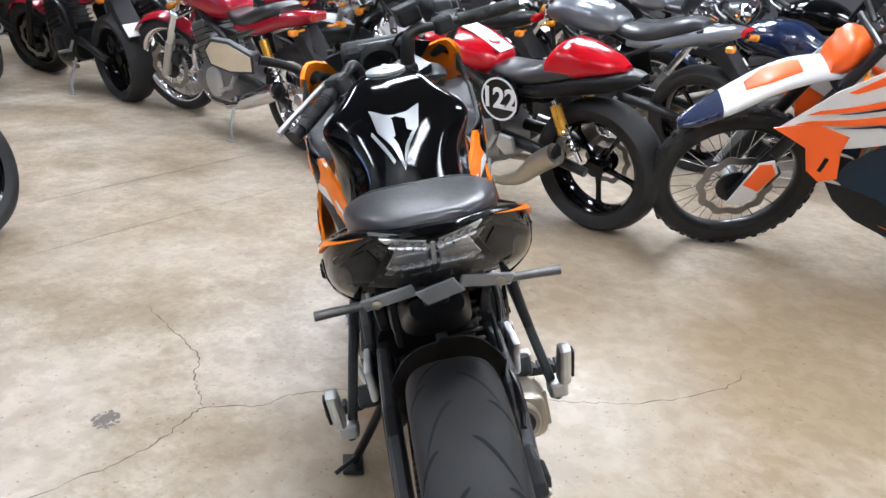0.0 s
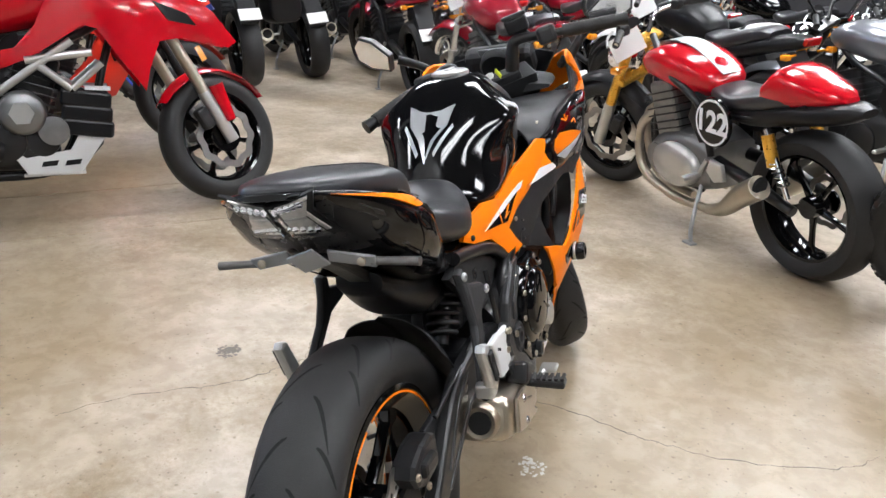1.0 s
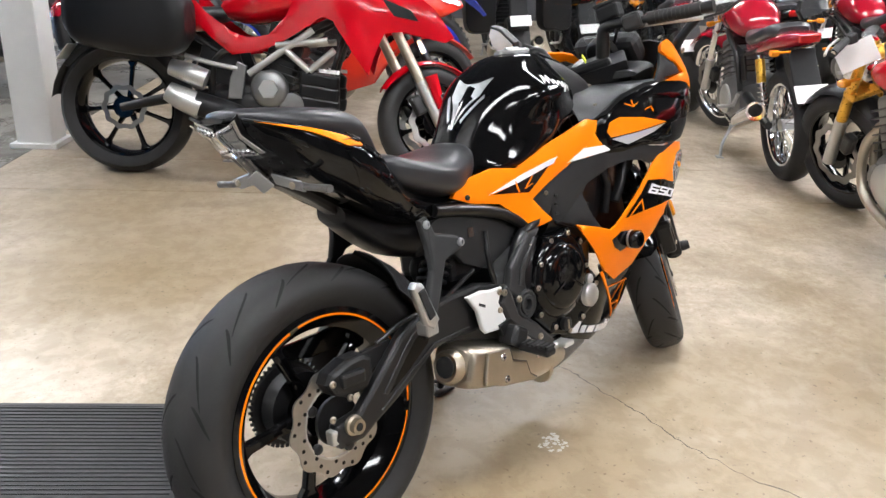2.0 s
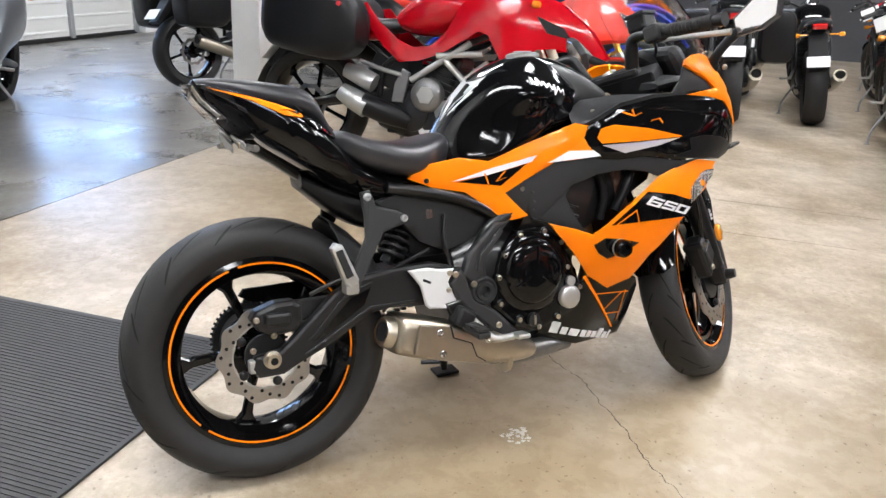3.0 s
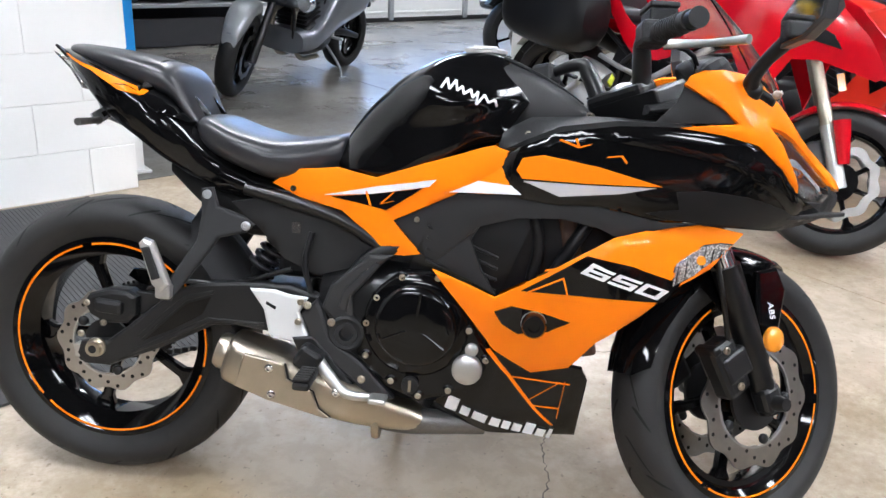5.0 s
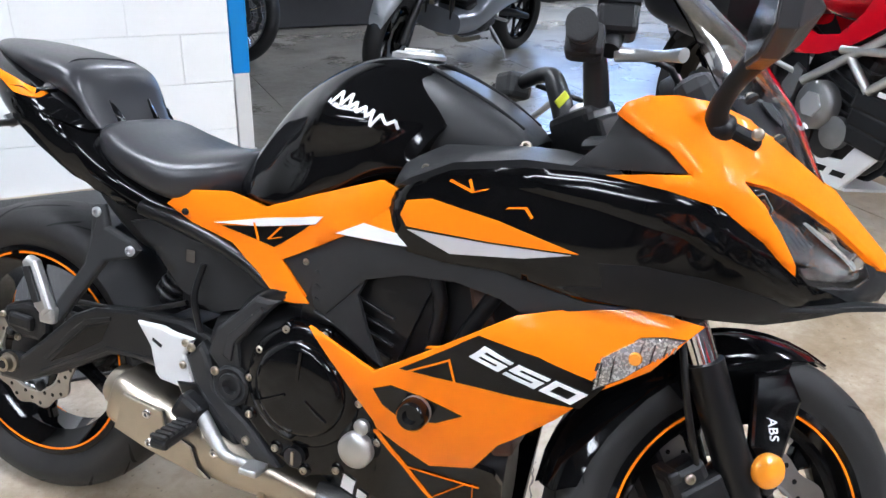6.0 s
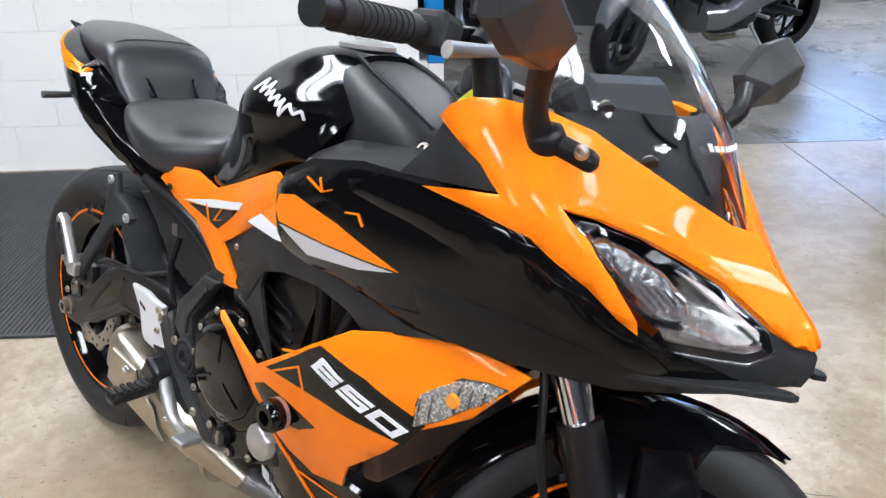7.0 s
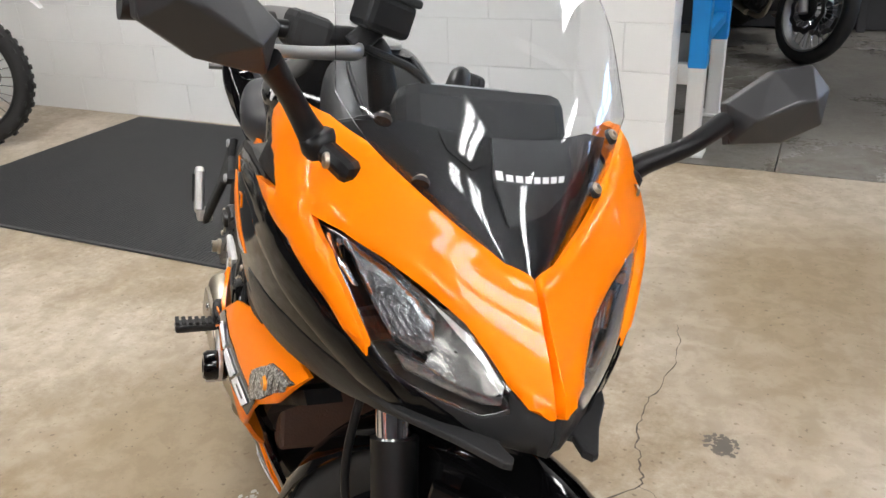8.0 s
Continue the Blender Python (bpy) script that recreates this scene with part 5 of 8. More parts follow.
for s in (-1, 1):
    # script emblem: a slanted scribble of pale strokes
    scribble = [(0.0, 0.0), (0.010, 0.026), (0.016, 0.004), (0.027, 0.029), (0.031, 0.006), (0.040, 0.020), (0.044, 0.004), (0.056, 0.019), (0.061, 0.003), (0.070, 0.020), (0.068, -0.010), (0.082, 0.018), (0.090, 0.004), (0.102, 0.016), (0.106, 0.002)]
    for (u0, v0), (u1, v1) in zip(scribble, scribble[1:]):
        x0, z0, x1, z1 = 0.676 + u0, 0.878 + 0.8 * v0 - 0.27 * u0, 0.676 + u1, 0.878 + 0.8 * v1 - 0.27 * u1
        n = math.hypot(x1 - x0, z1 - z0)
        dx, dz = -(z1 - z0) / n * 0.0021, (x1 - x0) / n * 0.0021
        part("emblem_stroke", panel([(x0 - dx, z0 - dz), (x1 - dx, z1 - dz), (x1 + dx, z1 + dz), (x0 + dx, z0 + dz)], tank_side, 0.0016, 0.0012, 0.006, s, 0), WHITE_DECAL, tank, "white slanted emblem stroke")
    for k, (u, w, h) in enumerate(((0.0, 0.026, 0.028), (0.031, 0.020, 0.018), (0.056, 0.030, 0.018), (0.091, 0.020, 0.018), (0.115, 0.017, 0.018), (0.136, 0.020, 0.018), (0.160, 0.022, 0.027), (0.186, 0.020, 0.018), (0.210, 0.008, 0.024))):
        x, z = 0.733 + u, 0.2475 - 0.285 * u
        slant = 0.28 * h
        for lo, hi in ((0.0, 0.90),):
            part("maker_bar", panel([(x + w * lo, z - 0.285 * w * lo), (x + w * hi, z - 0.285 * w * hi), (x + w * hi + slant, z + h - 0.285 * w * hi), (x + w * lo + slant, z + h - 0.285 * w * lo)], lower, 0.0072, 0.002, 0.01, s, 0), WHITE_DECAL, hero, "white maker's bar on the belly pan")

# engine
engine = part("engine", join(body([(0.46, 0.27, 0.50, 0.13, 4, 0.5), (0.56, 0.24, 0.54, 0.15, 4, 0.5), (0.70, 0.24, 0.53, 0.15, 4, 0.5), (0.80, 0.26, 0.46, 0.14, 4, 0.5)], 24, 3),
                             moved(body([(-0.09, -0.13, 0.13, 0.15, 5, 0.5), (0.09, -0.13, 0.13, 0.15, 5, 0.5)], 24, 2), pose(0.76, 0, 0.60, 0, 20, 0))), FRAME_BLACK, hero, "black parallel-twin engine")
part("clutch_cover", lathe([(0.104, -0.14), (0.104, -0.158), (0.098, -0.164), (0.082, -0.166), (0.078, -0.176), (0.066, -0.180), (0.030, -0.181)], (0.662, 0, 0.42), 48), BLACK_GLOSS, engine, "round black clutch cover")
for a in (35, 155, 275):
    part("clutch_rib", moved(box(0.05, 0.004, 0.006, (0.045, -0.181, 0)), pose(0.662, 0, 0.42, 0, a, 0)), BLACK_GLOSS, engine)
part("case_cover", plate([(0.545, 0.345), (0.560, 0.430), (0.580, 0.485), (0.625, 0.525), (0.70, 0.530), (0.755, 0.495), (0.780, 0.425), (0.815, 0.365), (0.800, 0.305), (0.735, 0.280), (0.675, 0.262), (0.61, 0.285)], -0.158, -0.120, 0.010), BLACK_GLOSS, engine, "gloss black engine side cover")
for x, z in ((0.629, 0.514), (0.698, 0.518), (0.582, 0.469), (0.564, 0.416), (0.566, 0.350), (0.619, 0.302), (0.675, 0.276), (0.734, 0.293), (0.748, 0.484), (0.766, 0.419), (0.803, 0.362)):
    part("cover_boss", lathe([(0.013, -0.14), (0.012, -0.160), (0.009, -0.162)], (x, 0, z), 14), BLACK_GLOSS, engine)
    part("cover_screw", bolt((x, -0.161, z), 0.0065), STEEL, engine)
part("oil_cap", lathe([(0.030, -0.13), (0.030, -0.170), (0.026, -0.174), (0.006, -0.174)], (0.768, 0, 0.341), 28), SILVER, engine, "bright round oil cap")
part("sight_glass", lathe([(0.013, -0.13), (0.013, -0.166), (0.009, -0.169)], (0.774, 0, 0.381), 20), SILVER, engine)
part("timing_plug", lathe([(0.017, -0.15), (0.017, -0.170), (0.008, -0.172)], (0.658, 0, 0.298), 20), DARK_METAL, engine)
part("generator_cover", lathe([(0.09, 0.14), (0.09, 0.165), (0.075, 0.178), (0.02, 0.18)], (0.66, 0, 0.40), 40), BLACK_SATIN, engine)
part("plug_slot", box(0.006, 0.003, 0.024, (0.658, -0.172, 0.298), bevel=0.001), STEEL, engine)
part("sprocket_cover", box(0.14, 0.03, 0.13, (0.50, 0.15, 0.38), bevel=0.02), BLACK_SATIN, engine)
for k in range(4):
    part("cylinder_fin", moved(box(0.15, 0.31, 0.006, (0, 0, 0), bevel=0.002), pose(0.74, 0, 0.525 + 0.022 * k, 0, 20, 0)), DARK_METAL, engine)
part("radiator", moved(box(0.035, 0.30, 0.30, bevel=0.008), pose(0.965, 0, 0.53, 0, -14, 0)), RADIATOR, hero, "brown dusty radiator behind the front wheel")
for y in (-0.05, 0.05):
    part("header_pipe", tube([(0.84, y, 0.56), (0.905, y, 0.50), (0.90, y, 0.35), (0.80, y * 0.8, 0.225), (0.66, y * 0.6, 0.215)], 0.019, 12), STEEL, hero, "steel exhaust header")
part("collector", tube([(0.70, -0.02, 0.215), (0.62, -0.07, 0.215), (0.56, -0.105, 0.225)], [0.03, 0.034, 0.036], 14), DARK_METAL, hero)
# silencer, a squat five-sided box of brushed steel under the gearbox
CAN = pose(0.462, -0.118, 0.268, 0, 15.5, 4)
silencer = part("silencer", moved(body([(-0.188, -0.038, 0.040, 0.044, 3.4, 0.5), (-0.168, -0.047, 0.047, 0.057, 4.4, 0.5), (-0.06, -0.050, 0.046, 0.062, 4.6, 0.5), (0.06, -0.047, 0.040, 0.062, 4.4, 0.5), (0.12, -0.044, 0.036, 0.054, 3.6, 0.5), (0.20, -0.032, 0.026, 0.040, 2.8, 0.5), (0.243, -0.022, 0.016, 0.030, 2.2, 0.5)], 32, 5), CAN), STEEL, hero, "short brushed steel silencer", 40)
part("silencer_tip", moved(lathe([(0.024, -0.014), (0.032, -0.016), (0.037, -0.008), (0.038, 0.03)], seg=28), CAN @ pose(-0.196, 0.0, 0.0) @ pose(0, 0, 0, 0, 0, -90)), STEEL, silencer)
part("silencer_bore", moved(lathe([(0.0235, -0.0165), (0.0235, -0.0135)], seg=24), CAN @ pose(-0.196, 0.0, 0.0) @ pose(0, 0, 0, 0, 0, -90)), GROOVE_SHADE, silencer)
part("heat_shield", moved(plate([(-0.150, 0.034), (-0.07, 0.040), (-0.055, 0.012), (0.0, 0.004), (0.022, -0.026), (0.050, -0.036), (0.042, -0.041), (-0.08, -0.043), (-0.150, -0.036)], -0.068, -0.058, 0.003), CAN), STEEL, silencer, "proud steel cover plate")
part("shield_seam", moved(plate([(-0.066, 0.042), (-0.051, 0.014), (0.003, 0.006), (0.024, -0.024), (0.052, -0.034), (0.050, -0.037), (0.022, -0.028), (0.0, 0.002), (-0.056, 0.010), (-0.071, 0.040)], -0.0655, -0.0645, 0.0), CAN), DARK_METAL, silencer)
for dx, dz in ((-0.095, 0.022), (-0.075, -0.028), (0.045, 0.018)):
    part("shield_bolt", moved(bolt((dx, -0.067, dz), 0.009), CAN), CHROME, silencer)
part("silencer_band", moved(lathe([(0.047, -0.006), (0.049, 0.0), (0.047, 0.006)], seg=28), CAN @ pose(0.128, 0, -0.003) @ pose(0, 0, 0, 0, 0, -90)), STEEL, silencer)
part("silencer_band", moved(lathe([(0.040, -0.007), (0.042, 0.0), (0.040, 0.007)], seg=28), pose(0.592, -0.118, 0.2025) @ pose(0, 0, 0, 0, 10, -90)), STEEL, silencer)
part("collector", tube([(0.56, -0.116, 0.222), (0.64, -0.112, 0.205), (0.70, -0.108, 0.203), (0.81, -0.085, 0.200)], [0.034, 0.030, 0.026, 0.022], 18, 4), STUB_STEEL, silencer, "dull steel collector pipe")
part("silencer_bracket", moved(box(0.05, 0.012, 0.028, (-0.02, -0.05, 0.052), bevel=0.003), CAN), BLACK_MATT, silencer)

part("battery_box", join(box(0.16, 0.17, 0.16, (0.44, 0.0, 0.555), bevel=0.015), box(0.10, 0.15, 0.10, (0.33, 0.01, 0.60), bevel=0.015)), BLACK_SATIN, hero, "black battery box under the seat")
# swing arm, shock, hugger, chain
arm = [(-0.045, 0.285), (-0.036, 0.312), (0.022, 0.318), (0.064, 0.352), (0.110, 0.392), (0.154, 0.430), (0.208, 0.456), (0.299, 0.468), (0.40, 0.470), (0.47, 0.45), (0.47, 0.375), (0.364, 0.367), (0.29, 0.374), (0.244, 0.370), (0.171, 0.330), (0.12, 0.304), (0.062, 0.280), (0.026, 0.262), (-0.030, 0.262)]
for s in (-1, 1):
    sw = part("swing_arm", plate(arm, s * 0.098, s * 0.128, 0.008), DARK_METAL, hero, "black pressed swing arm")
    part("arm_rib", plate([(0.085, 0.332), (0.150, 0.398), (0.185, 0.428), (0.245, 0.445), (0.245, 0.437), (0.19, 0.418), (0.155, 0.386), (0.095, 0.328)], s * 0.126, s * 0.131, 0.002), DARK_METAL, sw)
    part("arm_rib", plate([(0.075, 0.302), (0.165, 0.350), (0.235, 0.387), (0.35, 0.387), (0.35, 0.380), (0.24, 0.378), (0.17, 0.340), (0.08, 0.296)], s * 0.126, s * 0.131, 0.002), DARK_METAL, sw)
    part("arm_hollow", plate([(0.10, 0.325), (0.155, 0.380), (0.19, 0.412), (0.24, 0.430), (0.222, 0.392), (0.165, 0.357)], s * 0.1275, s * 0.1285, 0.0), BLACK_GLOSS, sw)
    part("axle_nut", lathe([(0.020, s * 0.126), (0.020, s * 0.134), (0.015, s * 0.136), (0.015, s * 0.148), (0.008, s * 0.148), (0.008, s * 0.140)], (0, 0, 0.302), 6 if s > 0 else 20), STEEL, sw, "bright axle nut")
    part("axle_bore", lathe([(0.0085, s * 0.1405), (0.0085, s * 0.1485)], (0, 0, 0.302), 12), GROOVE_SHADE, sw)
    part("chain_adjuster", box(0.03, 0.022, 0.03, (-0.035, s * 0.115, 0.29), bevel=0.004), SILVER, sw)
part("arm_bridge", box(0.10, 0.19, 0.06, (0.36, 0, 0.415), bevel=0.015), DARK_METAL, hero)
part("link_ring", join(lathe([(0.030, -0.012), (0.036, -0.004), (0.036, 0.004), (0.030, 0.012), (0.022, 0.010), (0.022, -0.010)], (0.350, -0.006, 0.508), 24, True), box(0.03, 0.03, 0.03, (0.375, -0.006, 0.490), bevel=0.006)), FRAME_SATIN, hero, "black ring at the upper shock mount")
shock = part("shock", tube([(0.31, -0.055, 0.47), (0.40, -0.055, 0.60)], 0.016, 12, 1), FRAME_BLACK, hero, "black rear shock with its spring")
part("spring", tube([(0.318 + 0.070 * t + 0.024 * math.cos(40 * t), -0.055 + 0.030 * math.sin(40 * t), 0.480 + 0.100 * t - 0.016 * math.cos(40 * t)) for t in [k / 60 for k in range(61)]], 0.0055, 8, 1), FRAME_BLACK, shock)


def hug(a, b):
    ang = radians(a * 1000)
    q = 0.334 - 0.055 * (abs(b) / 0.105) ** 3
    return q * math.cos(ang), b, 0.302 + q * math.sin(ang)


part("hugger", panel([(0.012, -0.104), (0.012, 0.104), (0.050, 0.104), (0.057, 0.07), (0.060, 0.0), (0.057, -0.07), (0.050, -0.104)], hug, 0.0, 0.004, 0.008, 1), BLACK_MATT, hero, "black moulded hugger over the rear tyre")
part("sprocket", join(lathe([(0.086, 0.078), (0.090, 0.084), (0.060, 0.088), (0.060, 0.076)], (0, 0, 0.302), 48, True), *[moved(box(0.008, 0.005, 0.006, (0.091, 0.082, 0), bevel=0), pose(0, 0, 0.302, 0, 360 * k / 46, 0)) for k in range(46)]), DARK_METAL, hero, "dark steel rear sprocket")
part("hub_carrier", lathe([(0.040, 0.02), (0.074, 0.030), (0.076, 0.066), (0.050, 0.074)], (0, 0, 0.302), 36), BLACK_SATIN, hero, "black cush drive carrier")
part("chain", join(*[box(0.015, 0.014, 0.012, (0.0 + 0.019 * k, 0.083, 0.394 - 0.0007 * k), bevel=0.003) for k in range(27)]), DARK_METAL, hero, "upper run of the drive chain")
part("chain", join(*[box(0.015, 0.014, 0.012, (0.03 + 0.019 * k, 0.083, 0.222 + 0.0047 * k), bevel=0.003) for k in range(25)]), DARK_METAL, hero, "lower run of the drive chain")
part("chain_guard", plate([(-0.022, 0.412), (-0.010, 0.428), (0.215, 0.430), (0.32, 0.452), (0.30, 0.420), (0.20, 0.384), (0.06, 0.384), (0.0, 0.398)], 0.058, 0.072, 0.003), BLACK_GLOSS, hero, "gloss black chain guard")
caliper = part("rear_caliper", join(plate([(-0.024, 0.410), (-0.036, 0.392), (-0.022, 0.366), (0.009, 0.350), (0.060, 0.352), (0.078, 0.372), (0.080, 0.412), (0.060, 0.424), (0.020, 0.424)], -0.118, -0.070, 0.010), box(0.06, 0.02, 0.03, (0.022, -0.119, 0.388), (0, 4, 0), 0.008), plate([(0.06, 0.36), (0.14, 0.40), (0.15, 0.42), (0.07, 0.42)], -0.10, -0.088, 0.003)), DARK_METAL, hero, "black rear brake caliper")
for x, z in ((-0.026, 0.392), (0.010, 0.352), (-0.038, 0.325)):
    part("caliper_bolt", bolt((x, -0.118, z), 0.007), STEEL, caliper)
part("brake_hose", tube([(0.10, -0.11, 0.43), (0.17, -0.12, 0.455), (0.28, -0.115, 0.46), (0.40, -0.115, 0.50)], 0.005, 8), FRAME_BLACK, hero)

# frame plates, peg hangers and pegs
for s in (-1, 1):
    hang = part("peg_hanger", leaning(plate([(0.222, 0.652), (0.245, 0.656), (0.258, 0.62), (0.312, 0.604), (0.332, 0.590), (0.318, 0.574), (0.266, 0.560), (0.210, 0.475), (0.182, 0.432), (0.160, 0.432), (0.162, 0.455), (0.222, 0.552), (0.226, 0.60)], s * 0.132, s * 0.150, 0.006), 0.22), BLACK_MATT, hero, "black pillion footrest hanger")
    for x, z in ((0.236, 0.642), (0.318, 0.588)):
        part("hanger_bolt", bolt((x, s * (0.150 + 0.22 * (0.64 - z) if z < 0.64 else 0.150), z), 0.009, s, 0.006), GREY_ALLOY, hang)
    peg = part("pillion_peg", join(plate([(0.124, 0.545), (0.134, 0.556), (0.152, 0.55), (0.186, 0.468), (0.168, 0.452), (0.150, 0.466)], s * 0.190, s * 0.212, 0.007), box(0.032, 0.035, 0.03, (0.170, s * 0.188, 0.452), bevel=0.006)), SILVER, hero, "folded silver pillion footrest with a rubber pad")
    part("peg_rubber", plate([(0.132, 0.538), (0.148, 0.542), (0.170, 0.482), (0.154, 0.476)], s * 0.212, s * 0.218, 0.003), BLACK_MATT, peg)
    part("frame_arm", join(plate([(0.470, 0.434), (0.487, 0.484), (0.539, 0.531), (0.559, 0.552), (0.607, 0.552), (0.581, 0.526), (0.560, 0.499), (0.531, 0.463), (0.538, 0.418), (0.500, 0.405)], s * 0.128, s * 0.152, 0.008), plate([(0.505, 0.440), (0.515, 0.478), (0.552, 0.515), (0.575, 0.538), (0.583, 0.530), (0.555, 0.497), (0.527, 0.465), (0.522, 0.432)], s * 0.150, s * 0.158, 0.003)), FRAME_SATIN, hero, "satin black ribbed frame arm")
    part("pivot_plate", join(plate([(0.461, 0.453), (0.474, 0.434), (0.494, 0.376), (0.559, 0.332), (0.628, 0.262), (0.590, 0.250), (0.511, 0.312), (0.458, 0.358), (0.431, 0.419)], s * 0.130, s * 0.158, 0.008), plate([(0.49, 0.44), (0.56, 0.43), (0.57, 0.34), (0.49, 0.36)], s * 0.110, s * 0.140, 0.006)), FRAME_SATIN, hero, "satin black swing arm pivot plate")
    part("frame_screw", bolt((0.563, s * 0.152, 0.518), 0.006, s), STEEL, hero)
    part("pivot_cap", lathe([(0.036, s * 0.14), (0.036, s * 0.156), (0.031, s * 0.160), (0.024, s * 0.157), (0.022, s * 0.161), (0.014, s * 0.161), (0.011, s * 0.150)], (0.524, 0, 0.388), 32), BLACK_MATT, hero, "round ribbed pivot cap")
    guard = part("heel_guard", plate([(0.326, 0.462), (0.377, 0.463), (0.404, 0.456), (0.445, 0.453), (0.428, 0.422), (0.449, 0.374), (0.429, 0.358), (0.377, 0.364), (0.367, 0.374), (0.356, 0.421)], s * 0.142, s * 0.156, 0.005), GUARD_WHITE, hero, "pale alloy heel guard")
    for x, z in ((0.431, 0.445), (0.427, 0.404)):
        part("guard_bolt", bolt((x, s * 0.156, z), 0.007, s), STEEL, guard)
    part("guard_slot", plate([(0.362, 0.440), (0.382, 0.430), (0.380, 0.424), (0.360, 0.434)], s * 0.1555, s * 0.1565, 0), GROOVE_SHADE, guard)
    rest = part("rider_peg", join(box(0.034, 0.085, 0.018, (0.462, s * 0.222, 0.312), (s * -4, 0, 0), 0.006), box(0.05, 0.05, 0.05, (0.455, s * 0.165, 0.335), (0, 30, 0), 0.01)), DARK_METAL, hero, "ribbed rider's footrest")
    for k in range(6):
        part("peg_rubber", box(0.030, 0.008, 0.006, (0.462, s * (0.195 + 0.013 * k), 0.323), (s * -4, 0, 0), 0.001), RUBBER, rest)
    part("peg_bracket", plate([(0.415, 0.372), (0.46, 0.378), (0.505, 0.33), (0.545, 0.285), (0.525, 0.278), (0.46, 0.32), (0.43, 0.34)], s * 0.140, s * 0.160, 0.005), FRAME_BLACK, hero)
    part("side_cover", panel([(0.27, 0.625), (0.345, 0.640), (0.50, 0.615), (0.57, 0.558), (0.53, 0.515), (0.45, 0.49), (0.38, 0.52), (0.33, 0.575)], lambda x, z: (x, 0.112, z), 0.0, 0.02, 0.03, s, 0.004), BLACK_MATT, hero, "black side cover under the seat")
    part("frame_tube", tube([(0.30, s * 0.112, 0.655), (0.42, s * 0.118, 0.632), (0.52, s * 0.122, 0.60), (0.60, s * 0.125, 0.55)], 0.014, 12), FRAME_BLACK, hero, "black frame tube")
    part("frame_tube", tube([(0.50, s * 0.125, 0.44), (0.55, s * 0.13, 0.53), (0.62, s * 0.13, 0.57)], 0.016, 12), FRAME_BLACK, hero, "black frame tube")
    for x, z in ((0.494, 0.410), (0.560, 0.298), (0.445, 0.44)):
        part("plate_bolt", bolt((x, s * 0.158, z), 0.008, s), STEEL, hero)
part("brake_pedal", join(tube([(0.47, -0.165, 0.335), (0.50, -0.172, 0.30), (0.535, -0.178, 0.272), (0.59, -0.185, 0.272)], [0.012, 0.013, 0.010, 0.008], 10), box(0.035, 0.04, 0.012, (0.60, -0.195, 0.274))), SILVER, hero, "silver brake pedal")
part("side_decal", box(0.018, 0.002, 0.022, (0.405, -0.1135, 0.585), bevel=0), LAMP_GREY, hero, "small grey sticker")
part("reservoir_hose", tube([(0.445, -0.135, 0.46), (0.43, -0.135, 0.52), (0.44, -0.125, 0.58)], 0.006, 8), FRAME_BLACK, hero)
part("side_stand", join(tube([(0.53, 0.12, 0.30), (0.57, 0.19, 0.17), (0.602, 0.245, 0.072)], 0.011, 10), tube([(0.585, 0.235, 0.095), (0.55, 0.29, 0.085)], 0.006, 8, 1), box(0.075, 0.05, 0.010, (0.607, 0.252, 0.060), (11, 0, 0), 0.004)), FRAME_BLACK, hero, "black side stand with its foot on the floor")
part("gear_pedal", tube([(0.46, 0.165, 0.32), (0.55, 0.17, 0.30), (0.62, 0.19, 0.31)], 0.007, 8), SILVER, hero)

# front end, all turned with the bars
for s in (-1, 1):
    leg = part("fork_leg", steered(join(tube([STEER_AT + RAKE * 0.66 + Vector((0.014, s * 0.094, 0)), STEER_AT + RAKE * 0.28 + Vector((0.020, s * 0.094, 0))], 0.0215, 18, 1), tube([STEER_AT + RAKE * 0.30 + Vector((0.020, s * 0.094, 0)), STEER_AT + RAKE * 0.10 + Vector((0.020, s * 0.094, 0)), STEER_AT + RAKE * -0.02 + Vector((0.020, s * 0.094, 0))], [0.029, 0.027, 0.024], 18, 3))), FRAME_BLACK, hero, "black telescopic fork leg")
    part("fork_chrome", steered(tube([STEER_AT + RAKE * 0.36 + Vector((0.0185, s * 0.094, 0)), STEER_AT + RAKE * 0.29 + Vector((0.0198, s * 0.094, 0))], 0.0222, 18, 1)), CHROME, leg)
    part("fork_foot", steered(box(0.05, 0.045, 0.06, (1.332, s * 0.098, 0.29), (0, -24, 0), 0.012)), DARK_METAL, leg)
    part("front_axle", steered(lathe([(0.016, s * 0.10), (0.016, s * 0.13), (0.013, s * 0.145), (0.006, s * 0.145)], (1.334, 0, 0.282), 18)), DARK_METAL, leg)
    cal = part("front_caliper", steered(moved(join(box(0.066, 0.052, 0.118, bevel=0.012), box(0.070, 0.034, 0.060, (0.012, s * 0.014, 0), bevel=0.008), box(0.02, 0.056, 0.02, (-0.02, 0, 0.05), bevel=0.005)), pose(1.228, s * 0.082, 0.352, 0, -30, 0))), DARK_METAL, hero, "black front brake caliper")
    for k in (-1, 1):
        part("caliper_bolt", steered(bolt((1.228 - 0.02 * k, s * 0.108, 0.352 + 0.035 * k), 0.008, s)), STEEL, cal)
    part("brake_line", steered(tube([(1.222, s * 0.10, 0.40), (1.185, s * 0.12, 0.49), (1.165, s * 0.115, 0.59), (1.14, s * 0.09, 0.70)], 0.0055, 8)), FRAME_BLACK, hero)
    part("side_reflector", steered(lathe([(0.026, s * 0.122), (0.026, s * 0.128), (0.022, s * 0.132), (0.004, s * 0.133)], (1.318, 0, 0.410), 28)), AMBER, hero, "round amber side reflector")


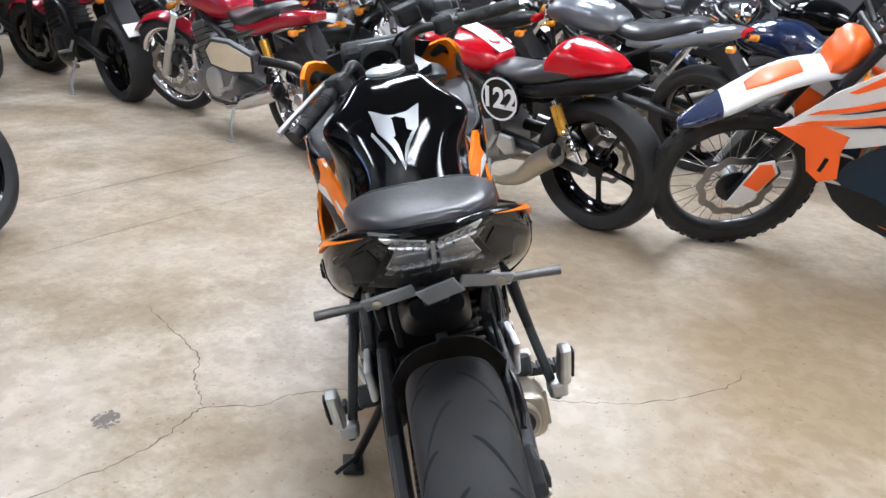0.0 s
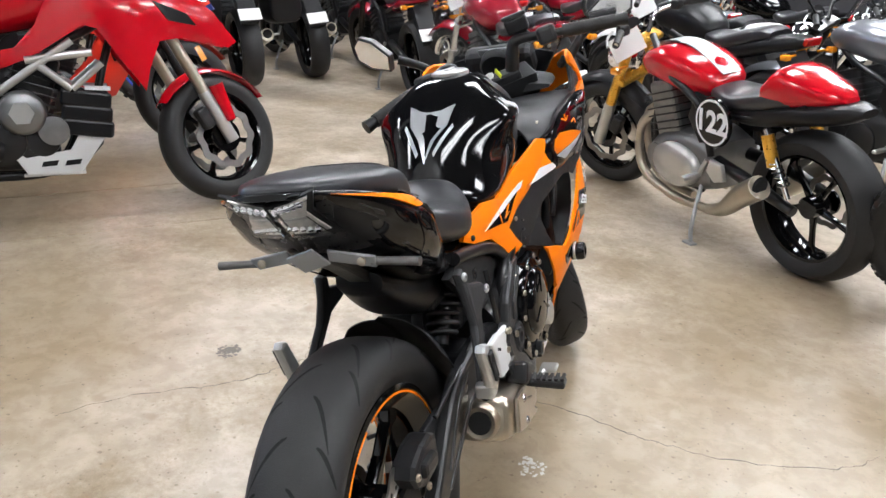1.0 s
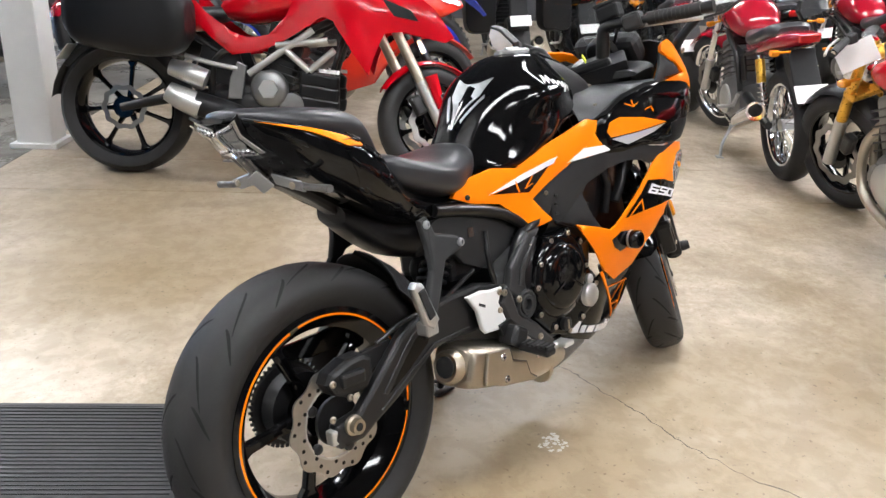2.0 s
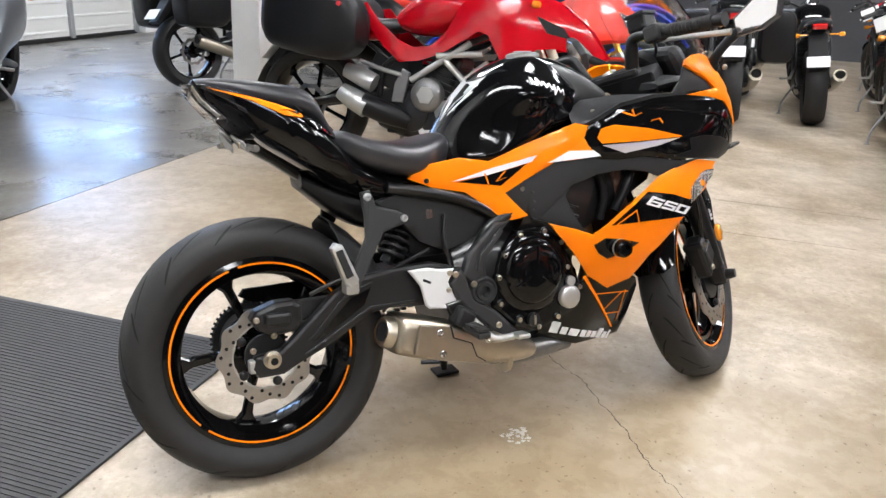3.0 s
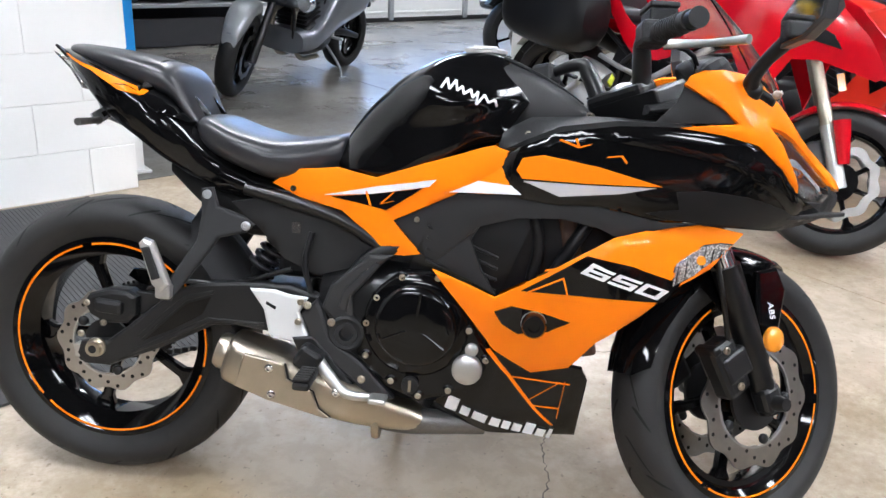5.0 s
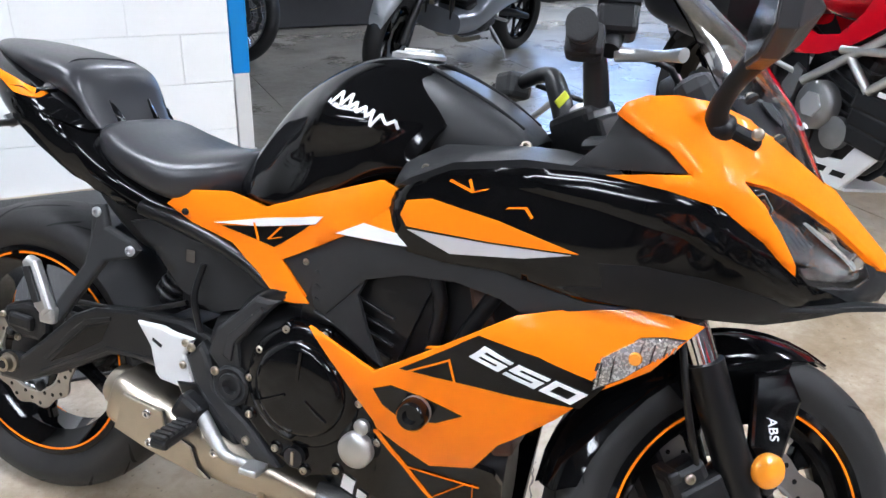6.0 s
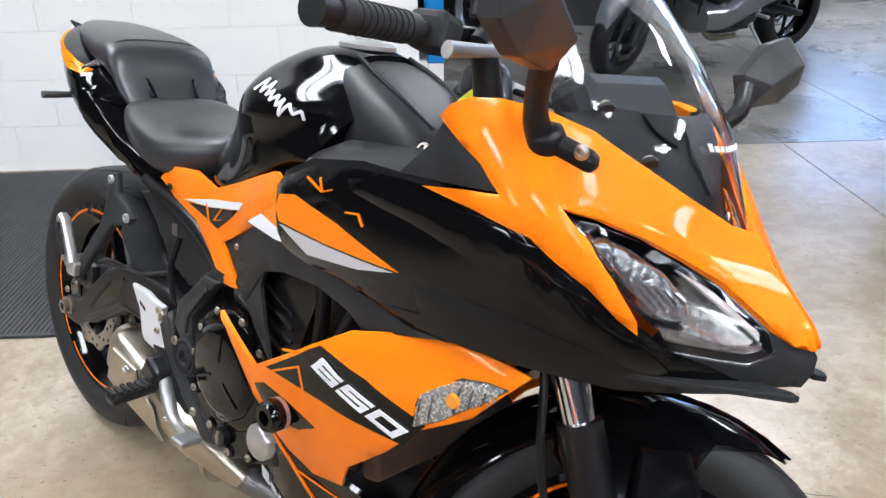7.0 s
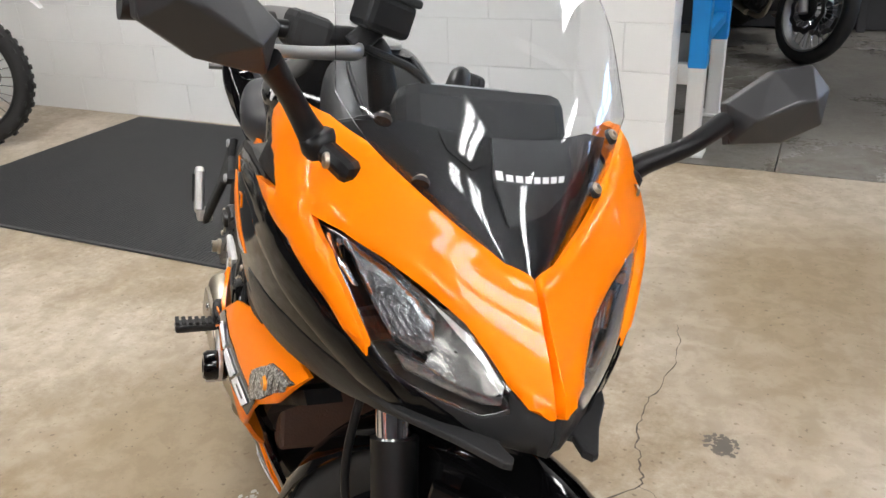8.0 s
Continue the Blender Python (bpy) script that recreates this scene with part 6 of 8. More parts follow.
def fend(a, b):
    """Front mudguard: a is the angle round the axle, b the place across."""
    ang = radians(a * 1000)
    rr = 0.306 + 0.010 * math.sin(max(0.0, ang - 1.0)) - 0.040 * (abs(b) / 0.07) ** 2.4
    return 1.332 + rr * math.cos(ang), b, 0.284 + rr * math.sin(ang)


for s in (-1, 1):
    half = part("front_fender" if s < 0 else "fender_half", steered(panel([(0.0605, 0.0), (0.0615, 0.012), (0.072, 0.045), (0.082, 0.062), (0.100, 0.070), (0.140, 0.070), (0.166, 0.064), (0.170, 0.04), (0.170, 0.0)], fend, 0.0, 0.005, 0.007, s)), BLACK_GLOSS, hero, "gloss black pointed front mudguard", 50)
    part("fender_side", steered(panel([(0.080, 0.058), (0.086, 0.0695), (0.118, 0.0695), (0.124, 0.058)], lambda a, b: (1.332 + (0.285 - (b - 0.058) * 9.0) * math.cos(radians(a * 1000)), 0.064 + (b - 0.058) * 0.9, 0.284 + (0.285 - (b - 0.058) * 9.0) * math.sin(radians(a * 1000))), 0.0, 0.004, 0.004, s)), BLACK_GLOSS, half, "gloss black mudguard side")
letters("ABS", 0.021, STEER @ Matrix.Translation((1.327, -0.1105, 0.468)) @ Matrix(((0.25, 0.94, 0, 0), (0, 0, -1, 0), (-0.97, 0.25, 0, 0), (0, 0, 0, 1))), WHITE_DECAL, hero, "side_letters", "white letters on the mudguard", 0.2, 0.0008, 0.0)
part("letter_backing", steered(plate([(1.290, 0.545), (1.345, 0.555), (1.372, 0.510), (1.352, 0.425), (1.318, 0.405), (1.296, 0.440)], -0.1095, -0.094, 0.006)), BLACK_GLOSS, hero)
YOKE = STEER_AT + RAKE * 0.64
part("yoke", steered(moved(plate([(-0.05, -0.03), (0.03, -0.03), (0.05, 0.0), (0.03, 0.03), (-0.05, 0.03)], -0.125, 0.125, 0.006), Matrix.Translation(YOKE) @ pose(0, 0, 0, 0, -24, 0))), FRAME_BLACK, hero, "black top yoke")
part("lower_yoke", steered(moved(box(0.07, 0.25, 0.04, bevel=0.01), Matrix.Translation(STEER_AT + RAKE * 0.43 + Vector((0.01, 0, 0))) @ pose(0, 0, 0, 0, -24, 0))), FRAME_BLACK, hero)
part("ignition", steered(join(moved(lathe([(0.026, 0), (0.026, 0.02), (0.020, 0.024), (0.008, 0.024)], seg=24), Matrix.Translation(YOKE + Vector((-0.025, 0, 0.02))) @ pose(0, 0, 0, 66, 0, 0)))), SILVER, hero, "ignition lock")
part("key_tag", steered(join(box(0.013, 0.003, 0.026, YOKE + Vector((-0.075, -0.02, 0.045)), (0, 40, 20), 0.001))), NEON, hero, "yellow key tag")
for s in (-1, 1):
    riser = part("handlebar", steered(tube([YOKE + Vector((-0.030, s * 0.058, 0.0)), YOKE + Vector((-0.050, s * 0.080, 0.075)), YOKE + Vector((-0.066, s * 0.100, 0.105)), YOKE + Vector((-0.106, s * 0.177, 0.090)), YOKE + Vector((-0.168, s * 0.34, 0.060))], [0.019, 0.018, 0.014, 0.011, 0.011], 14)), FRAME_BLACK, hero, "black raised handlebar")
    a, b = YOKE + Vector((-0.118, s * 0.205, 0.085)), YOKE + Vector((-0.164, s * 0.330, 0.062))
    grip = part("grip", steered(tube([a, (a + b) / 2, b], [0.017, 0.0165, 0.0175], 16, 4)), RUBBER, riser, "black rubber grip")
    d = (b - a).normalized()
    for k in range(9):
        p = a + (b - a) * (0.15 + 0.08 * k)
        part("grip_ring", steered(tube([p - d * 0.0015, p + d * 0.0015], 0.0182, 16, 1)), RUBBER, grip)
    part("bar_end", steered(tube([b, b + d * 0.03], [0.014, 0.017], 16, 1)), DARK_METAL, riser, "bar-end weight")
    part("switch_box", steered(moved(box(0.05, 0.05, 0.045, bevel=0.01), Matrix.Translation(YOKE + Vector((-0.102, s * 0.168, 0.092))) @ pose(0, 0, 0, 0, 0, 20 * s))), BLACK_MATT, riser, "black switch housing")
    lev = YOKE + Vector((-0.045, s * 0.135, 0.092))
    part("lever", steered(tube([lev, lev + Vector((0.022, s * 0.03, -0.004)), lev + Vector((0.018, s * 0.10, -0.020)), lev + Vector((-0.002, s * 0.203, -0.044))], [0.010, 0.009, 0.007, 0.0085], 10, 5, 0.7)), SILVER, riser, "silver lever")
part("brake_reservoir", steered(join(moved(box(0.055, 0.06, 0.042, bevel=0.008), Matrix.Translation(YOKE + Vector((-0.042, -0.118, 0.140))) @ pose(0, 0, 0, 0, 0, -20)), tube([YOKE + Vector((-0.055, -0.135, 0.095)), YOKE + Vector((-0.042, -0.118, 0.13))], 0.014, 12, 1))), BLACK_SATIN, hero, "square black brake reservoir")
part("reservoir_lid", steered(moved(box(0.058, 0.064, 0.010, bevel=0.003), Matrix.Translation(YOKE + Vector((-0.042, -0.118, 0.164))) @ pose(0, 0, 0, 0, 0, -20))), BLACK_MATT, hero)
part("bar_clamp", steered(moved(box(0.05, 0.17, 0.035, bevel=0.012), Matrix.Translation(YOKE + Vector((-0.035, 0, 0.022))) @ pose(0, 0, 0, 0, -24, 0))), FRAME_BLACK, hero, "black bar clamp on the yoke")
part("clutch_cable", steered(tube([YOKE + Vector((-0.07, 0.14, 0.095)), YOKE + Vector((0.08, 0.12, 0.05)), YOKE + Vector((0.06, 0.03, -0.10))], 0.005, 8)), FRAME_BLACK, hero)
part("brake_pipe", steered(tube([YOKE + Vector((-0.055, -0.13, 0.10)), YOKE + Vector((0.06, -0.11, 0.075)), YOKE + Vector((0.06, -0.03, -0.08))], 0.005, 8)), FRAME_BLACK, hero)

# cockpit, windscreen and mirrors
dash = part("instrument_pod", moved(join(box(0.06, 0.20, 0.09, bevel=0.02), moved(lathe([(0.052, 0), (0.052, 0.02), (0.046, 0.026), (0.04, 0.022)], seg=30), pose(-0.02, 0, 0.01, 0, 0, 90))), pose(1.20, 0, 0.93, 0, -35, 0)), BLACK_MATT, hero, "black instrument pod")
part("dash_face", moved(box(0.004, 0.10, 0.06, bevel=0.002), pose(1.168, 0, 0.945, 0, -35, 0)), GREY_ALLOY, dash)
part("cockpit_tray", body([(1.06, 0.855, 0.875, 0.165, 3, 0.5), (1.13, 0.855, 0.895, 0.165, 3, 0.5), (1.20, 0.84, 0.895, 0.14, 3, 0.5), (1.26, 0.82, 0.875, 0.10, 3, 0.5), (1.30, 0.81, 0.84, 0.05, 3, 0.5)], 20, 4), BLACK_MATT, hero, "black cockpit inner panel")


def screen(a, b):
    """Bubble windscreen: a runs up it from the nose (0 to 1), b across it (-1 to 1)."""
    x = lerp(a, [(0, 1.396), (0.2, 1.362), (0.4, 1.322), (0.6, 1.256), (0.8, 1.168), (1.0, 1.075)])
    z = lerp(a, [(0, 0.806), (0.2, 0.862), (0.4, 0.936), (0.6, 1.012), (0.8, 1.085), (1.0, 1.142)])
    w = lerp(a, [(0, 0.008), (0.1, 0.050), (0.2, 0.090), (0.32, 0.140), (0.44, 0.172), (0.7, 0.170), (1.0, 0.135)])
    back = lerp(a, [(0, 0.01), (0.2, 0.055), (0.4, 0.095), (0.6, 0.080), (0.8, 0.050), (1.0, 0.040)])
    return x - back * b * b, b * w, z + 0.012 * b * b * min(1, a * 3)


part("windscreen", panel([(0.0, -1), (0.0, 1), (0.44, 1), (0.80, 0.98), (0.94, 0.80), (1.0, 0.4), (1.0, -0.4), (0.94, -0.80), (0.80, -0.98), (0.44, -1)], screen, 0.0, 0.003, 0.06, 1, 0, False, Vector((1, 0, 0.5))), SMOKE, hero, "clear bubble windscreen", 60)
part("screen_panel", panel([(0.0, -0.9), (0.0, 0.9), (0.30, 0.92), (0.42, 0.9), (0.46, 0.6), (0.46, -0.6), (0.42, -0.9), (0.30, -0.92)], lambda a, b: (screen(a, b)[0] - 0.020, screen(a, b)[1], screen(a, b)[2] - 0.016), 0.0, 0.004, 0.07, 1, 0, False, Vector((1, 0, 0.5))), BLACK_SATIN, hero, "black inner panel behind the windscreen")
BEHIND = lambda a, b: (screen(a, b)[0] - 0.020, screen(a, b)[1], screen(a, b)[2] - 0.016)
part("meter_hood", panel([(0.455, 0.56), (0.455, -0.14), (0.35, -0.175), (0.25, -0.10), (0.28, 0.25), (0.35, 0.5)], BEHIND, 0.006, 0.006, 0.05, 1, 0.002, False, Vector((1, 0, 0.5))), COVER_SATIN, hero, "raised black hood behind the windscreen")
# a flat near-black sheet paints the opening's shade; nothing is cut out
part("hood_opening", panel([(0.45, -0.44), (0.455, -0.18), (0.39, -0.215), (0.375, -0.30), (0.41, -0.42)], BEHIND, 0.0045, 0.002, 0.04, 1, 0, False, Vector((1, 0, 0.5))), GROOVE_SHADE, hero, "dark sheet drawn for the opening beside the hood")
for s in (-1, 1):
    for a in (0.28, 0.41):
        x, y, z = screen(a, s * 0.80)
        well = part("screen_washer", moved(lathe([(0.0092, -0.003), (0.0092, 0.001), (0.0075, 0.003), (0.003, 0.003)], seg=18), Matrix.Translation((x, y, z + 0.001)) @ pose(0, 0, 0, 45, 0, -60 * s)), BLACK_MATT, hero, "black rubber washer")
        part("screen_bolt", moved(lathe([(0.0065, -0.002), (0.0065, 0.0045), (0.005, 0.006), (0.003, 0.006), (0.003, 0.003)], seg=14), Matrix.Translation((x, y, z + 0.001)) @ pose(0, 0, 0, 45, 0, -60 * s)), STEEL, well)
    flip = Matrix.Diagonal((1, s, 1, 1))
    base = part("mirror_stalk", moved(join(box(0.072, 0.032, 0.024, (1.246, 0.172 if s < 0 else 0.166, 0.905 if s < 0 else 0.890), (0, 20, -30), 0.01), tube([(1.228, 0.182 if s < 0 else 0.174, 0.905 if s < 0 else 0.890), (1.224, 0.200 if s < 0 else 0.208, 0.930 if s < 0 else 0.910), (1.236, 0.256 if s > 0 else 0.222, 0.962 if s < 0 else 0.938), (1.214 if s > 0 else 1.258, 0.318 if s > 0 else 0.248, 0.995 if s < 0 else 0.966)], [0.018, 0.0135, 0.012, 0.014], 12), moved(lathe([(0.019, -0.012), (0.021, 0.0), (0.019, 0.010), (0.012, 0.014)], seg=20), Matrix.Translation((1.228, 0.184, 0.912 if s < 0 else 0.893)) @ pose(0, 0, 0, 60, 0, 0))), flip), BLACK_SATIN, hero, "black mirror stalk on its bolted boss")
    part("stalk_bolt", bolt((1.274, s * 0.186, 0.908) if s < 0 else (1.262, 0.176, 0.888), 0.008, s), STEEL, base)
    at = flip @ Matrix.Translation((1.216, 0.384, 0.988) if s > 0 else (1.272, 0.298, 1.030)) @ pose(0, 0, 0, 0, 0, 78) @ pose(0, 0, 0, 0 if s < 0 else -14, -24, 0) @ Matrix.Diagonal((0.66, 1, 0.82 if s < 0 else 0.88, 1))
    shell = bmesh.new()
    for x, z in ((-0.10, -0.030), (-0.085, 0.028), (0.02, 0.052), (0.095, 0.045), (0.118, 0.005), (0.085, -0.042), (0.0, -0.05)):
        shell.verts.new((x, 0.016, z)), shell.verts.new((x * 0.98, -0.004, z * 0.98))
    for x, z in ((-0.055, -0.004), (0.03, 0.004), (0.062, -0.002)):
        shell.verts.new((x, -0.034, z))
    bmesh.ops.convex_hull(shell, input=shell.verts[:])
    bmesh.ops.bevel(shell, geom=shell.edges[:], offset=0.002, segments=2, affect="EDGES", profile=0.5)
    head = part("mirror", moved(shell, at), MIRROR_SHELL, hero, "black faceted mirror housing", 25)
    part("mirror_glass", moved(plate([(-0.09, -0.024), (-0.078, 0.022), (0.02, 0.044), (0.088, 0.038), (0.108, 0.005), (0.08, -0.035), (0.0, -0.042)], 0.0163, 0.0185, 0.0005), at), MIRROR, head, "silvered mirror glass")

for k in range(8):
    b0 = -0.24 + 0.068 * k
    part("maker_bar", panel([(0.335, b0), (0.335, b0 + 0.046), (0.350 if k else 0.356, b0 + 0.046), (0.350 if k else 0.356, b0)], lambda a, b: (screen(a, b)[0] + 0.0035, screen(a, b)[1], screen(a, b)[2] + 0.002), 0.0, 0.001, 0.05, 1, 0), WHITE_DECAL, hero, "white maker's bar on the windscreen")

# ---- the other motorcycles ----
def plain_tyre(r, w, rim):
    h = r - rim
    return lathe([(rim - 0.004, -w * 0.36), (rim + h * 0.25, -w * 0.48), (rim + h * 0.6, -w * 0.5), (rim + h * 0.86, -w * 0.36), (r, -w * 0.12), (r, w * 0.12), (rim + h * 0.86, w * 0.36), (rim + h * 0.6, w * 0.5), (rim + h * 0.25, w * 0.48), (rim - 0.004, w * 0.36)], seg=48, closed=True)


def knobs(r, w):
    bm = bmesh.new()
    for k in range(46):
        for y in ((-0.36, 0.0, 0.36) if k % 2 else (-0.2, 0.2)):
            a = 2 * math.pi * k / 46
            rr = r - abs(y) * 0.06
            bmesh.ops.create_cube(bm, size=1, matrix=pose(0, 0, 0, 0, -math.degrees(a), 0) @ Matrix.Translation((rr, y * w, 0)) @ Matrix.Diagonal((0.022, 0.24 * w, 0.024, 1)))
    return bm


def cycle_wheel(bike, name, at, r, w, style, rim_mat, fix, discs, disc_r=0.15, knobbly=False, phase=0):
    rim = r - (0.085 if w > 0.1 else 0.07)
    put = lambda bm: fix(moved(bm, pose(*at)))
    hoop = lathe([(rim, -w * 0.38), (rim - 0.012, -w * 0.36), (rim - 0.024, -w * 0.15), (rim - 0.024, w * 0.15), (rim - 0.012, w * 0.36), (rim, w * 0.38), (rim - 0.004, w * 0.30), (rim - 0.004, -w * 0.30)], seg=48, closed=True)
    if style == "wire":
        wheel = part(name, put(hoop), rim_mat, bike)
        part("hub", put(lathe([(0.035, -0.05), (0.028, 0), (0.035, 0.05)], seg=16)), SILVER, wheel)
        wires = bmesh.new()
        for k in range(32):
            a = 2 * math.pi * k / 32
            b = a + (0.35 if k % 4 < 2 else -0.35)
            y = 0.035 if k % 2 else -0.035
            wires = join(wires, tube([(0.034 * math.cos(b), y, 0.034 * math.sin(b)), ((rim - 0.018) * math.cos(a), 0, (rim - 0.018) * math.sin(a))], 0.0022, 5, 0))
        part("wire_spokes", put(wires), CHROME, wheel)
    else:
        n = 5 if style == "cast" else 7
        wheel = part(name, put(hoop), rim_mat, bike)
        for k, b in enumerate(cast_spokes(n, 0.03, rim - 0.018, 0.04, thick=0.022, phase=phase)):
            part("spoke" if k else "hub", put(b), rim_mat, wheel)
    part("tyre", put(join(plain_tyre(r, w, rim), knobs(r, w)) if knobbly else plain_tyre(r, w, rim)), RUBBER, wheel, "knobbly black tyre" if knobbly else "")
    for y in discs:
        part("brake_disc", put(wave_disc(disc_r, y, 0.005, 10, 0.78)), DULL_DISC, wheel)
        part("disc_carrier", put(lathe([(disc_r * 0.5, y - 0.005), (disc_r * 0.5, y + 0.005)], seg=24)), rim_mat if style != "wire" else DARK_METAL, wheel)
    return wheel


def motorcycle(at, heading, lean, label, group="", L=1.42, rf=0.30, wf=0.12, rr=0.31, wr=0.17, wheels="cast", rim_mat=None, steer=18, rake=25, paint=None, seat_mat=None,
               tank_z=0.90, seat_z=0.78, engine_mat=None, fork_mat=None, tank=True, twin_shock=False, lamp="round", bars_z=1.05, bars_w=0.36, tail_up=0.06, exhaust="right", pipe_mat=None,
               front_fender="short", knobbly=False, panniers=False, screen_on=False, tag=False, fender_mat=None, single=False, plate_lamp=True, mirror_on=True, discs=(-0.065, 0.065), frame_mat=None, spread=1.0):
    """A whole machine; its rear tyre stands at `at` and it points along `heading`."""
    rim_mat, paint, seat_mat = rim_mat or BLACK_GLOSS, paint or BLACK_GLOSS, seat_mat or VINYL
    engine_mat, fork_mat, pipe_mat, fender_mat, frame_mat = engine_mat or DARK_METAL, fork_mat or FRAME_BLACK, pipe_mat or STEEL, fender_mat or paint, frame_mat or FRAME_BLACK
    bike = thing("motorcycle", pose(at[0], at[1], 0, 0, 0, heading) @ pose(0, 0, 0, -lean, 0, 0), label, "motorcycle", group)
    axis = Vector((-math.sin(radians(rake)), 0, math.cos(radians(rake))))
    foot = Vector((L - 0.03, 0, rf))
    turn = Matrix.Translation(foot) @ Matrix.Rotation(radians(steer), 4, axis) @ Matrix.Translation(-foot)
    st = lambda bm: moved(bm, turn)
    cycle_wheel(bike, "rear_wheel", (0, 0, rr), rr, wr, wheels, rim_mat, same, (-0.075,), 0.11, knobbly, 20)
    cycle_wheel(bike, "front_wheel", (L, 0, rf), rf, wf, wheels, rim_mat, st, discs, 0.15, knobbly, 8)
    # frame, swing arm, engine
    for s in (-1, 1):
        part("swing_arm", tube([(0, s * 0.11, rr), (0.22, s * 0.11, rr + 0.05), (0.46, s * 0.09, rr + 0.08)], [0.022, 0.028, 0.03], 10), frame_mat, bike)
        part("frame_tube", tube([(L - 0.40, s * 0.05, 0.86), (L - 0.62, s * 0.13, 0.74), (0.52, s * 0.14, 0.62), (0.46, s * 0.13, 0.42)], 0.017, 10), frame_mat, bike)
        part("frame_tube", tube([(0.50, s * 0.12, 0.62), (0.25, s * 0.11, seat_z - 0.08), (0.0, s * 0.09, seat_z - 0.04 + tail_up)], 0.013, 8), frame_mat, bike)
        part("down_tube", tube([(L - 0.42, s * 0.04, 0.80), (L - 0.50, s * 0.10, 0.55), (L - 0.56, s * 0.11, 0.27), (0.52, s * 0.11, 0.24)], 0.014, 8), frame_mat, bike)
        rest = part("footrest", join(box(0.03, 0.10, 0.02, (0.50, s * 0.20, 0.33), bevel=0.006), tube([(0.47, s * 0.14, 0.40), (0.50, s * 0.16, 0.33)], 0.012, 8, 1)), SILVER, bike)
        if twin_shock:
            rod = part("shock", tube([(0.02, s * 0.125, rr + 0.05), (0.16, s * 0.125, seat_z - 0.10)], 0.012, 10, 1), CHROME, bike)
            part("spring", tube([(0.04 + 0.085 * t + 0.022 * math.cos(44 * t), s * 0.125 + 0.024 * math.sin(44 * t), rr + 0.10 + (seat_z - rr - 0.30) * t) for t in [k / 44 for k in range(45)]], 0.0042, 6, 1), CHROME, rod)
            part("shock_body", tube([(0.105, s * 0.125, seat_z - 0.24), (0.15, s * 0.125, seat_z - 0.12)], 0.026, 12, 1), GOLD, bike, "gold shock reservoir")
    eng = part("engine", join(body([(0.46, 0.25, 0.46, 0.13, 4, 0.5), (0.60, 0.21, 0.50, 0.15, 4, 0.5), (0.80, 0.21, 0.46, 0.15, 4, 0.5), (0.88, 0.24, 0.40, 0.13, 4, 0.5)], 20, 3), moved(box(0.17, 0.24, 0.26, bevel=0.02), pose(0.80, 0, 0.56, 0, 18, 0))), engine_mat, bike)
    for k in range(6):
        part("cylinder_fin", moved(box(0.20, 0.28, 0.007, bevel=0.002), pose(0.772 + 0.010 * k, 0, 0.47 + 0.032 * k, 0, 18, 0)), DARK_METAL, eng)
    for s in (-1, 1):
        part("engine_cover", lathe([(0.092, s * 0.13), (0.090, s * 0.16), (0.07, s * 0.172), (0.02, s * 0.175)], (0.67, 0, 0.34), 32), SILVER if engine_mat is ENGINE_GREY else engine_mat, eng)
        part("engine_cover", lathe([(0.065, s * 0.13), (0.062, s * 0.15), (0.02, s * 0.158)], (0.82, 0, 0.33), 24), engine_mat, eng)
        part("side_cover", panel([(0.38, 0.50), (0.42, 0.66), (0.58, 0.68), (0.62, 0.56), (0.54, 0.46)], lambda x, z: (x, 0.13, z), 0, 0.012, 0.06, s, 0.003), BLACK_SATIN, bike)
    for y in (-0.06, 0.06):
        part("header_pipe", tube([(0.88, y, 0.56), (0.96, y * 1.4, 0.50), (0.95, y * 1.5, 0.34), (0.84, y * 1.5, 0.20), (0.60, y * 1.6, 0.185)], 0.019, 10), pipe_mat, bike)
    sides = {"right": (-1,), "left": (1,), "both": (-1, 1), "none": ()}[exhaust]
    for s in sides:
        part("silencer", tube([(0.62, s * 0.12, 0.19), (0.42, s * 0.155, 0.24), (0.30, s * 0.175, 0.29), (-0.02, s * 0.19, 0.40)], [0.022, 0.030, 0.047, 0.052], 18, 5), pipe_mat, bike, "steel silencer")
        part("silencer_end", moved(lathe([(0.040, -0.006), (0.030, 0.004), (0.022, 0.004)], seg=20), Matrix.Translation((-0.025, s * 0.19, 0.402)) @ pose(0, 0, 0, 0, 0, 90)), DARK_METAL, bike)
    # bodywork
    if tank:
        part("tank", body([(0.50, seat_z - 0.02, seat_z + 0.02, 0.07, 2.4, 0.5), (0.54, seat_z - 0.06, seat_z + 0.07, 0.11, 2.4, 0.55), (0.66, seat_z - 0.08, tank_z - 0.01, 0.145 * spread, 2.5, 0.6), (0.80, seat_z - 0.06, tank_z + 0.01, 0.155 * spread, 2.4, 0.6),
                           (0.93, seat_z - 0.04, tank_z - 0.015, 0.14 * spread, 2.3, 0.6), (1.0, seat_z - 0.01, tank_z - 0.06, 0.09, 2.2, 0.6), (1.02, seat_z, tank_z - 0.09, 0.05, 2.2, 0.6)], 28, 5), paint, bike, "", 50)
        part("filler_cap", moved(lathe([(0.038, 0), (0.036, 0.008), (0.01, 0.01)], seg=24), pose(0.80, 0, tank_z + 0.006, 90, 0, 0)), CHROME, bike)
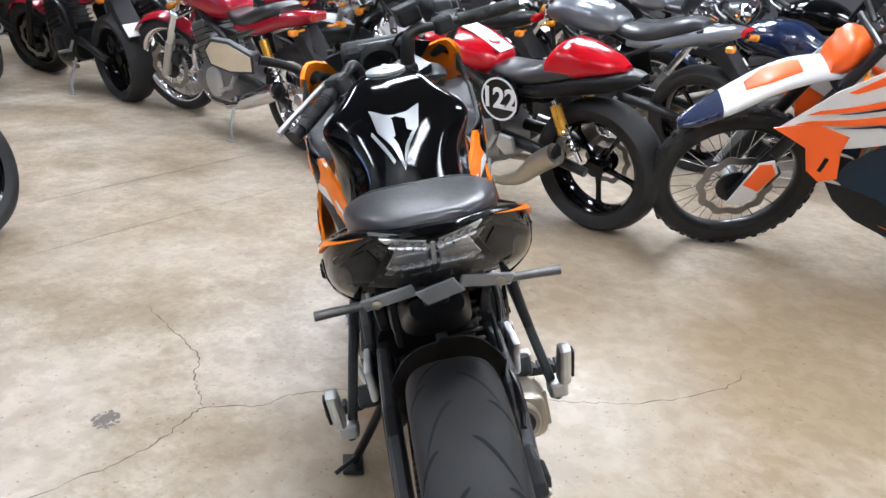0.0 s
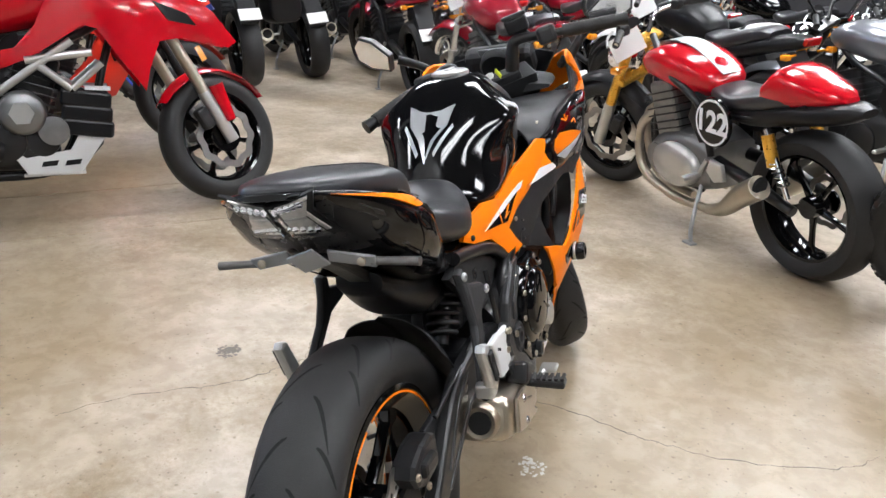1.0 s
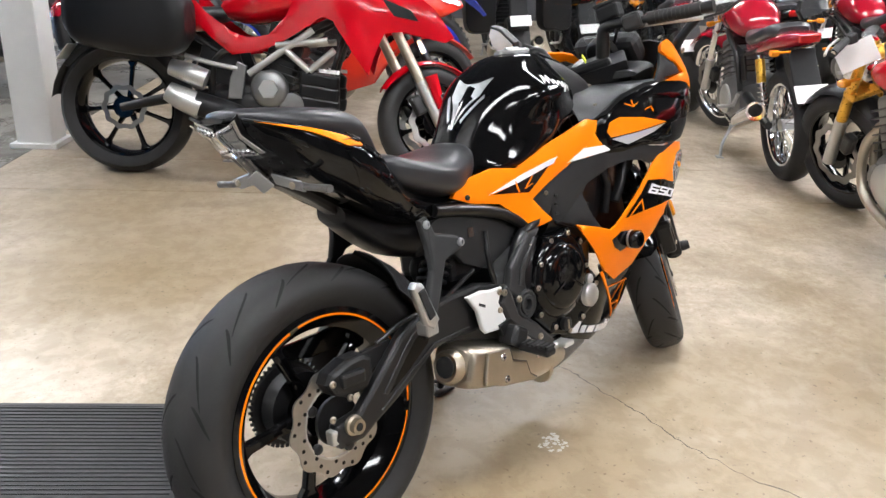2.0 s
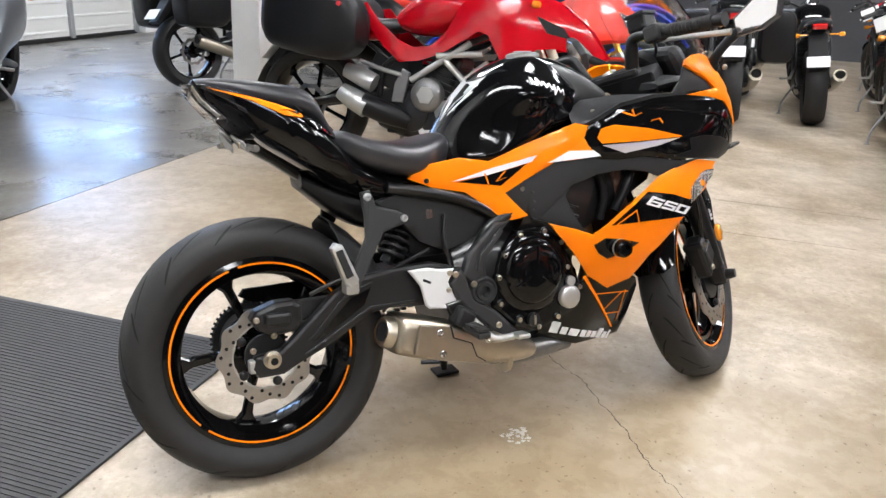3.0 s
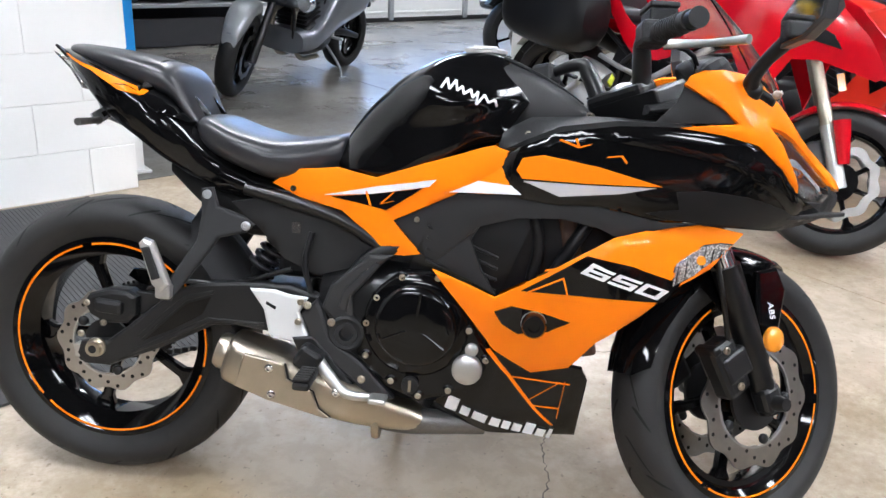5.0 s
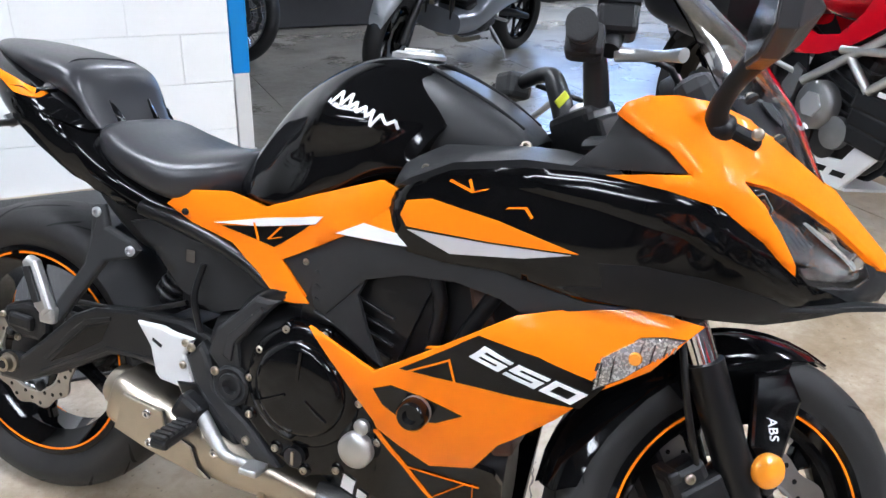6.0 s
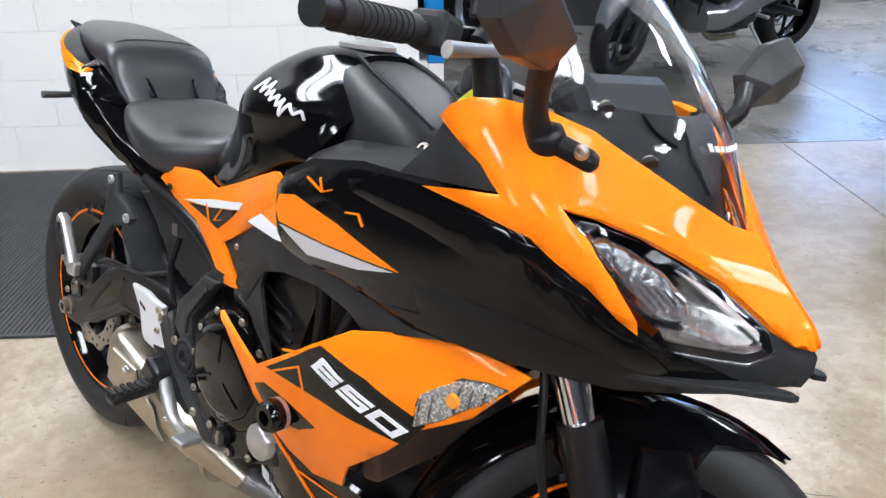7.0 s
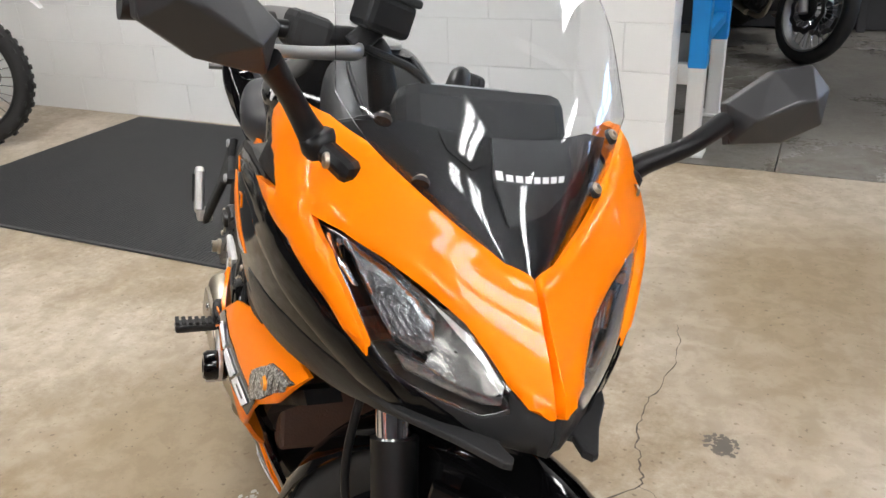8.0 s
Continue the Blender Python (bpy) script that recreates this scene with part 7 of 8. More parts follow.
    part("seat", body([(0.02, seat_z + tail_up - 0.05, seat_z + tail_up + 0.0, 0.08, 3, 0.5), (0.10, seat_z + tail_up - 0.07, seat_z + tail_up + 0.015, 0.115, 3, 0.5), (0.24, seat_z - 0.06, seat_z + tail_up * 0.7, 0.125, 3, 0.5), (0.38, seat_z - 0.08, seat_z, 0.13, 3, 0.5), (0.50, seat_z - 0.07, seat_z + 0.005, 0.10, 3, 0.5), (0.55, seat_z - 0.05, seat_z + 0.0, 0.07, 2.6, 0.5)], 24, 4), seat_mat, bike, "", 50)
    part("tail", body([(-0.20, seat_z + tail_up - 0.05, seat_z + tail_up - 0.02, 0.04, 2.6, 0.5), (-0.12, seat_z + tail_up - 0.09, seat_z + tail_up - 0.01, 0.085, 2.8, 0.5), (0.05, seat_z + tail_up - 0.13, seat_z + tail_up - 0.03, 0.115, 2.8, 0.5), (0.28, seat_z - 0.13, seat_z - 0.03, 0.12, 2.8, 0.5), (0.45, seat_z - 0.12, seat_z - 0.05, 0.11, 2.6, 0.5)], 24, 4), fender_mat, bike, "", 50)
    if plate_lamp:
        part("tail_lamp", box(0.03, 0.11, 0.045, (-0.20, 0, seat_z + tail_up - 0.035), (0, -20, 0), 0.01), RED_LENS, bike, "red tail lamp")
        part("rear_mudguard", plate([(-0.10, seat_z + tail_up - 0.10), (-0.28, seat_z - 0.28), (-0.30, seat_z - 0.30), (-0.27, seat_z - 0.32), (-0.02, seat_z + tail_up - 0.14)], -0.07, 0.07, 0.006), BLACK_MATT, bike)
        part("number_plate", moved(box(0.004, 0.17, 0.10, bevel=0.002), pose(-0.292, 0, seat_z - 0.24, 0, 40, 0)), PAPER, bike, "white dealer plate")
        for s in (-1, 1):
            part("indicator", join(tube([(-0.17, s * 0.08, seat_z + tail_up - 0.10), (-0.18, s * 0.15, seat_z + tail_up - 0.10)], 0.007, 8, 1), box(0.05, 0.045, 0.035, (-0.185, s * 0.165, seat_z + tail_up - 0.10), bevel=0.012)), AMBER, bike, "amber indicator")
    # front end
    top = foot + axis * (bars_z - rf - 0.12)
    for s in (-1, 1):
        leg = part("fork_leg", st(tube([foot + axis * -0.02 + Vector((0.03, s * 0.10, 0)), foot + axis * 0.30 + Vector((0.02, s * 0.10, 0)), top + Vector((0.0, s * 0.10, 0))], [0.027, 0.026, 0.022], 12, 3)), fork_mat, bike)
        part("fork_slider", st(tube([foot + axis * -0.03 + Vector((0.03, s * 0.10, 0)), foot + axis * 0.22 + Vector((0.022, s * 0.10, 0))], 0.030, 12, 1)), SILVER if fork_mat is not FRAME_BLACK else fork_mat, leg)
        part("front_caliper", st(box(0.06, 0.05, 0.10, (L - 0.11, s * 0.085, rf + 0.08), (0, -30, 0), 0.012)), DARK_METAL, bike)
        a, b, c, d = top + Vector((0.0, s * 0.04, 0.02)), top + Vector((0.02, s * 0.14, 0.09)), top + Vector((-0.06, s * (bars_w - 0.13), 0.115)), top + Vector((-0.13, s * bars_w, 0.10))
        bar = part("handlebar", st(tube([a, b, c, d], 0.011, 10)), FRAME_BLACK if fork_mat is FRAME_BLACK else CHROME, bike)
        part("grip", st(tube([c, (c + d) / 2, d], 0.017, 12, 2)), RUBBER, bar)
        part("lever", st(tube([c + Vector((0.05, 0, 0)), (c + d) / 2 + Vector((0.065, 0, -0.005)), d + Vector((0.05, 0, -0.012))], 0.006, 8)), SILVER, bar)
        part("switch_box", st(box(0.05, 0.05, 0.045, c + Vector((0.005, -s * 0.02, 0.0)), bevel=0.01)), BLACK_MATT, bar)
        if mirror_on:
            stalk = part("mirror_stalk", st(tube([c + Vector((0.0, 0, 0.01)), c + Vector((0.03, s * 0.03, 0.09)), c + Vector((0.03, s * 0.10, 0.155))], 0.006, 8)), FRAME_BLACK, bike)
            part("mirror", st(moved(plate([(-0.075, -0.035), (-0.06, 0.035), (0.06, 0.042), (0.08, 0.0), (0.06, -0.042)], -0.012, 0.012, 0.008), Matrix.Translation(c + Vector((0.03, s * 0.13, 0.175))) @ pose(0, 0, 0, 0, 0, 90))), BLACK_MATT, stalk)
            part("mirror_glass", st(moved(plate([(-0.068, -0.029), (-0.054, 0.029), (0.055, 0.036), (0.072, 0.0), (0.055, -0.036)], 0.0125, 0.0145, 0), Matrix.Translation(c + Vector((0.03, s * 0.13, 0.175))) @ pose(0, 0, 0, 0, 0, 90))), MIRROR, stalk)
        part("front_indicator", st(join(tube([top + Vector((0.03, s * 0.10, -0.10)), top + Vector((0.04, s * 0.16, -0.10))], 0.007, 8, 1), box(0.05, 0.045, 0.035, top + Vector((0.04, s * 0.175, -0.10)), bevel=0.012))), AMBER, bike, "amber indicator")
    part("yoke", st(moved(box(0.07, 0.25, 0.03, bevel=0.01), Matrix.Translation(top) @ pose(0, 0, 0, 0, -rake, 0))), fork_mat, bike)
    part("lower_yoke", st(moved(box(0.07, 0.25, 0.035, bevel=0.01), Matrix.Translation(top - axis * 0.20) @ pose(0, 0, 0, 0, -rake, 0))), fork_mat, bike)
    if lamp == "round":
        hl = part("headlamp", st(moved(lathe([(0.03, 0.11), (0.07, 0.09), (0.09, 0.03), (0.092, -0.02), (0.085, -0.03)], seg=32), Matrix.Translation(top + Vector((0.13, 0, -0.08))) @ pose(0, 0, 0, 0, 0, 90))), CHROME, bike, "round chrome headlamp")
        part("lamp_glass", st(moved(lathe([(0.084, -0.030), (0.07, -0.042), (0.03, -0.050)], seg=32), Matrix.Translation(top + Vector((0.13, 0, -0.08))) @ pose(0, 0, 0, 0, 0, 90))), REFLECTOR, hl)
        part("clock", st(moved(lathe([(0.04, 0.03), (0.045, 0.0), (0.042, -0.01)], seg=24), Matrix.Translation(top + Vector((0.05, 0.0, 0.06))) @ pose(0, 0, 0, 60, 0, 0))), CHROME, bike)
    if front_fender != "none":
        hi = 0.055 if front_fender == "short" else 0.20

        def guard(a, b):
            ang = radians(a * 1000)
            q = rf + 0.028 + (hi if front_fender == "high" else 0) - 0.03 * (abs(b) / 0.07) ** 2
            return L + q * math.cos(ang), b, rf + q * math.sin(ang)

        part("front_fender", st(panel([(0.035, -0.03), (0.05, -0.065), (0.13, -0.068), (0.15, -0.05), (0.15, 0.05), (0.13, 0.068), (0.05, 0.065), (0.035, 0.03)], guard, 0, 0.004, 0.01, 1)), fender_mat, bike, "", 50)
    if screen_on:
        part("windscreen", st(panel([(0, -0.9), (0, 0.9), (0.6, 1), (1, 0.6), (1, -0.6), (0.6, -1)], lambda a, b: (top.x + 0.20 - 0.20 * a - 0.08 * b * b, b * 0.19, top.z + 0.02 + 0.34 * a), 0, 0.003, 0.15, 1, 0)), SMOKE, bike, "clear touring windscreen")
    if panniers:
        for s in (-1, 1):
            case = part("pannier", body([(-0.22, seat_z - 0.30, seat_z + 0.02, 0.11, 4, 0.5), (-0.18, seat_z - 0.34, seat_z + 0.05, 0.125, 4.5, 0.5), (0.10, seat_z - 0.36, seat_z + 0.05, 0.13, 4.5, 0.5), (0.20, seat_z - 0.30, seat_z + 0.0, 0.11, 4, 0.5)], 24, 3), BLACK_SATIN, bike, "black hard pannier", 45)
            case.location = (0, s * 0.31, 0)
            lid = part("pannier_lid", box(0.34, 0.20, 0.02, (-0.02, s * 0.0, seat_z + 0.055), bevel=0.008), GREY_PAINT, case)
    if tag:
        part("price_tag", st(moved(box(0.16, 0.002, 0.11, bevel=0), Matrix.Translation(top + Vector((-0.03, 0.16, 0.03))) @ pose(0, 0, 0, 20, 15, 60))), PAPER, bike, "white paper price tag")
    stand = part("side_stand", join(tube([(0.52, 0.12, 0.27), (0.46, 0.22, 0.12), (0.44, 0.24 + 0.25 * math.tan(radians(lean)) * 0, 0.30 * math.sin(radians(lean)) * 0.9)], 0.010, 8), box(0.06, 0.04, 0.01, (0.44, 0.245, 0.30 * math.sin(radians(lean)) * 0.9), (lean, 0, 0), 0.003)), GREY_ALLOY, bike)
    return bike, st, top


U_DEG = math.degrees(math.atan2(UY, UX))

# red adventure tourer with black panniers, its right side towards the open floor
adv, adv_st, adv_top = motorcycle((1.03, 2.90), -46.5, 8, "red adventure motorcycle with black panniers parked beside the column", "parked motorcycles", L=1.56, rr=0.335, rf=0.295, wr=0.18, rake=26, steer=27, paint=RED, tank_z=1.0, seat_z=0.84, tail_up=0.05,
                                  engine_mat=DARK_METAL, fork_mat=STEEL, lamp="none", bars_z=1.22, bars_w=0.42, exhaust="none", pipe_mat=BLACK_SATIN, wheels="seven", front_fender="short", screen_on=True, plate_lamp=True, spread=1.1)
for s in (-1, 1):
    part("body_panel", panel([(0.30, 0.90), (0.375, 0.795), (0.48, 0.685), (0.575, 0.612), (0.69, 0.628), (0.81, 0.672), (0.93, 0.745), (1.02, 0.80), (1.07, 0.785), (1.155, 0.655), (1.245, 0.53), (1.268, 0.62), (1.318, 0.735), (1.41, 0.748), (1.62, 0.705), (1.66, 0.73), (1.56, 0.86), (1.40, 0.98), (1.20, 1.04), (1.0, 1.03), (0.90, 0.93), (0.84, 0.80), (0.756, 0.712), (0.66, 0.695), (0.577, 0.72), (0.45, 0.81), (0.36, 0.91)],
                              lambda x, z: (x, 0.175 + 0.05 * math.exp(-((x - 1.1) / 0.22) ** 2) - 0.24 * max(0, x - 1.22) - 0.25 * max(0, z - 0.86), z), 0, 0.012, 0.04, s, 0.005), RED, adv, "glossy red side bodywork")
    part("beak_vent", panel([(1.30, 0.90), (1.44, 0.85), (1.48, 0.80), (1.36, 0.82)], lambda x, z: (x, 0.175 + 0.05 * math.exp(-((x - 1.1) / 0.22) ** 2) - 0.24 * max(0, x - 1.22) - 0.25 * max(0, z - 0.86), z), 0.003, 0.004, 0.03, s, 0), BLACK_SATIN, adv)
    case = part("pannier", body([(-0.33, 0.76, 1.0, 0.10, 3.4, 0.5), (-0.26, 0.70, 1.06, 0.13, 3.6, 0.5), (0.02, 0.66, 1.06, 0.14, 3.6, 0.5), (0.16, 0.68, 1.0, 0.12, 3.4, 0.5), (0.22, 0.74, 0.92, 0.09, 3, 0.5)], 28, 4), BLACK_SATIN, adv, "black hard pannier", 45)
    case.location = (0.20, s * 0.32, -0.07)
    part("case_badge", lathe([(0.014, s * 0.135), (0.012, s * 0.142)], (0.14, 0, 0.94), 14), RED_LENS, case)
    for p, q in (((0.655, 0.522), (0.969, 0.74)), ((0.789, 0.663), (1.042, 0.692)), ((0.837, 0.641), (0.952, 0.545)), ((0.952, 0.545), (1.075, 0.649))):
        part("trellis_tube", tube([(p[0], s * 0.172, p[1]), (q[0], s * 0.172, q[1])], 0.017, 10, 1), SILVER, adv, "pale trellis frame tube")
    part("rear_rail", tube([(0.34, s * 0.15, 0.60), (0.48, s * 0.16, 0.565), (0.60, s * 0.165, 0.545)], 0.012, 8), SILVER, adv, "pale footrest rail")
    part("heel_plate", plate([(0.55, 0.40), (0.62, 0.40), (0.645, 0.56), (0.60, 0.58), (0.56, 0.50)], s * 0.15, s * 0.172, 0.005), ENGINE_GREY, adv)
    part("belt_cover", join(*[box(0.20, 0.03, 0.07, (1.0, s * 0.16, 0.50 - 0.06 * k), (0, 8, 0), 0.02) for k in range(3)]), BLACK_SATIN, adv, "black cylinder cover")
    part("cover_label", box(0.10, 0.002, 0.018, (1.05, s * 0.177, 0.545), (0, 4, 0), 0.0), WHITE_DECAL, adv)
part("silencer_can", tube([(0.66, -0.15, 0.30), (0.54, -0.19, 0.335), (0.40, -0.21, 0.375)], [0.045, 0.060, 0.060], 18, 4), BLACK_SATIN, adv, "black silencer with pale ends")
part("silencer_cap", tube([(0.43, -0.21, 0.355), (0.34, -0.215, 0.395), (0.27, -0.22, 0.430)], [0.061, 0.058, 0.046], 18, 3), SILVER, adv, "pale lower outlet")
part("silencer_cap", tube([(0.45, -0.185, 0.485), (0.36, -0.19, 0.52), (0.28, -0.19, 0.545)], [0.052, 0.050, 0.040], 18, 3), SILVER, adv, "pale upper outlet")
part("bash_plate", join(plate([(0.646, 0.372), (0.70, 0.28), (0.748, 0.193), (0.948, 0.184), (1.067, 0.344), (0.996, 0.413), (0.92, 0.29), (0.749, 0.267)], -0.15, -0.13, 0.006), box(0.24, 0.28, 0.012, (0.85, 0.0, 0.19), bevel=0.004)), GUARD_WHITE, adv, "pale alloy bash plate")
for k in range(2):
    part("plate_slot", plate([(0.80 + 0.09 * k, 0.225), (0.86 + 0.09 * k, 0.228), (0.87 + 0.09 * k, 0.250), (0.81 + 0.09 * k, 0.247)], -0.1512, -0.1500, 0.0), GROOVE_SHADE, adv)
part("clutch_cover", lathe([(0.092, -0.15), (0.090, -0.185), (0.074, -0.20), (0.03, -0.203)], (0.755, 0, 0.453), 32), ENGINE_GREY, adv, "round grey clutch cover")
part("clutch_hub", lathe([(0.050, -0.20), (0.048, -0.209), (0.02, -0.210)], (0.755, 0, 0.453), 6), SILVER, adv)
part("sump_cover", lathe([(0.062, -0.15), (0.060, -0.175), (0.03, -0.180)], (0.865, 0, 0.375), 24), ENGINE_GREY, adv)


def rear_guard(a, b):
    ang = radians(a * 1000)
    return 0.362 * math.cos(ang), b, 0.335 + 0.362 * math.sin(ang) - 0.02 * (abs(b) / 0.09) ** 2


part("tyre_hugger", panel([(0.105, -0.09), (0.105, 0.09), (0.172, 0.075), (0.172, -0.075)], rear_guard, 0, 0.004, 0.01, 1), BLACK_MATT, adv, "black mudguard behind the rear tyre")
part("fork_guard", adv_st(tube([(1.56, -0.13, 0.36), (1.50, -0.135, 0.52)], [0.022, 0.034], 12, 1)), RED, adv)
part("fork_reflector", adv_st(box(0.03, 0.004, 0.07, (1.452, -0.128, 0.66), (0, -26, 0), 0.002)), AMBER, adv)
part("pillion_seat", body([(-0.05, 0.93, 0.98, 0.10, 3, 0.5), (0.10, 0.90, 0.985, 0.14, 3, 0.5), (0.28, 0.84, 0.95, 0.14, 3, 0.5), (0.34, 0.82, 0.90, 0.12, 3, 0.5)], 24, 3), VINYL, adv, "", 45)

# red cafe racer with a black roundel
cafe, cafe_st, cafe_top = motorcycle((2.36, -0.86), 43, 9, "red cafe racer with a black number roundel on its side", "parked motorcycles", L=1.38, wr=0.165, rr=0.305, paint=RED, tank_z=0.84, seat_z=0.71, tail_up=0.05, engine_mat=ENGINE_GREY, fork_mat=GOLD, pipe_mat=STEEL, twin_shock=True, bars_z=0.98, bars_w=0.36, exhaust="none", wheels="cast", tag=True, plate_lamp=False, rake=24, fender_mat=BLACK_SATIN)
part("seat_hump", body([(-0.12, 0.745, 0.770, 0.035, 2.4, 0.5), (-0.06, 0.722, 0.800, 0.080, 2.6, 0.5), (0.07, 0.69, 0.843, 0.116, 2.8, 0.5), (0.16, 0.675, 0.85, 0.123, 2.8, 0.5), (0.215, 0.68, 0.80, 0.118, 2.6, 0.5)], 28, 5), RED, cafe, "red single-seat hump", 50)
for s in (-1, 1):
    part("exhaust_pipe", tube([(0.87, s * 0.09, 0.55), (0.955, s * 0.13, 0.44), (0.915, s * 0.15, 0.25), (0.68, s * 0.155, 0.175), (0.42, s * 0.16, 0.19)], 0.021, 12), STEEL, cafe, "straw-coloured steel exhaust pipe")
    part("megaphone", tube([(0.42, s * 0.16, 0.19), (0.31, s * 0.175, 0.235), (0.20, s * 0.19, 0.33), (0.10, s * 0.195, 0.40)], [0.024, 0.034, 0.048, 0.050], 18, 5), STEEL, cafe, "upswept steel megaphone")
    part("megaphone_bore", moved(lathe([(0.040, -0.004), (0.030, 0.004), (0.022, 0.004)], seg=20), Matrix.Translation((0.094, s * 0.195, 0.405)) @ pose(0, 0, 0, 0, -35, 90)), GROOVE_SHADE, cafe)
    part("primary_cover", moved(lathe([(0.100, s * 0.14), (0.098, s * 0.168), (0.085, s * 0.182), (0.04, s * 0.186)], seg=40), Matrix.Translation((0.66, 0, 0.335)) @ Matrix.Diagonal((1.55, 1, 1, 1))), SILVER, cafe, "polished oval engine cover")
    part("sprocket_cover", plate([(0.34, 0.34), (0.36, 0.41), (0.43, 0.42), (0.45, 0.36), (0.40, 0.32)], s * 0.14, s * 0.165, 0.008), SILVER, cafe, "polished sprocket cover")
    rd = part("number_disc", lathe([(0.108, s * 0.155), (0.105, s * 0.168), (0.02, s * 0.169)], (0.42, 0, 0.585), 40), BLACK_GLOSS, cafe, "black oval number roundel")
    part("roundel_ring", lathe([(0.099, s * 0.1692), (0.099, s * 0.1702), (0.090, s * 0.1702), (0.090, s * 0.1692)], (0.42, 0, 0.585), 40, True), WHITE_DECAL, rd)
    letters("122", 0.128, Matrix.Translation((0.42, s * 0.1712, 0.585)) @ Matrix(((-s, 0, 0, 0), (0, 0, s, 0), (0, 1, 0, 0), (0, 0, 0, 1))), WHITE_DECAL, rd, "number", "white racing number", 0, 0.001, 0.004)
part("tank_stripe", panel([(0.50, -0.05), (0.50, 0.05), (1.0, 0.05), (1.0, -0.05)], lambda x, y: (x, y, 0.853 - 0.05 * ((x - 0.80) / 0.2) ** 2 if x > 0.6 else 0.803 + (x - 0.6) * 0.5), 0.006, 0.004, 0.05, 1, 0), GREY_ALLOY, cafe, "silver tank stripe")

# orange and white dirt bike
dirt, dirt_st, dirt_top = motorcycle((1.69, -2.755), 71, 18, "orange and white dirt motorcycle with knobbly tyres", "parked motorcycles", L=1.48, rf=0.345, wf=0.085, rr=0.33, wr=0.11, wheels="wire", rim_mat=FRAME_BLACK, knobbly=True, paint=DIRT_ORANGE, tank_z=0.96, seat_z=0.93, tail_up=0.03, bars_z=1.22, bars_w=0.40, lamp="none", front_fender="none", fork_mat=FRAME_BLACK, discs=(0.06,), mirror_on=False, rake=27, steer=10, plate_lamp=False, frame_mat=DIRT_ORANGE)
part("high_fender", dirt_st(body([(1.10, 0.865, 0.90, 0.06, 3, 0.5), (1.28, 0.845, 0.895, 0.085, 3, 0.5), (1.42, 0.795, 0.855, 0.092, 3, 0.5), (1.57, 0.700, 0.755, 0.088, 3, 0.5), (1.69, 0.630, 0.668, 0.060, 3, 0.5), (1.745, 0.608, 0.625, 0.03, 2.4, 0.5)], 20, 4)), WHITE_PLASTIC, dirt, "white high front mudguard", 50)
part("fender_flash", dirt_st(body([(1.34, 0.878, 0.889, 0.05, 3, 0.5), (1.44, 0.838, 0.852, 0.06, 3, 0.5), (1.52, 0.785, 0.797, 0.03, 3, 0.5)], 12, 3)), DIRT_ORANGE, dirt)
part("fender_tip", dirt_st(body([(1.60, 0.678, 0.738, 0.086, 3, 0.5), (1.69, 0.627, 0.672, 0.062, 3, 0.5), (1.748, 0.605, 0.628, 0.032, 2.4, 0.5)], 16, 3)), NAVY, dirt, "dark blue mudguard tip")
part("lamp_mask", dirt_st(body([(1.13, 0.95, 1.02, 0.07, 3, 0.5), (1.19, 0.88, 1.03, 0.09, 3, 0.5), (1.25, 0.86, 0.96, 0.07, 3, 0.5)], 20, 3)), DIRT_ORANGE, dirt, "orange front plate")
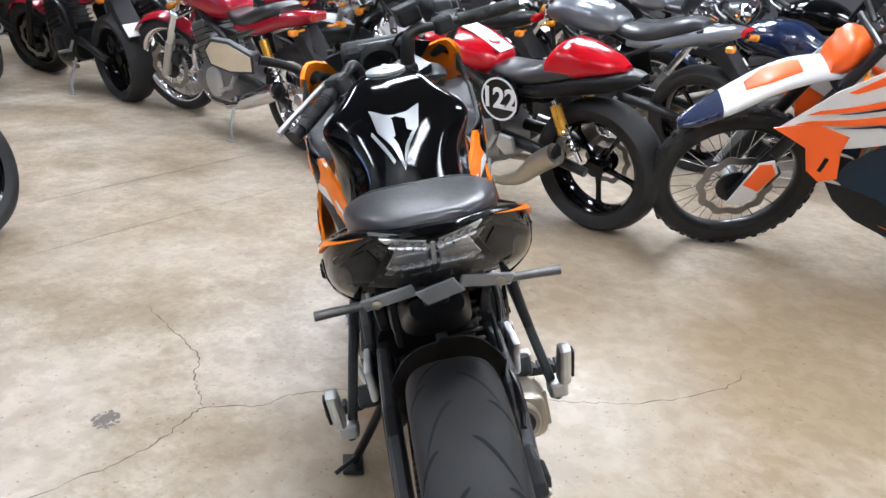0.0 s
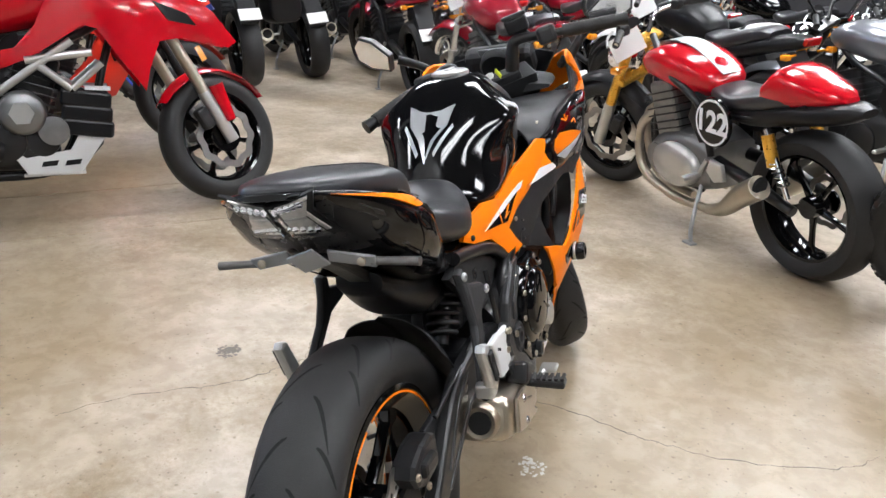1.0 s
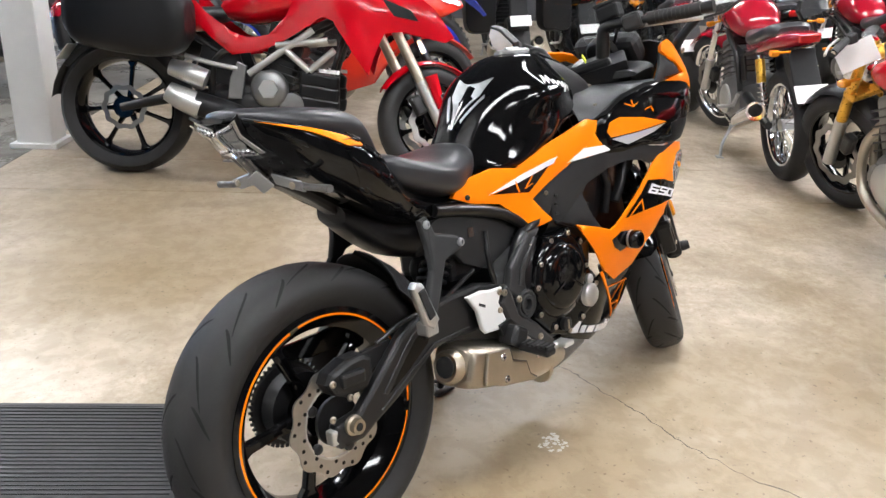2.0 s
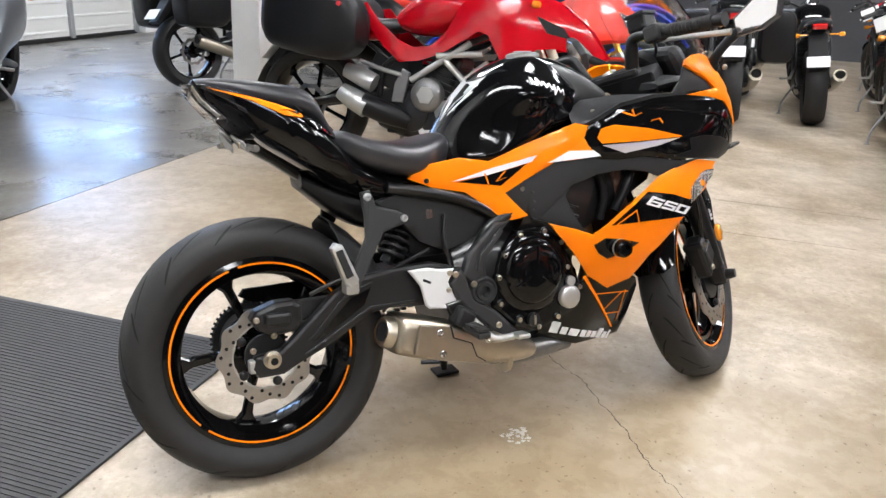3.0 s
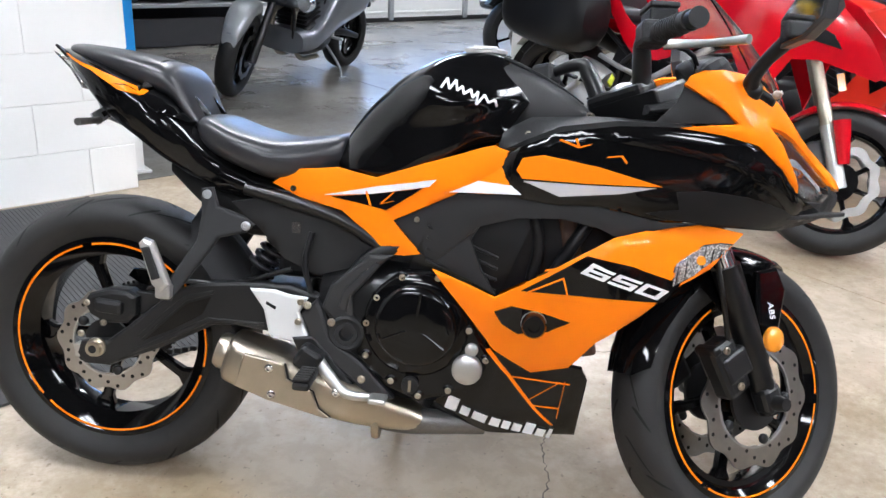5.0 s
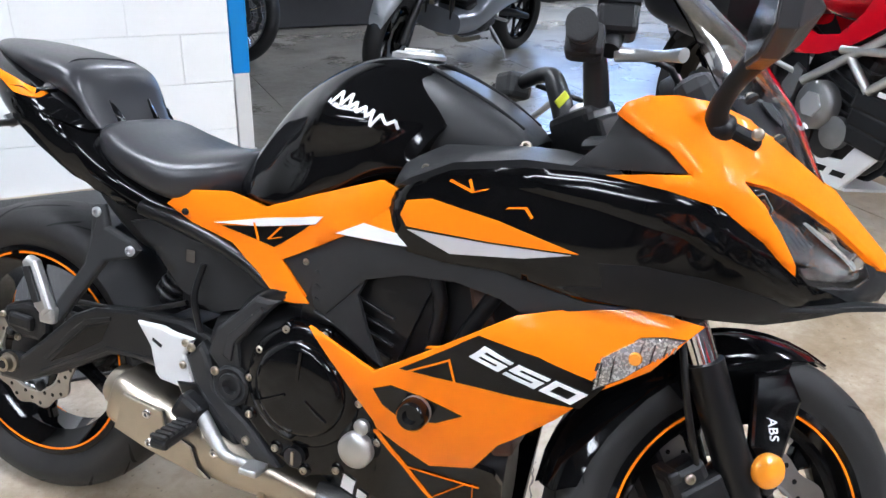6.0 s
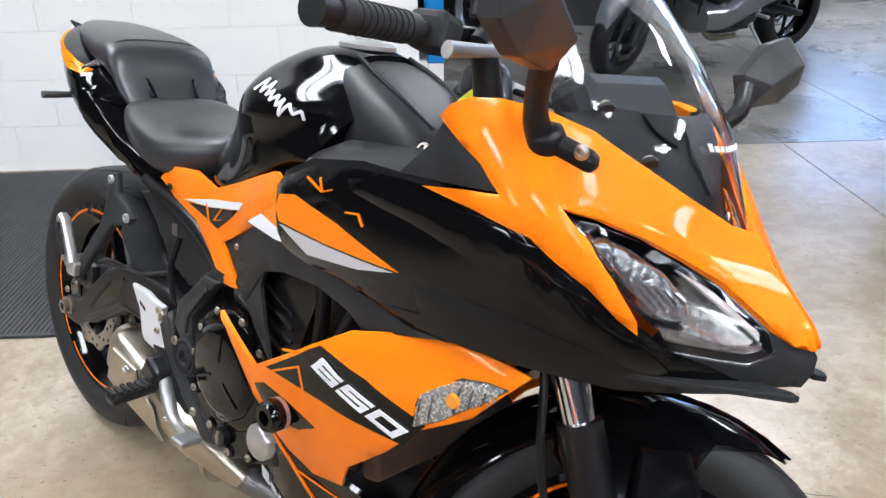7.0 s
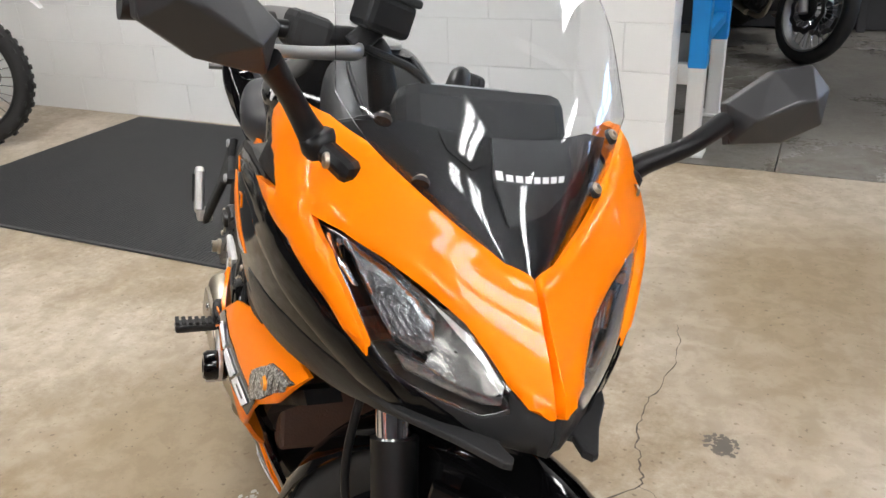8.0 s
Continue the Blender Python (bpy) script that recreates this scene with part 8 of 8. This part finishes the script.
for s in (-1, 1):
    wing = lambda x, z: (x, 0.155 + 0.055 * math.exp(-((x - 1.12) / 0.26) ** 2), z)
    part("shroud", panel([(0.62, 0.83), (0.90, 0.93), (1.075, 0.975), (1.225, 0.868), (1.38, 0.695), (1.25, 0.70), (1.156, 0.645), (0.996, 0.676), (0.80, 0.72)], wing, 0, 0.008, 0.03, s, 0.003), WHITE_PLASTIC, dirt, "white radiator shroud")
    part("shroud_scoop", panel([(1.40, 0.69), (1.255, 0.735), (1.14, 0.70), (1.153, 0.634), (1.137, 0.519), (1.20, 0.495), (1.251, 0.535), (1.275, 0.63)], wing, 0.005, 0.008, 0.025, s, 0.002), DIRT_ORANGE, dirt, "orange scoop")
    part("scoop_slot", panel([(1.185, 0.60), (1.20, 0.605), (1.215, 0.545), (1.20, 0.54)], wing, 0.0075, 0.003, 0.02, s, 0), GROOVE_SHADE, dirt)
    for k, line in enumerate(([(0.74, 0.82), (1.0, 0.875), (1.26, 0.79), (1.30, 0.765), (1.0, 0.845)], [(0.80, 0.745), (1.02, 0.80), (1.28, 0.745), (1.33, 0.72), (1.02, 0.765)], [(0.96, 0.935), (1.08, 0.955), (1.19, 0.875), (1.16, 0.875), (1.06, 0.925)])):
        part("shroud_flash", panel(line, wing, 0.004, 0.003, 0.03, s, 0), DIRT_ORANGE, dirt, "orange graphic")
    for line in ([(0.86, 0.815), (1.02, 0.838), (1.20, 0.785), (1.02, 0.826)], [(0.90, 0.735), (1.05, 0.758), (1.20, 0.728), (1.05, 0.748)]):
        part("shroud_line", panel(line, wing, 0.0045, 0.003, 0.03, s, 0), NAVY, dirt, "dark blue pinstripe")
    part("fork_guard", dirt_st(moved(plate([(-0.02, -0.03), (0.20, -0.045), (0.24, 0.0), (0.20, 0.05), (0.0, 0.04)], s * 0.139, s * 0.149, 0.003), Matrix.Translation((1.49, 0, 0.33)) @ pose(0, 0, 0, 0, -117, 0))), WHITE_PLASTIC, dirt, "white fork guard")
    part("fork_decal", dirt_st(moved(plate([(0.09, -0.035), (0.20, -0.04), (0.225, 0.0), (0.19, 0.045), (0.09, 0.038)], s * 0.1495, s * 0.152, 0.0), Matrix.Translation((1.49, 0, 0.33)) @ pose(0, 0, 0, 0, -117, 0))), DIRT_ORANGE, dirt)
    part("engine_guard", panel([(0.62, 0.30), (0.70, 0.56), (0.99, 0.645), (1.10, 0.54), (1.13, 0.47), (1.05, 0.43), (0.95, 0.40), (0.86, 0.34)], lambda x, z: (x, 0.145, z), 0, 0.008, 0.05, s, 0.003), NAVY_SATIN, dirt, "dark blue moulded lower panel")
    part("skid_plate", panel([(0.55, 0.20), (0.60, 0.33), (0.86, 0.37), (1.02, 0.42), (1.15, 0.44), (1.10, 0.36), (1.00, 0.275), (0.86, 0.21)], lambda x, z: (x, 0.125, z), 0, 0.010, 0.05, s, 0.004), BLACK_MATT, dirt, "black skid plate")
    part("side_plate", panel([(0.05, 0.84), (0.40, 0.80), (0.66, 0.76), (0.92, 0.66), (1.02, 0.50), (0.80, 0.46), (0.52, 0.60), (0.30, 0.64), (0.10, 0.72)], lambda x, z: (x, 0.135, z), 0, 0.006, 0.05, s, 0.002), NAVY, dirt, "dark blue side plate")

RANK = "ranked motorcycles along the far side"
# rank behind, nose to tail, then the far ranks
motorcycle((3.66, 0.50), 41, 7, "deep red classic motorcycle with chrome fittings and wire wheels", RANK, L=1.36, wheels="wire", rim_mat=CHROME, wf=0.09, wr=0.13, rf=0.33, paint=DARK_RED, tank_z=0.92, seat_z=0.77, engine_mat=ENGINE_GREY, fork_mat=CHROME, twin_shock=True, exhaust="both", pipe_mat=CHROME, tag=True, bars_z=1.08, rake=28)
motorcycle((4.98, 1.82), 40, 7, "black naked motorcycle with red trim and a fat rear tyre", RANK, wr=0.19, paint=BLACK_GLOSS, fender_mat=DARK_RED, tag=True, tank_z=0.92)
motorcycle((3.35, -1.75), 44, 7, "silver and black naked motorcycle beside the cafe racer", RANK, paint=GREY_PAINT, engine_mat=DARK_METAL, fork_mat=FRAME_BLACK, tank_z=0.93, seat_z=0.80)
motorcycle((4.55, -0.62), 43, 7, "white and black naked motorcycle with a paper tag", RANK, paint=WHITE_PLASTIC, fork_mat=SILVER, tag=True, tank_z=0.94)
motorcycle((3.05, -2.85), 48, 7, "dark blue cruiser with a chrome headlamp and broad seat", RANK, L=1.55, rake=32, paint=NAVY, engine_mat=ENGINE_GREY, fork_mat=CHROME, twin_shock=True, pipe_mat=CHROME, wheels="wire", rim_mat=CHROME, rr=0.33, rf=0.33, tank_z=0.86, seat_z=0.70, bars_z=1.1, screen_on=True)
motorcycle((4.55, -2.25), 46, 7, "black cruiser with a grey seat", RANK, L=1.55, rake=32, paint=BLACK_GLOSS, engine_mat=ENGINE_GREY, fork_mat=CHROME, twin_shock=True, pipe_mat=CHROME, tank_z=0.86, seat_z=0.72, bars_z=1.1, screen_on=True)
motorcycle((5.85, 0.55), 40, 7, "maroon cruiser with chrome pipes", RANK, L=1.5, rake=31, paint=DARK_RED, engine_mat=ENGINE_GREY, fork_mat=CHROME, pipe_mat=CHROME, twin_shock=True, tank_z=0.9, seat_z=0.74, bars_z=1.12, tag=True, screen_on=True)
motorcycle((6.3, 2.9), 42, 7, "black sports motorcycle in the far rank", RANK, paint=BLACK_GLOSS, tank_z=0.95, tag=True)
motorcycle((7.0, 1.6), 44, 7, "dark red touring motorcycle in the far rank", RANK, paint=DARK_RED, tank_z=1.0, panniers=True, screen_on=True)
motorcycle((6.1, -1.2), 43, 7, "black roadster in the far rank", RANK, paint=BLACK_GLOSS, tank_z=0.94, engine_mat=ENGINE_GREY, fork_mat=CHROME, screen_on=True)
motorcycle((5.6, -2.9), 47, 7, "silver roadster in the far rank", RANK, paint=GREY_PAINT, tank_z=0.94, engine_mat=ENGINE_GREY, fork_mat=CHROME)
motorcycle((7.6, 3.9), 40, 7, "red roadster in the far rank", RANK, paint=RED, tank_z=0.95)
# black tourer seen from behind
motorcycle((4.66, 3.22), 46, 4, "black touring motorcycle with hard panniers and twin silencers", RANK, L=1.52, paint=BLACK_GLOSS, panniers=True, exhaust="both", tank_z=0.95, seat_z=0.84, tail_up=0.05, screen_on=True)
motorcycle((5.95, 4.35), 46, 4, "black naked motorcycle with red tail", RANK, paint=BLACK_GLOSS, fender_mat=DARK_RED, tank_z=0.95)
# rank beside the adventure bike, facing the open floor
sport, sport_st, sport_top = motorcycle((1.92, 3.58), -46, 8, "vermilion and black sports motorcycle with a pointed nose", "parked motorcycles", L=1.44, paint=VERMILION, tank_z=0.93, seat_z=0.82, tail_up=0.10, lamp="none", bars_z=1.02, fork_mat=FRAME_BLACK, wheels="cast")
for s in (-1, 1):
    part("side_fairing", panel([(0.62, 0.76), (0.80, 0.80), (1.02, 0.90), (1.20, 1.0), (1.36, 1.02), (1.52, 0.92), (1.62, 0.80), (1.50, 0.74), (1.30, 0.70), (1.22, 0.56), (1.05, 0.30), (0.86, 0.24), (0.70, 0.28), (0.90, 0.46), (1.0, 0.62), (0.80, 0.66)], lambda x, z: (x, 0.19 + 0.03 * math.exp(-((x - 1.15) / 0.2) ** 2) - 0.36 * max(0, x - 1.25) - 0.12 * abs(z - 0.72), z), 0, 0.010, 0.04, s, 0.004), VERMILION, sport, "vermilion side fairing", 50)
    part("fairing_mark", panel([(1.02, 0.60), (1.24, 0.68), (1.22, 0.60), (1.06, 0.48)], lambda x, z: (x, 0.19 + 0.03 * math.exp(-((x - 1.15) / 0.2) ** 2) - 0.12 * abs(z - 0.72), z), 0.004, 0.003, 0.04, s, 0), BLACK_GLOSS, sport)
    part("headlamp", panel([(1.42, 0.92), (1.54, 0.86), (1.60, 0.80), (1.48, 0.82)], lambda x, z: (x, 0.19 - 0.36 * max(0, x - 1.25) - 0.12 * abs(z - 0.72) + 0.008, z), 0.002, 0.004, 0.03, s, 0), REFLECTOR, sport)
motorcycle((2.62, 4.36), -46, 5, "blue dirt motorcycle with blue wire wheels", "parked motorcycles", L=1.47, rf=0.345, wf=0.085, rr=0.33, wr=0.11, wheels="wire", rim_mat=BLUE, knobbly=True, paint=BLUE, tank_z=0.98, seat_z=0.94, bars_z=1.24, lamp="none", front_fender="high", fork_mat=GOLD, mirror_on=False, plate_lamp=False, discs=(0.06,))
motorcycle((3.22, 5.0), -46, 5, "blue and yellow dirt motorcycle with yellow rims", "parked motorcycles", L=1.47, rf=0.345, wf=0.085, rr=0.33, wr=0.11, wheels="wire", rim_mat=YELLOW, knobbly=True, paint=BLUE, tank_z=0.98, seat_z=0.94, bars_z=1.24, lamp="none", front_fender="high", fork_mat=SILVER, mirror_on=False, plate_lamp=False, discs=(0.06,))
motorcycle((3.85, 5.65), -46, 5, "black dirt motorcycle with silver rims", "parked motorcycles", L=1.47, rf=0.345, wf=0.085, rr=0.33, wr=0.11, wheels="wire", rim_mat=SILVER, knobbly=True, paint=BLACK_GLOSS, tank_z=0.98, seat_z=0.94, bars_z=1.24, lamp="none", front_fender="high", fork_mat=SILVER, mirror_on=False, plate_lamp=False, discs=(0.06,))
# beyond the column and beyond the block wall
motorcycle((0.82, 5.60), 22, 6, "black and red adventure motorcycle with black cases", "motorcycles near the doors", L=1.55, paint=BLACK_GLOSS, fender_mat=DARK_RED, panniers=True, tank_z=1.0, seat_z=0.86, bars_z=1.2, screen_on=True)
scoot, scoot_st, scoot_top = motorcycle((-0.65, 5.28), -106, 7, "silver-grey touring motorcycle with a broad front shield", "motorcycles near the doors", L=1.5, rf=0.29, rr=0.28, wf=0.12, wr=0.15, paint=GREY_PAINT, tank_z=0.80, seat_z=0.80, bars_z=1.12, lamp="none", front_fender="short", rake=27, screen_on=True)
part("leg_shield", body([(0.92, 0.55, 0.95, 0.20, 3, 0.6), (1.08, 0.58, 1.05, 0.28, 3, 0.6), (1.22, 0.64, 1.10, 0.27, 2.8, 0.6), (1.36, 0.72, 1.06, 0.19, 2.6, 0.6), (1.46, 0.80, 0.97, 0.08, 2.4, 0.6)], 28, 4), GREY_PAINT, scoot, "silver-grey front shield", 50)
part("shield_grille", body([(1.20, 0.60, 0.72, 0.16, 3, 0.5), (1.36, 0.64, 0.76, 0.15, 3, 0.5), (1.44, 0.70, 0.79, 0.08, 3, 0.5)], 16, 3), BLACK_SATIN, scoot, "black grille under the shield", 45)
part("high_mudguard", scoot_st(body([(1.30, 0.50, 0.60, 0.05, 2.6, 0.5), (1.42, 0.545, 0.655, 0.075, 2.6, 0.5), (1.56, 0.545, 0.655, 0.080, 2.6, 0.5), (1.68, 0.47, 0.595, 0.075, 2.6, 0.5), (1.76, 0.38, 0.50, 0.05, 2.6, 0.5)], 20, 4)), GREY_ALLOY, scoot, "silver front mudguard", 50)
for s in (-1, 1):
    part("fog_lamp", moved(lathe([(0.03, 0.05), (0.055, 0.03), (0.062, -0.02), (0.05, -0.035)], seg=20), pose(1.20, s * 0.31, 0.66, 0, 0, 90)), REFLECTOR, scoot, "round chrome fog lamp")
part("rear_body", body([(-0.20, 0.60, 0.80, 0.10, 2.8, 0.5), (0.0, 0.45, 0.84, 0.19, 3, 0.5), (0.40, 0.35, 0.80, 0.20, 3, 0.5), (0.75, 0.25, 0.45, 0.20, 3, 0.5), (1.0, 0.25, 0.42, 0.20, 3, 0.5)], 24, 4), GREY_PAINT, scoot, "", 50)
for s in (-1, 1):
    part("headlamp", lathe([(0.045, -0.02), (0.05, 0.0), (0.03, 0.02)], (1.36, s * 0.10, 0.86), 20, False, (0, 0, -60)), REFLECTOR, scoot, "clear lamp")
# dirt bike against the block wall
motorcycle((-3.12, -2.47), 70, 5, "white and black dirt motorcycle against the block wall", "motorcycles near the doors", L=1.47, rf=0.345, wf=0.085, rr=0.33, wr=0.11, wheels="wire", rim_mat=FRAME_BLACK, knobbly=True, paint=WHITE_PLASTIC, tank_z=0.98, seat_z=0.94, bars_z=1.24, lamp="none", front_fender="high", fork_mat=SILVER, mirror_on=False, plate_lamp=False, discs=(0.06,), steer=0)
# far bikes by the doors, seen past the rack
motorcycle((-3.57, 4.29), -20, 6, "dark scrambler with yellow fork legs", "motorcycles near the doors", L=1.47, rf=0.33, wf=0.10, wheels="wire", rim_mat=SILVER, paint=BLACK_GLOSS, fork_mat=YELLOW, tank_z=0.95, seat_z=0.86, bars_z=1.15)
motorcycle((-4.6, 5.2), -20, 6, "black roadster beyond the rack", "motorcycles near the doors", paint=BLACK_GLOSS, tank_z=0.95)

for x, y, h, name, paint, extra in ((4.0, -3.6, 50, "black roadster close behind the blue cruiser", BLACK_GLOSS, {}), (5.2, 1.15, 41, "black naked motorcycle in the middle rank", BLACK_GLOSS, {}),
                                    (3.95, -0.75, 44, "black scrambler behind the cafe racer", BLACK_SATIN, {"tag": True}), (5.4, 3.0, 44, "black sports motorcycle beside the tourer", BLACK_GLOSS, {}),
                                    (5.3, -0.35, 42, "dark grey roadster in the middle rank", GREY_PAINT, {"screen_on": True}), (6.7, 0.3, 43, "black cruiser in the far rank", BLACK_GLOSS, {"pipe_mat": CHROME}),
                                    (2.75, -3.7, 52, "black motorcycle at the end of the rank", BLACK_GLOSS, {"screen_on": True}), (7.4, -0.6, 44, "dark red motorcycle against the far wall", DARK_RED, {})):
    motorcycle((x, y), h, 7, name, RANK, paint=paint, tank_z=0.93, seat_z=0.78, **extra)
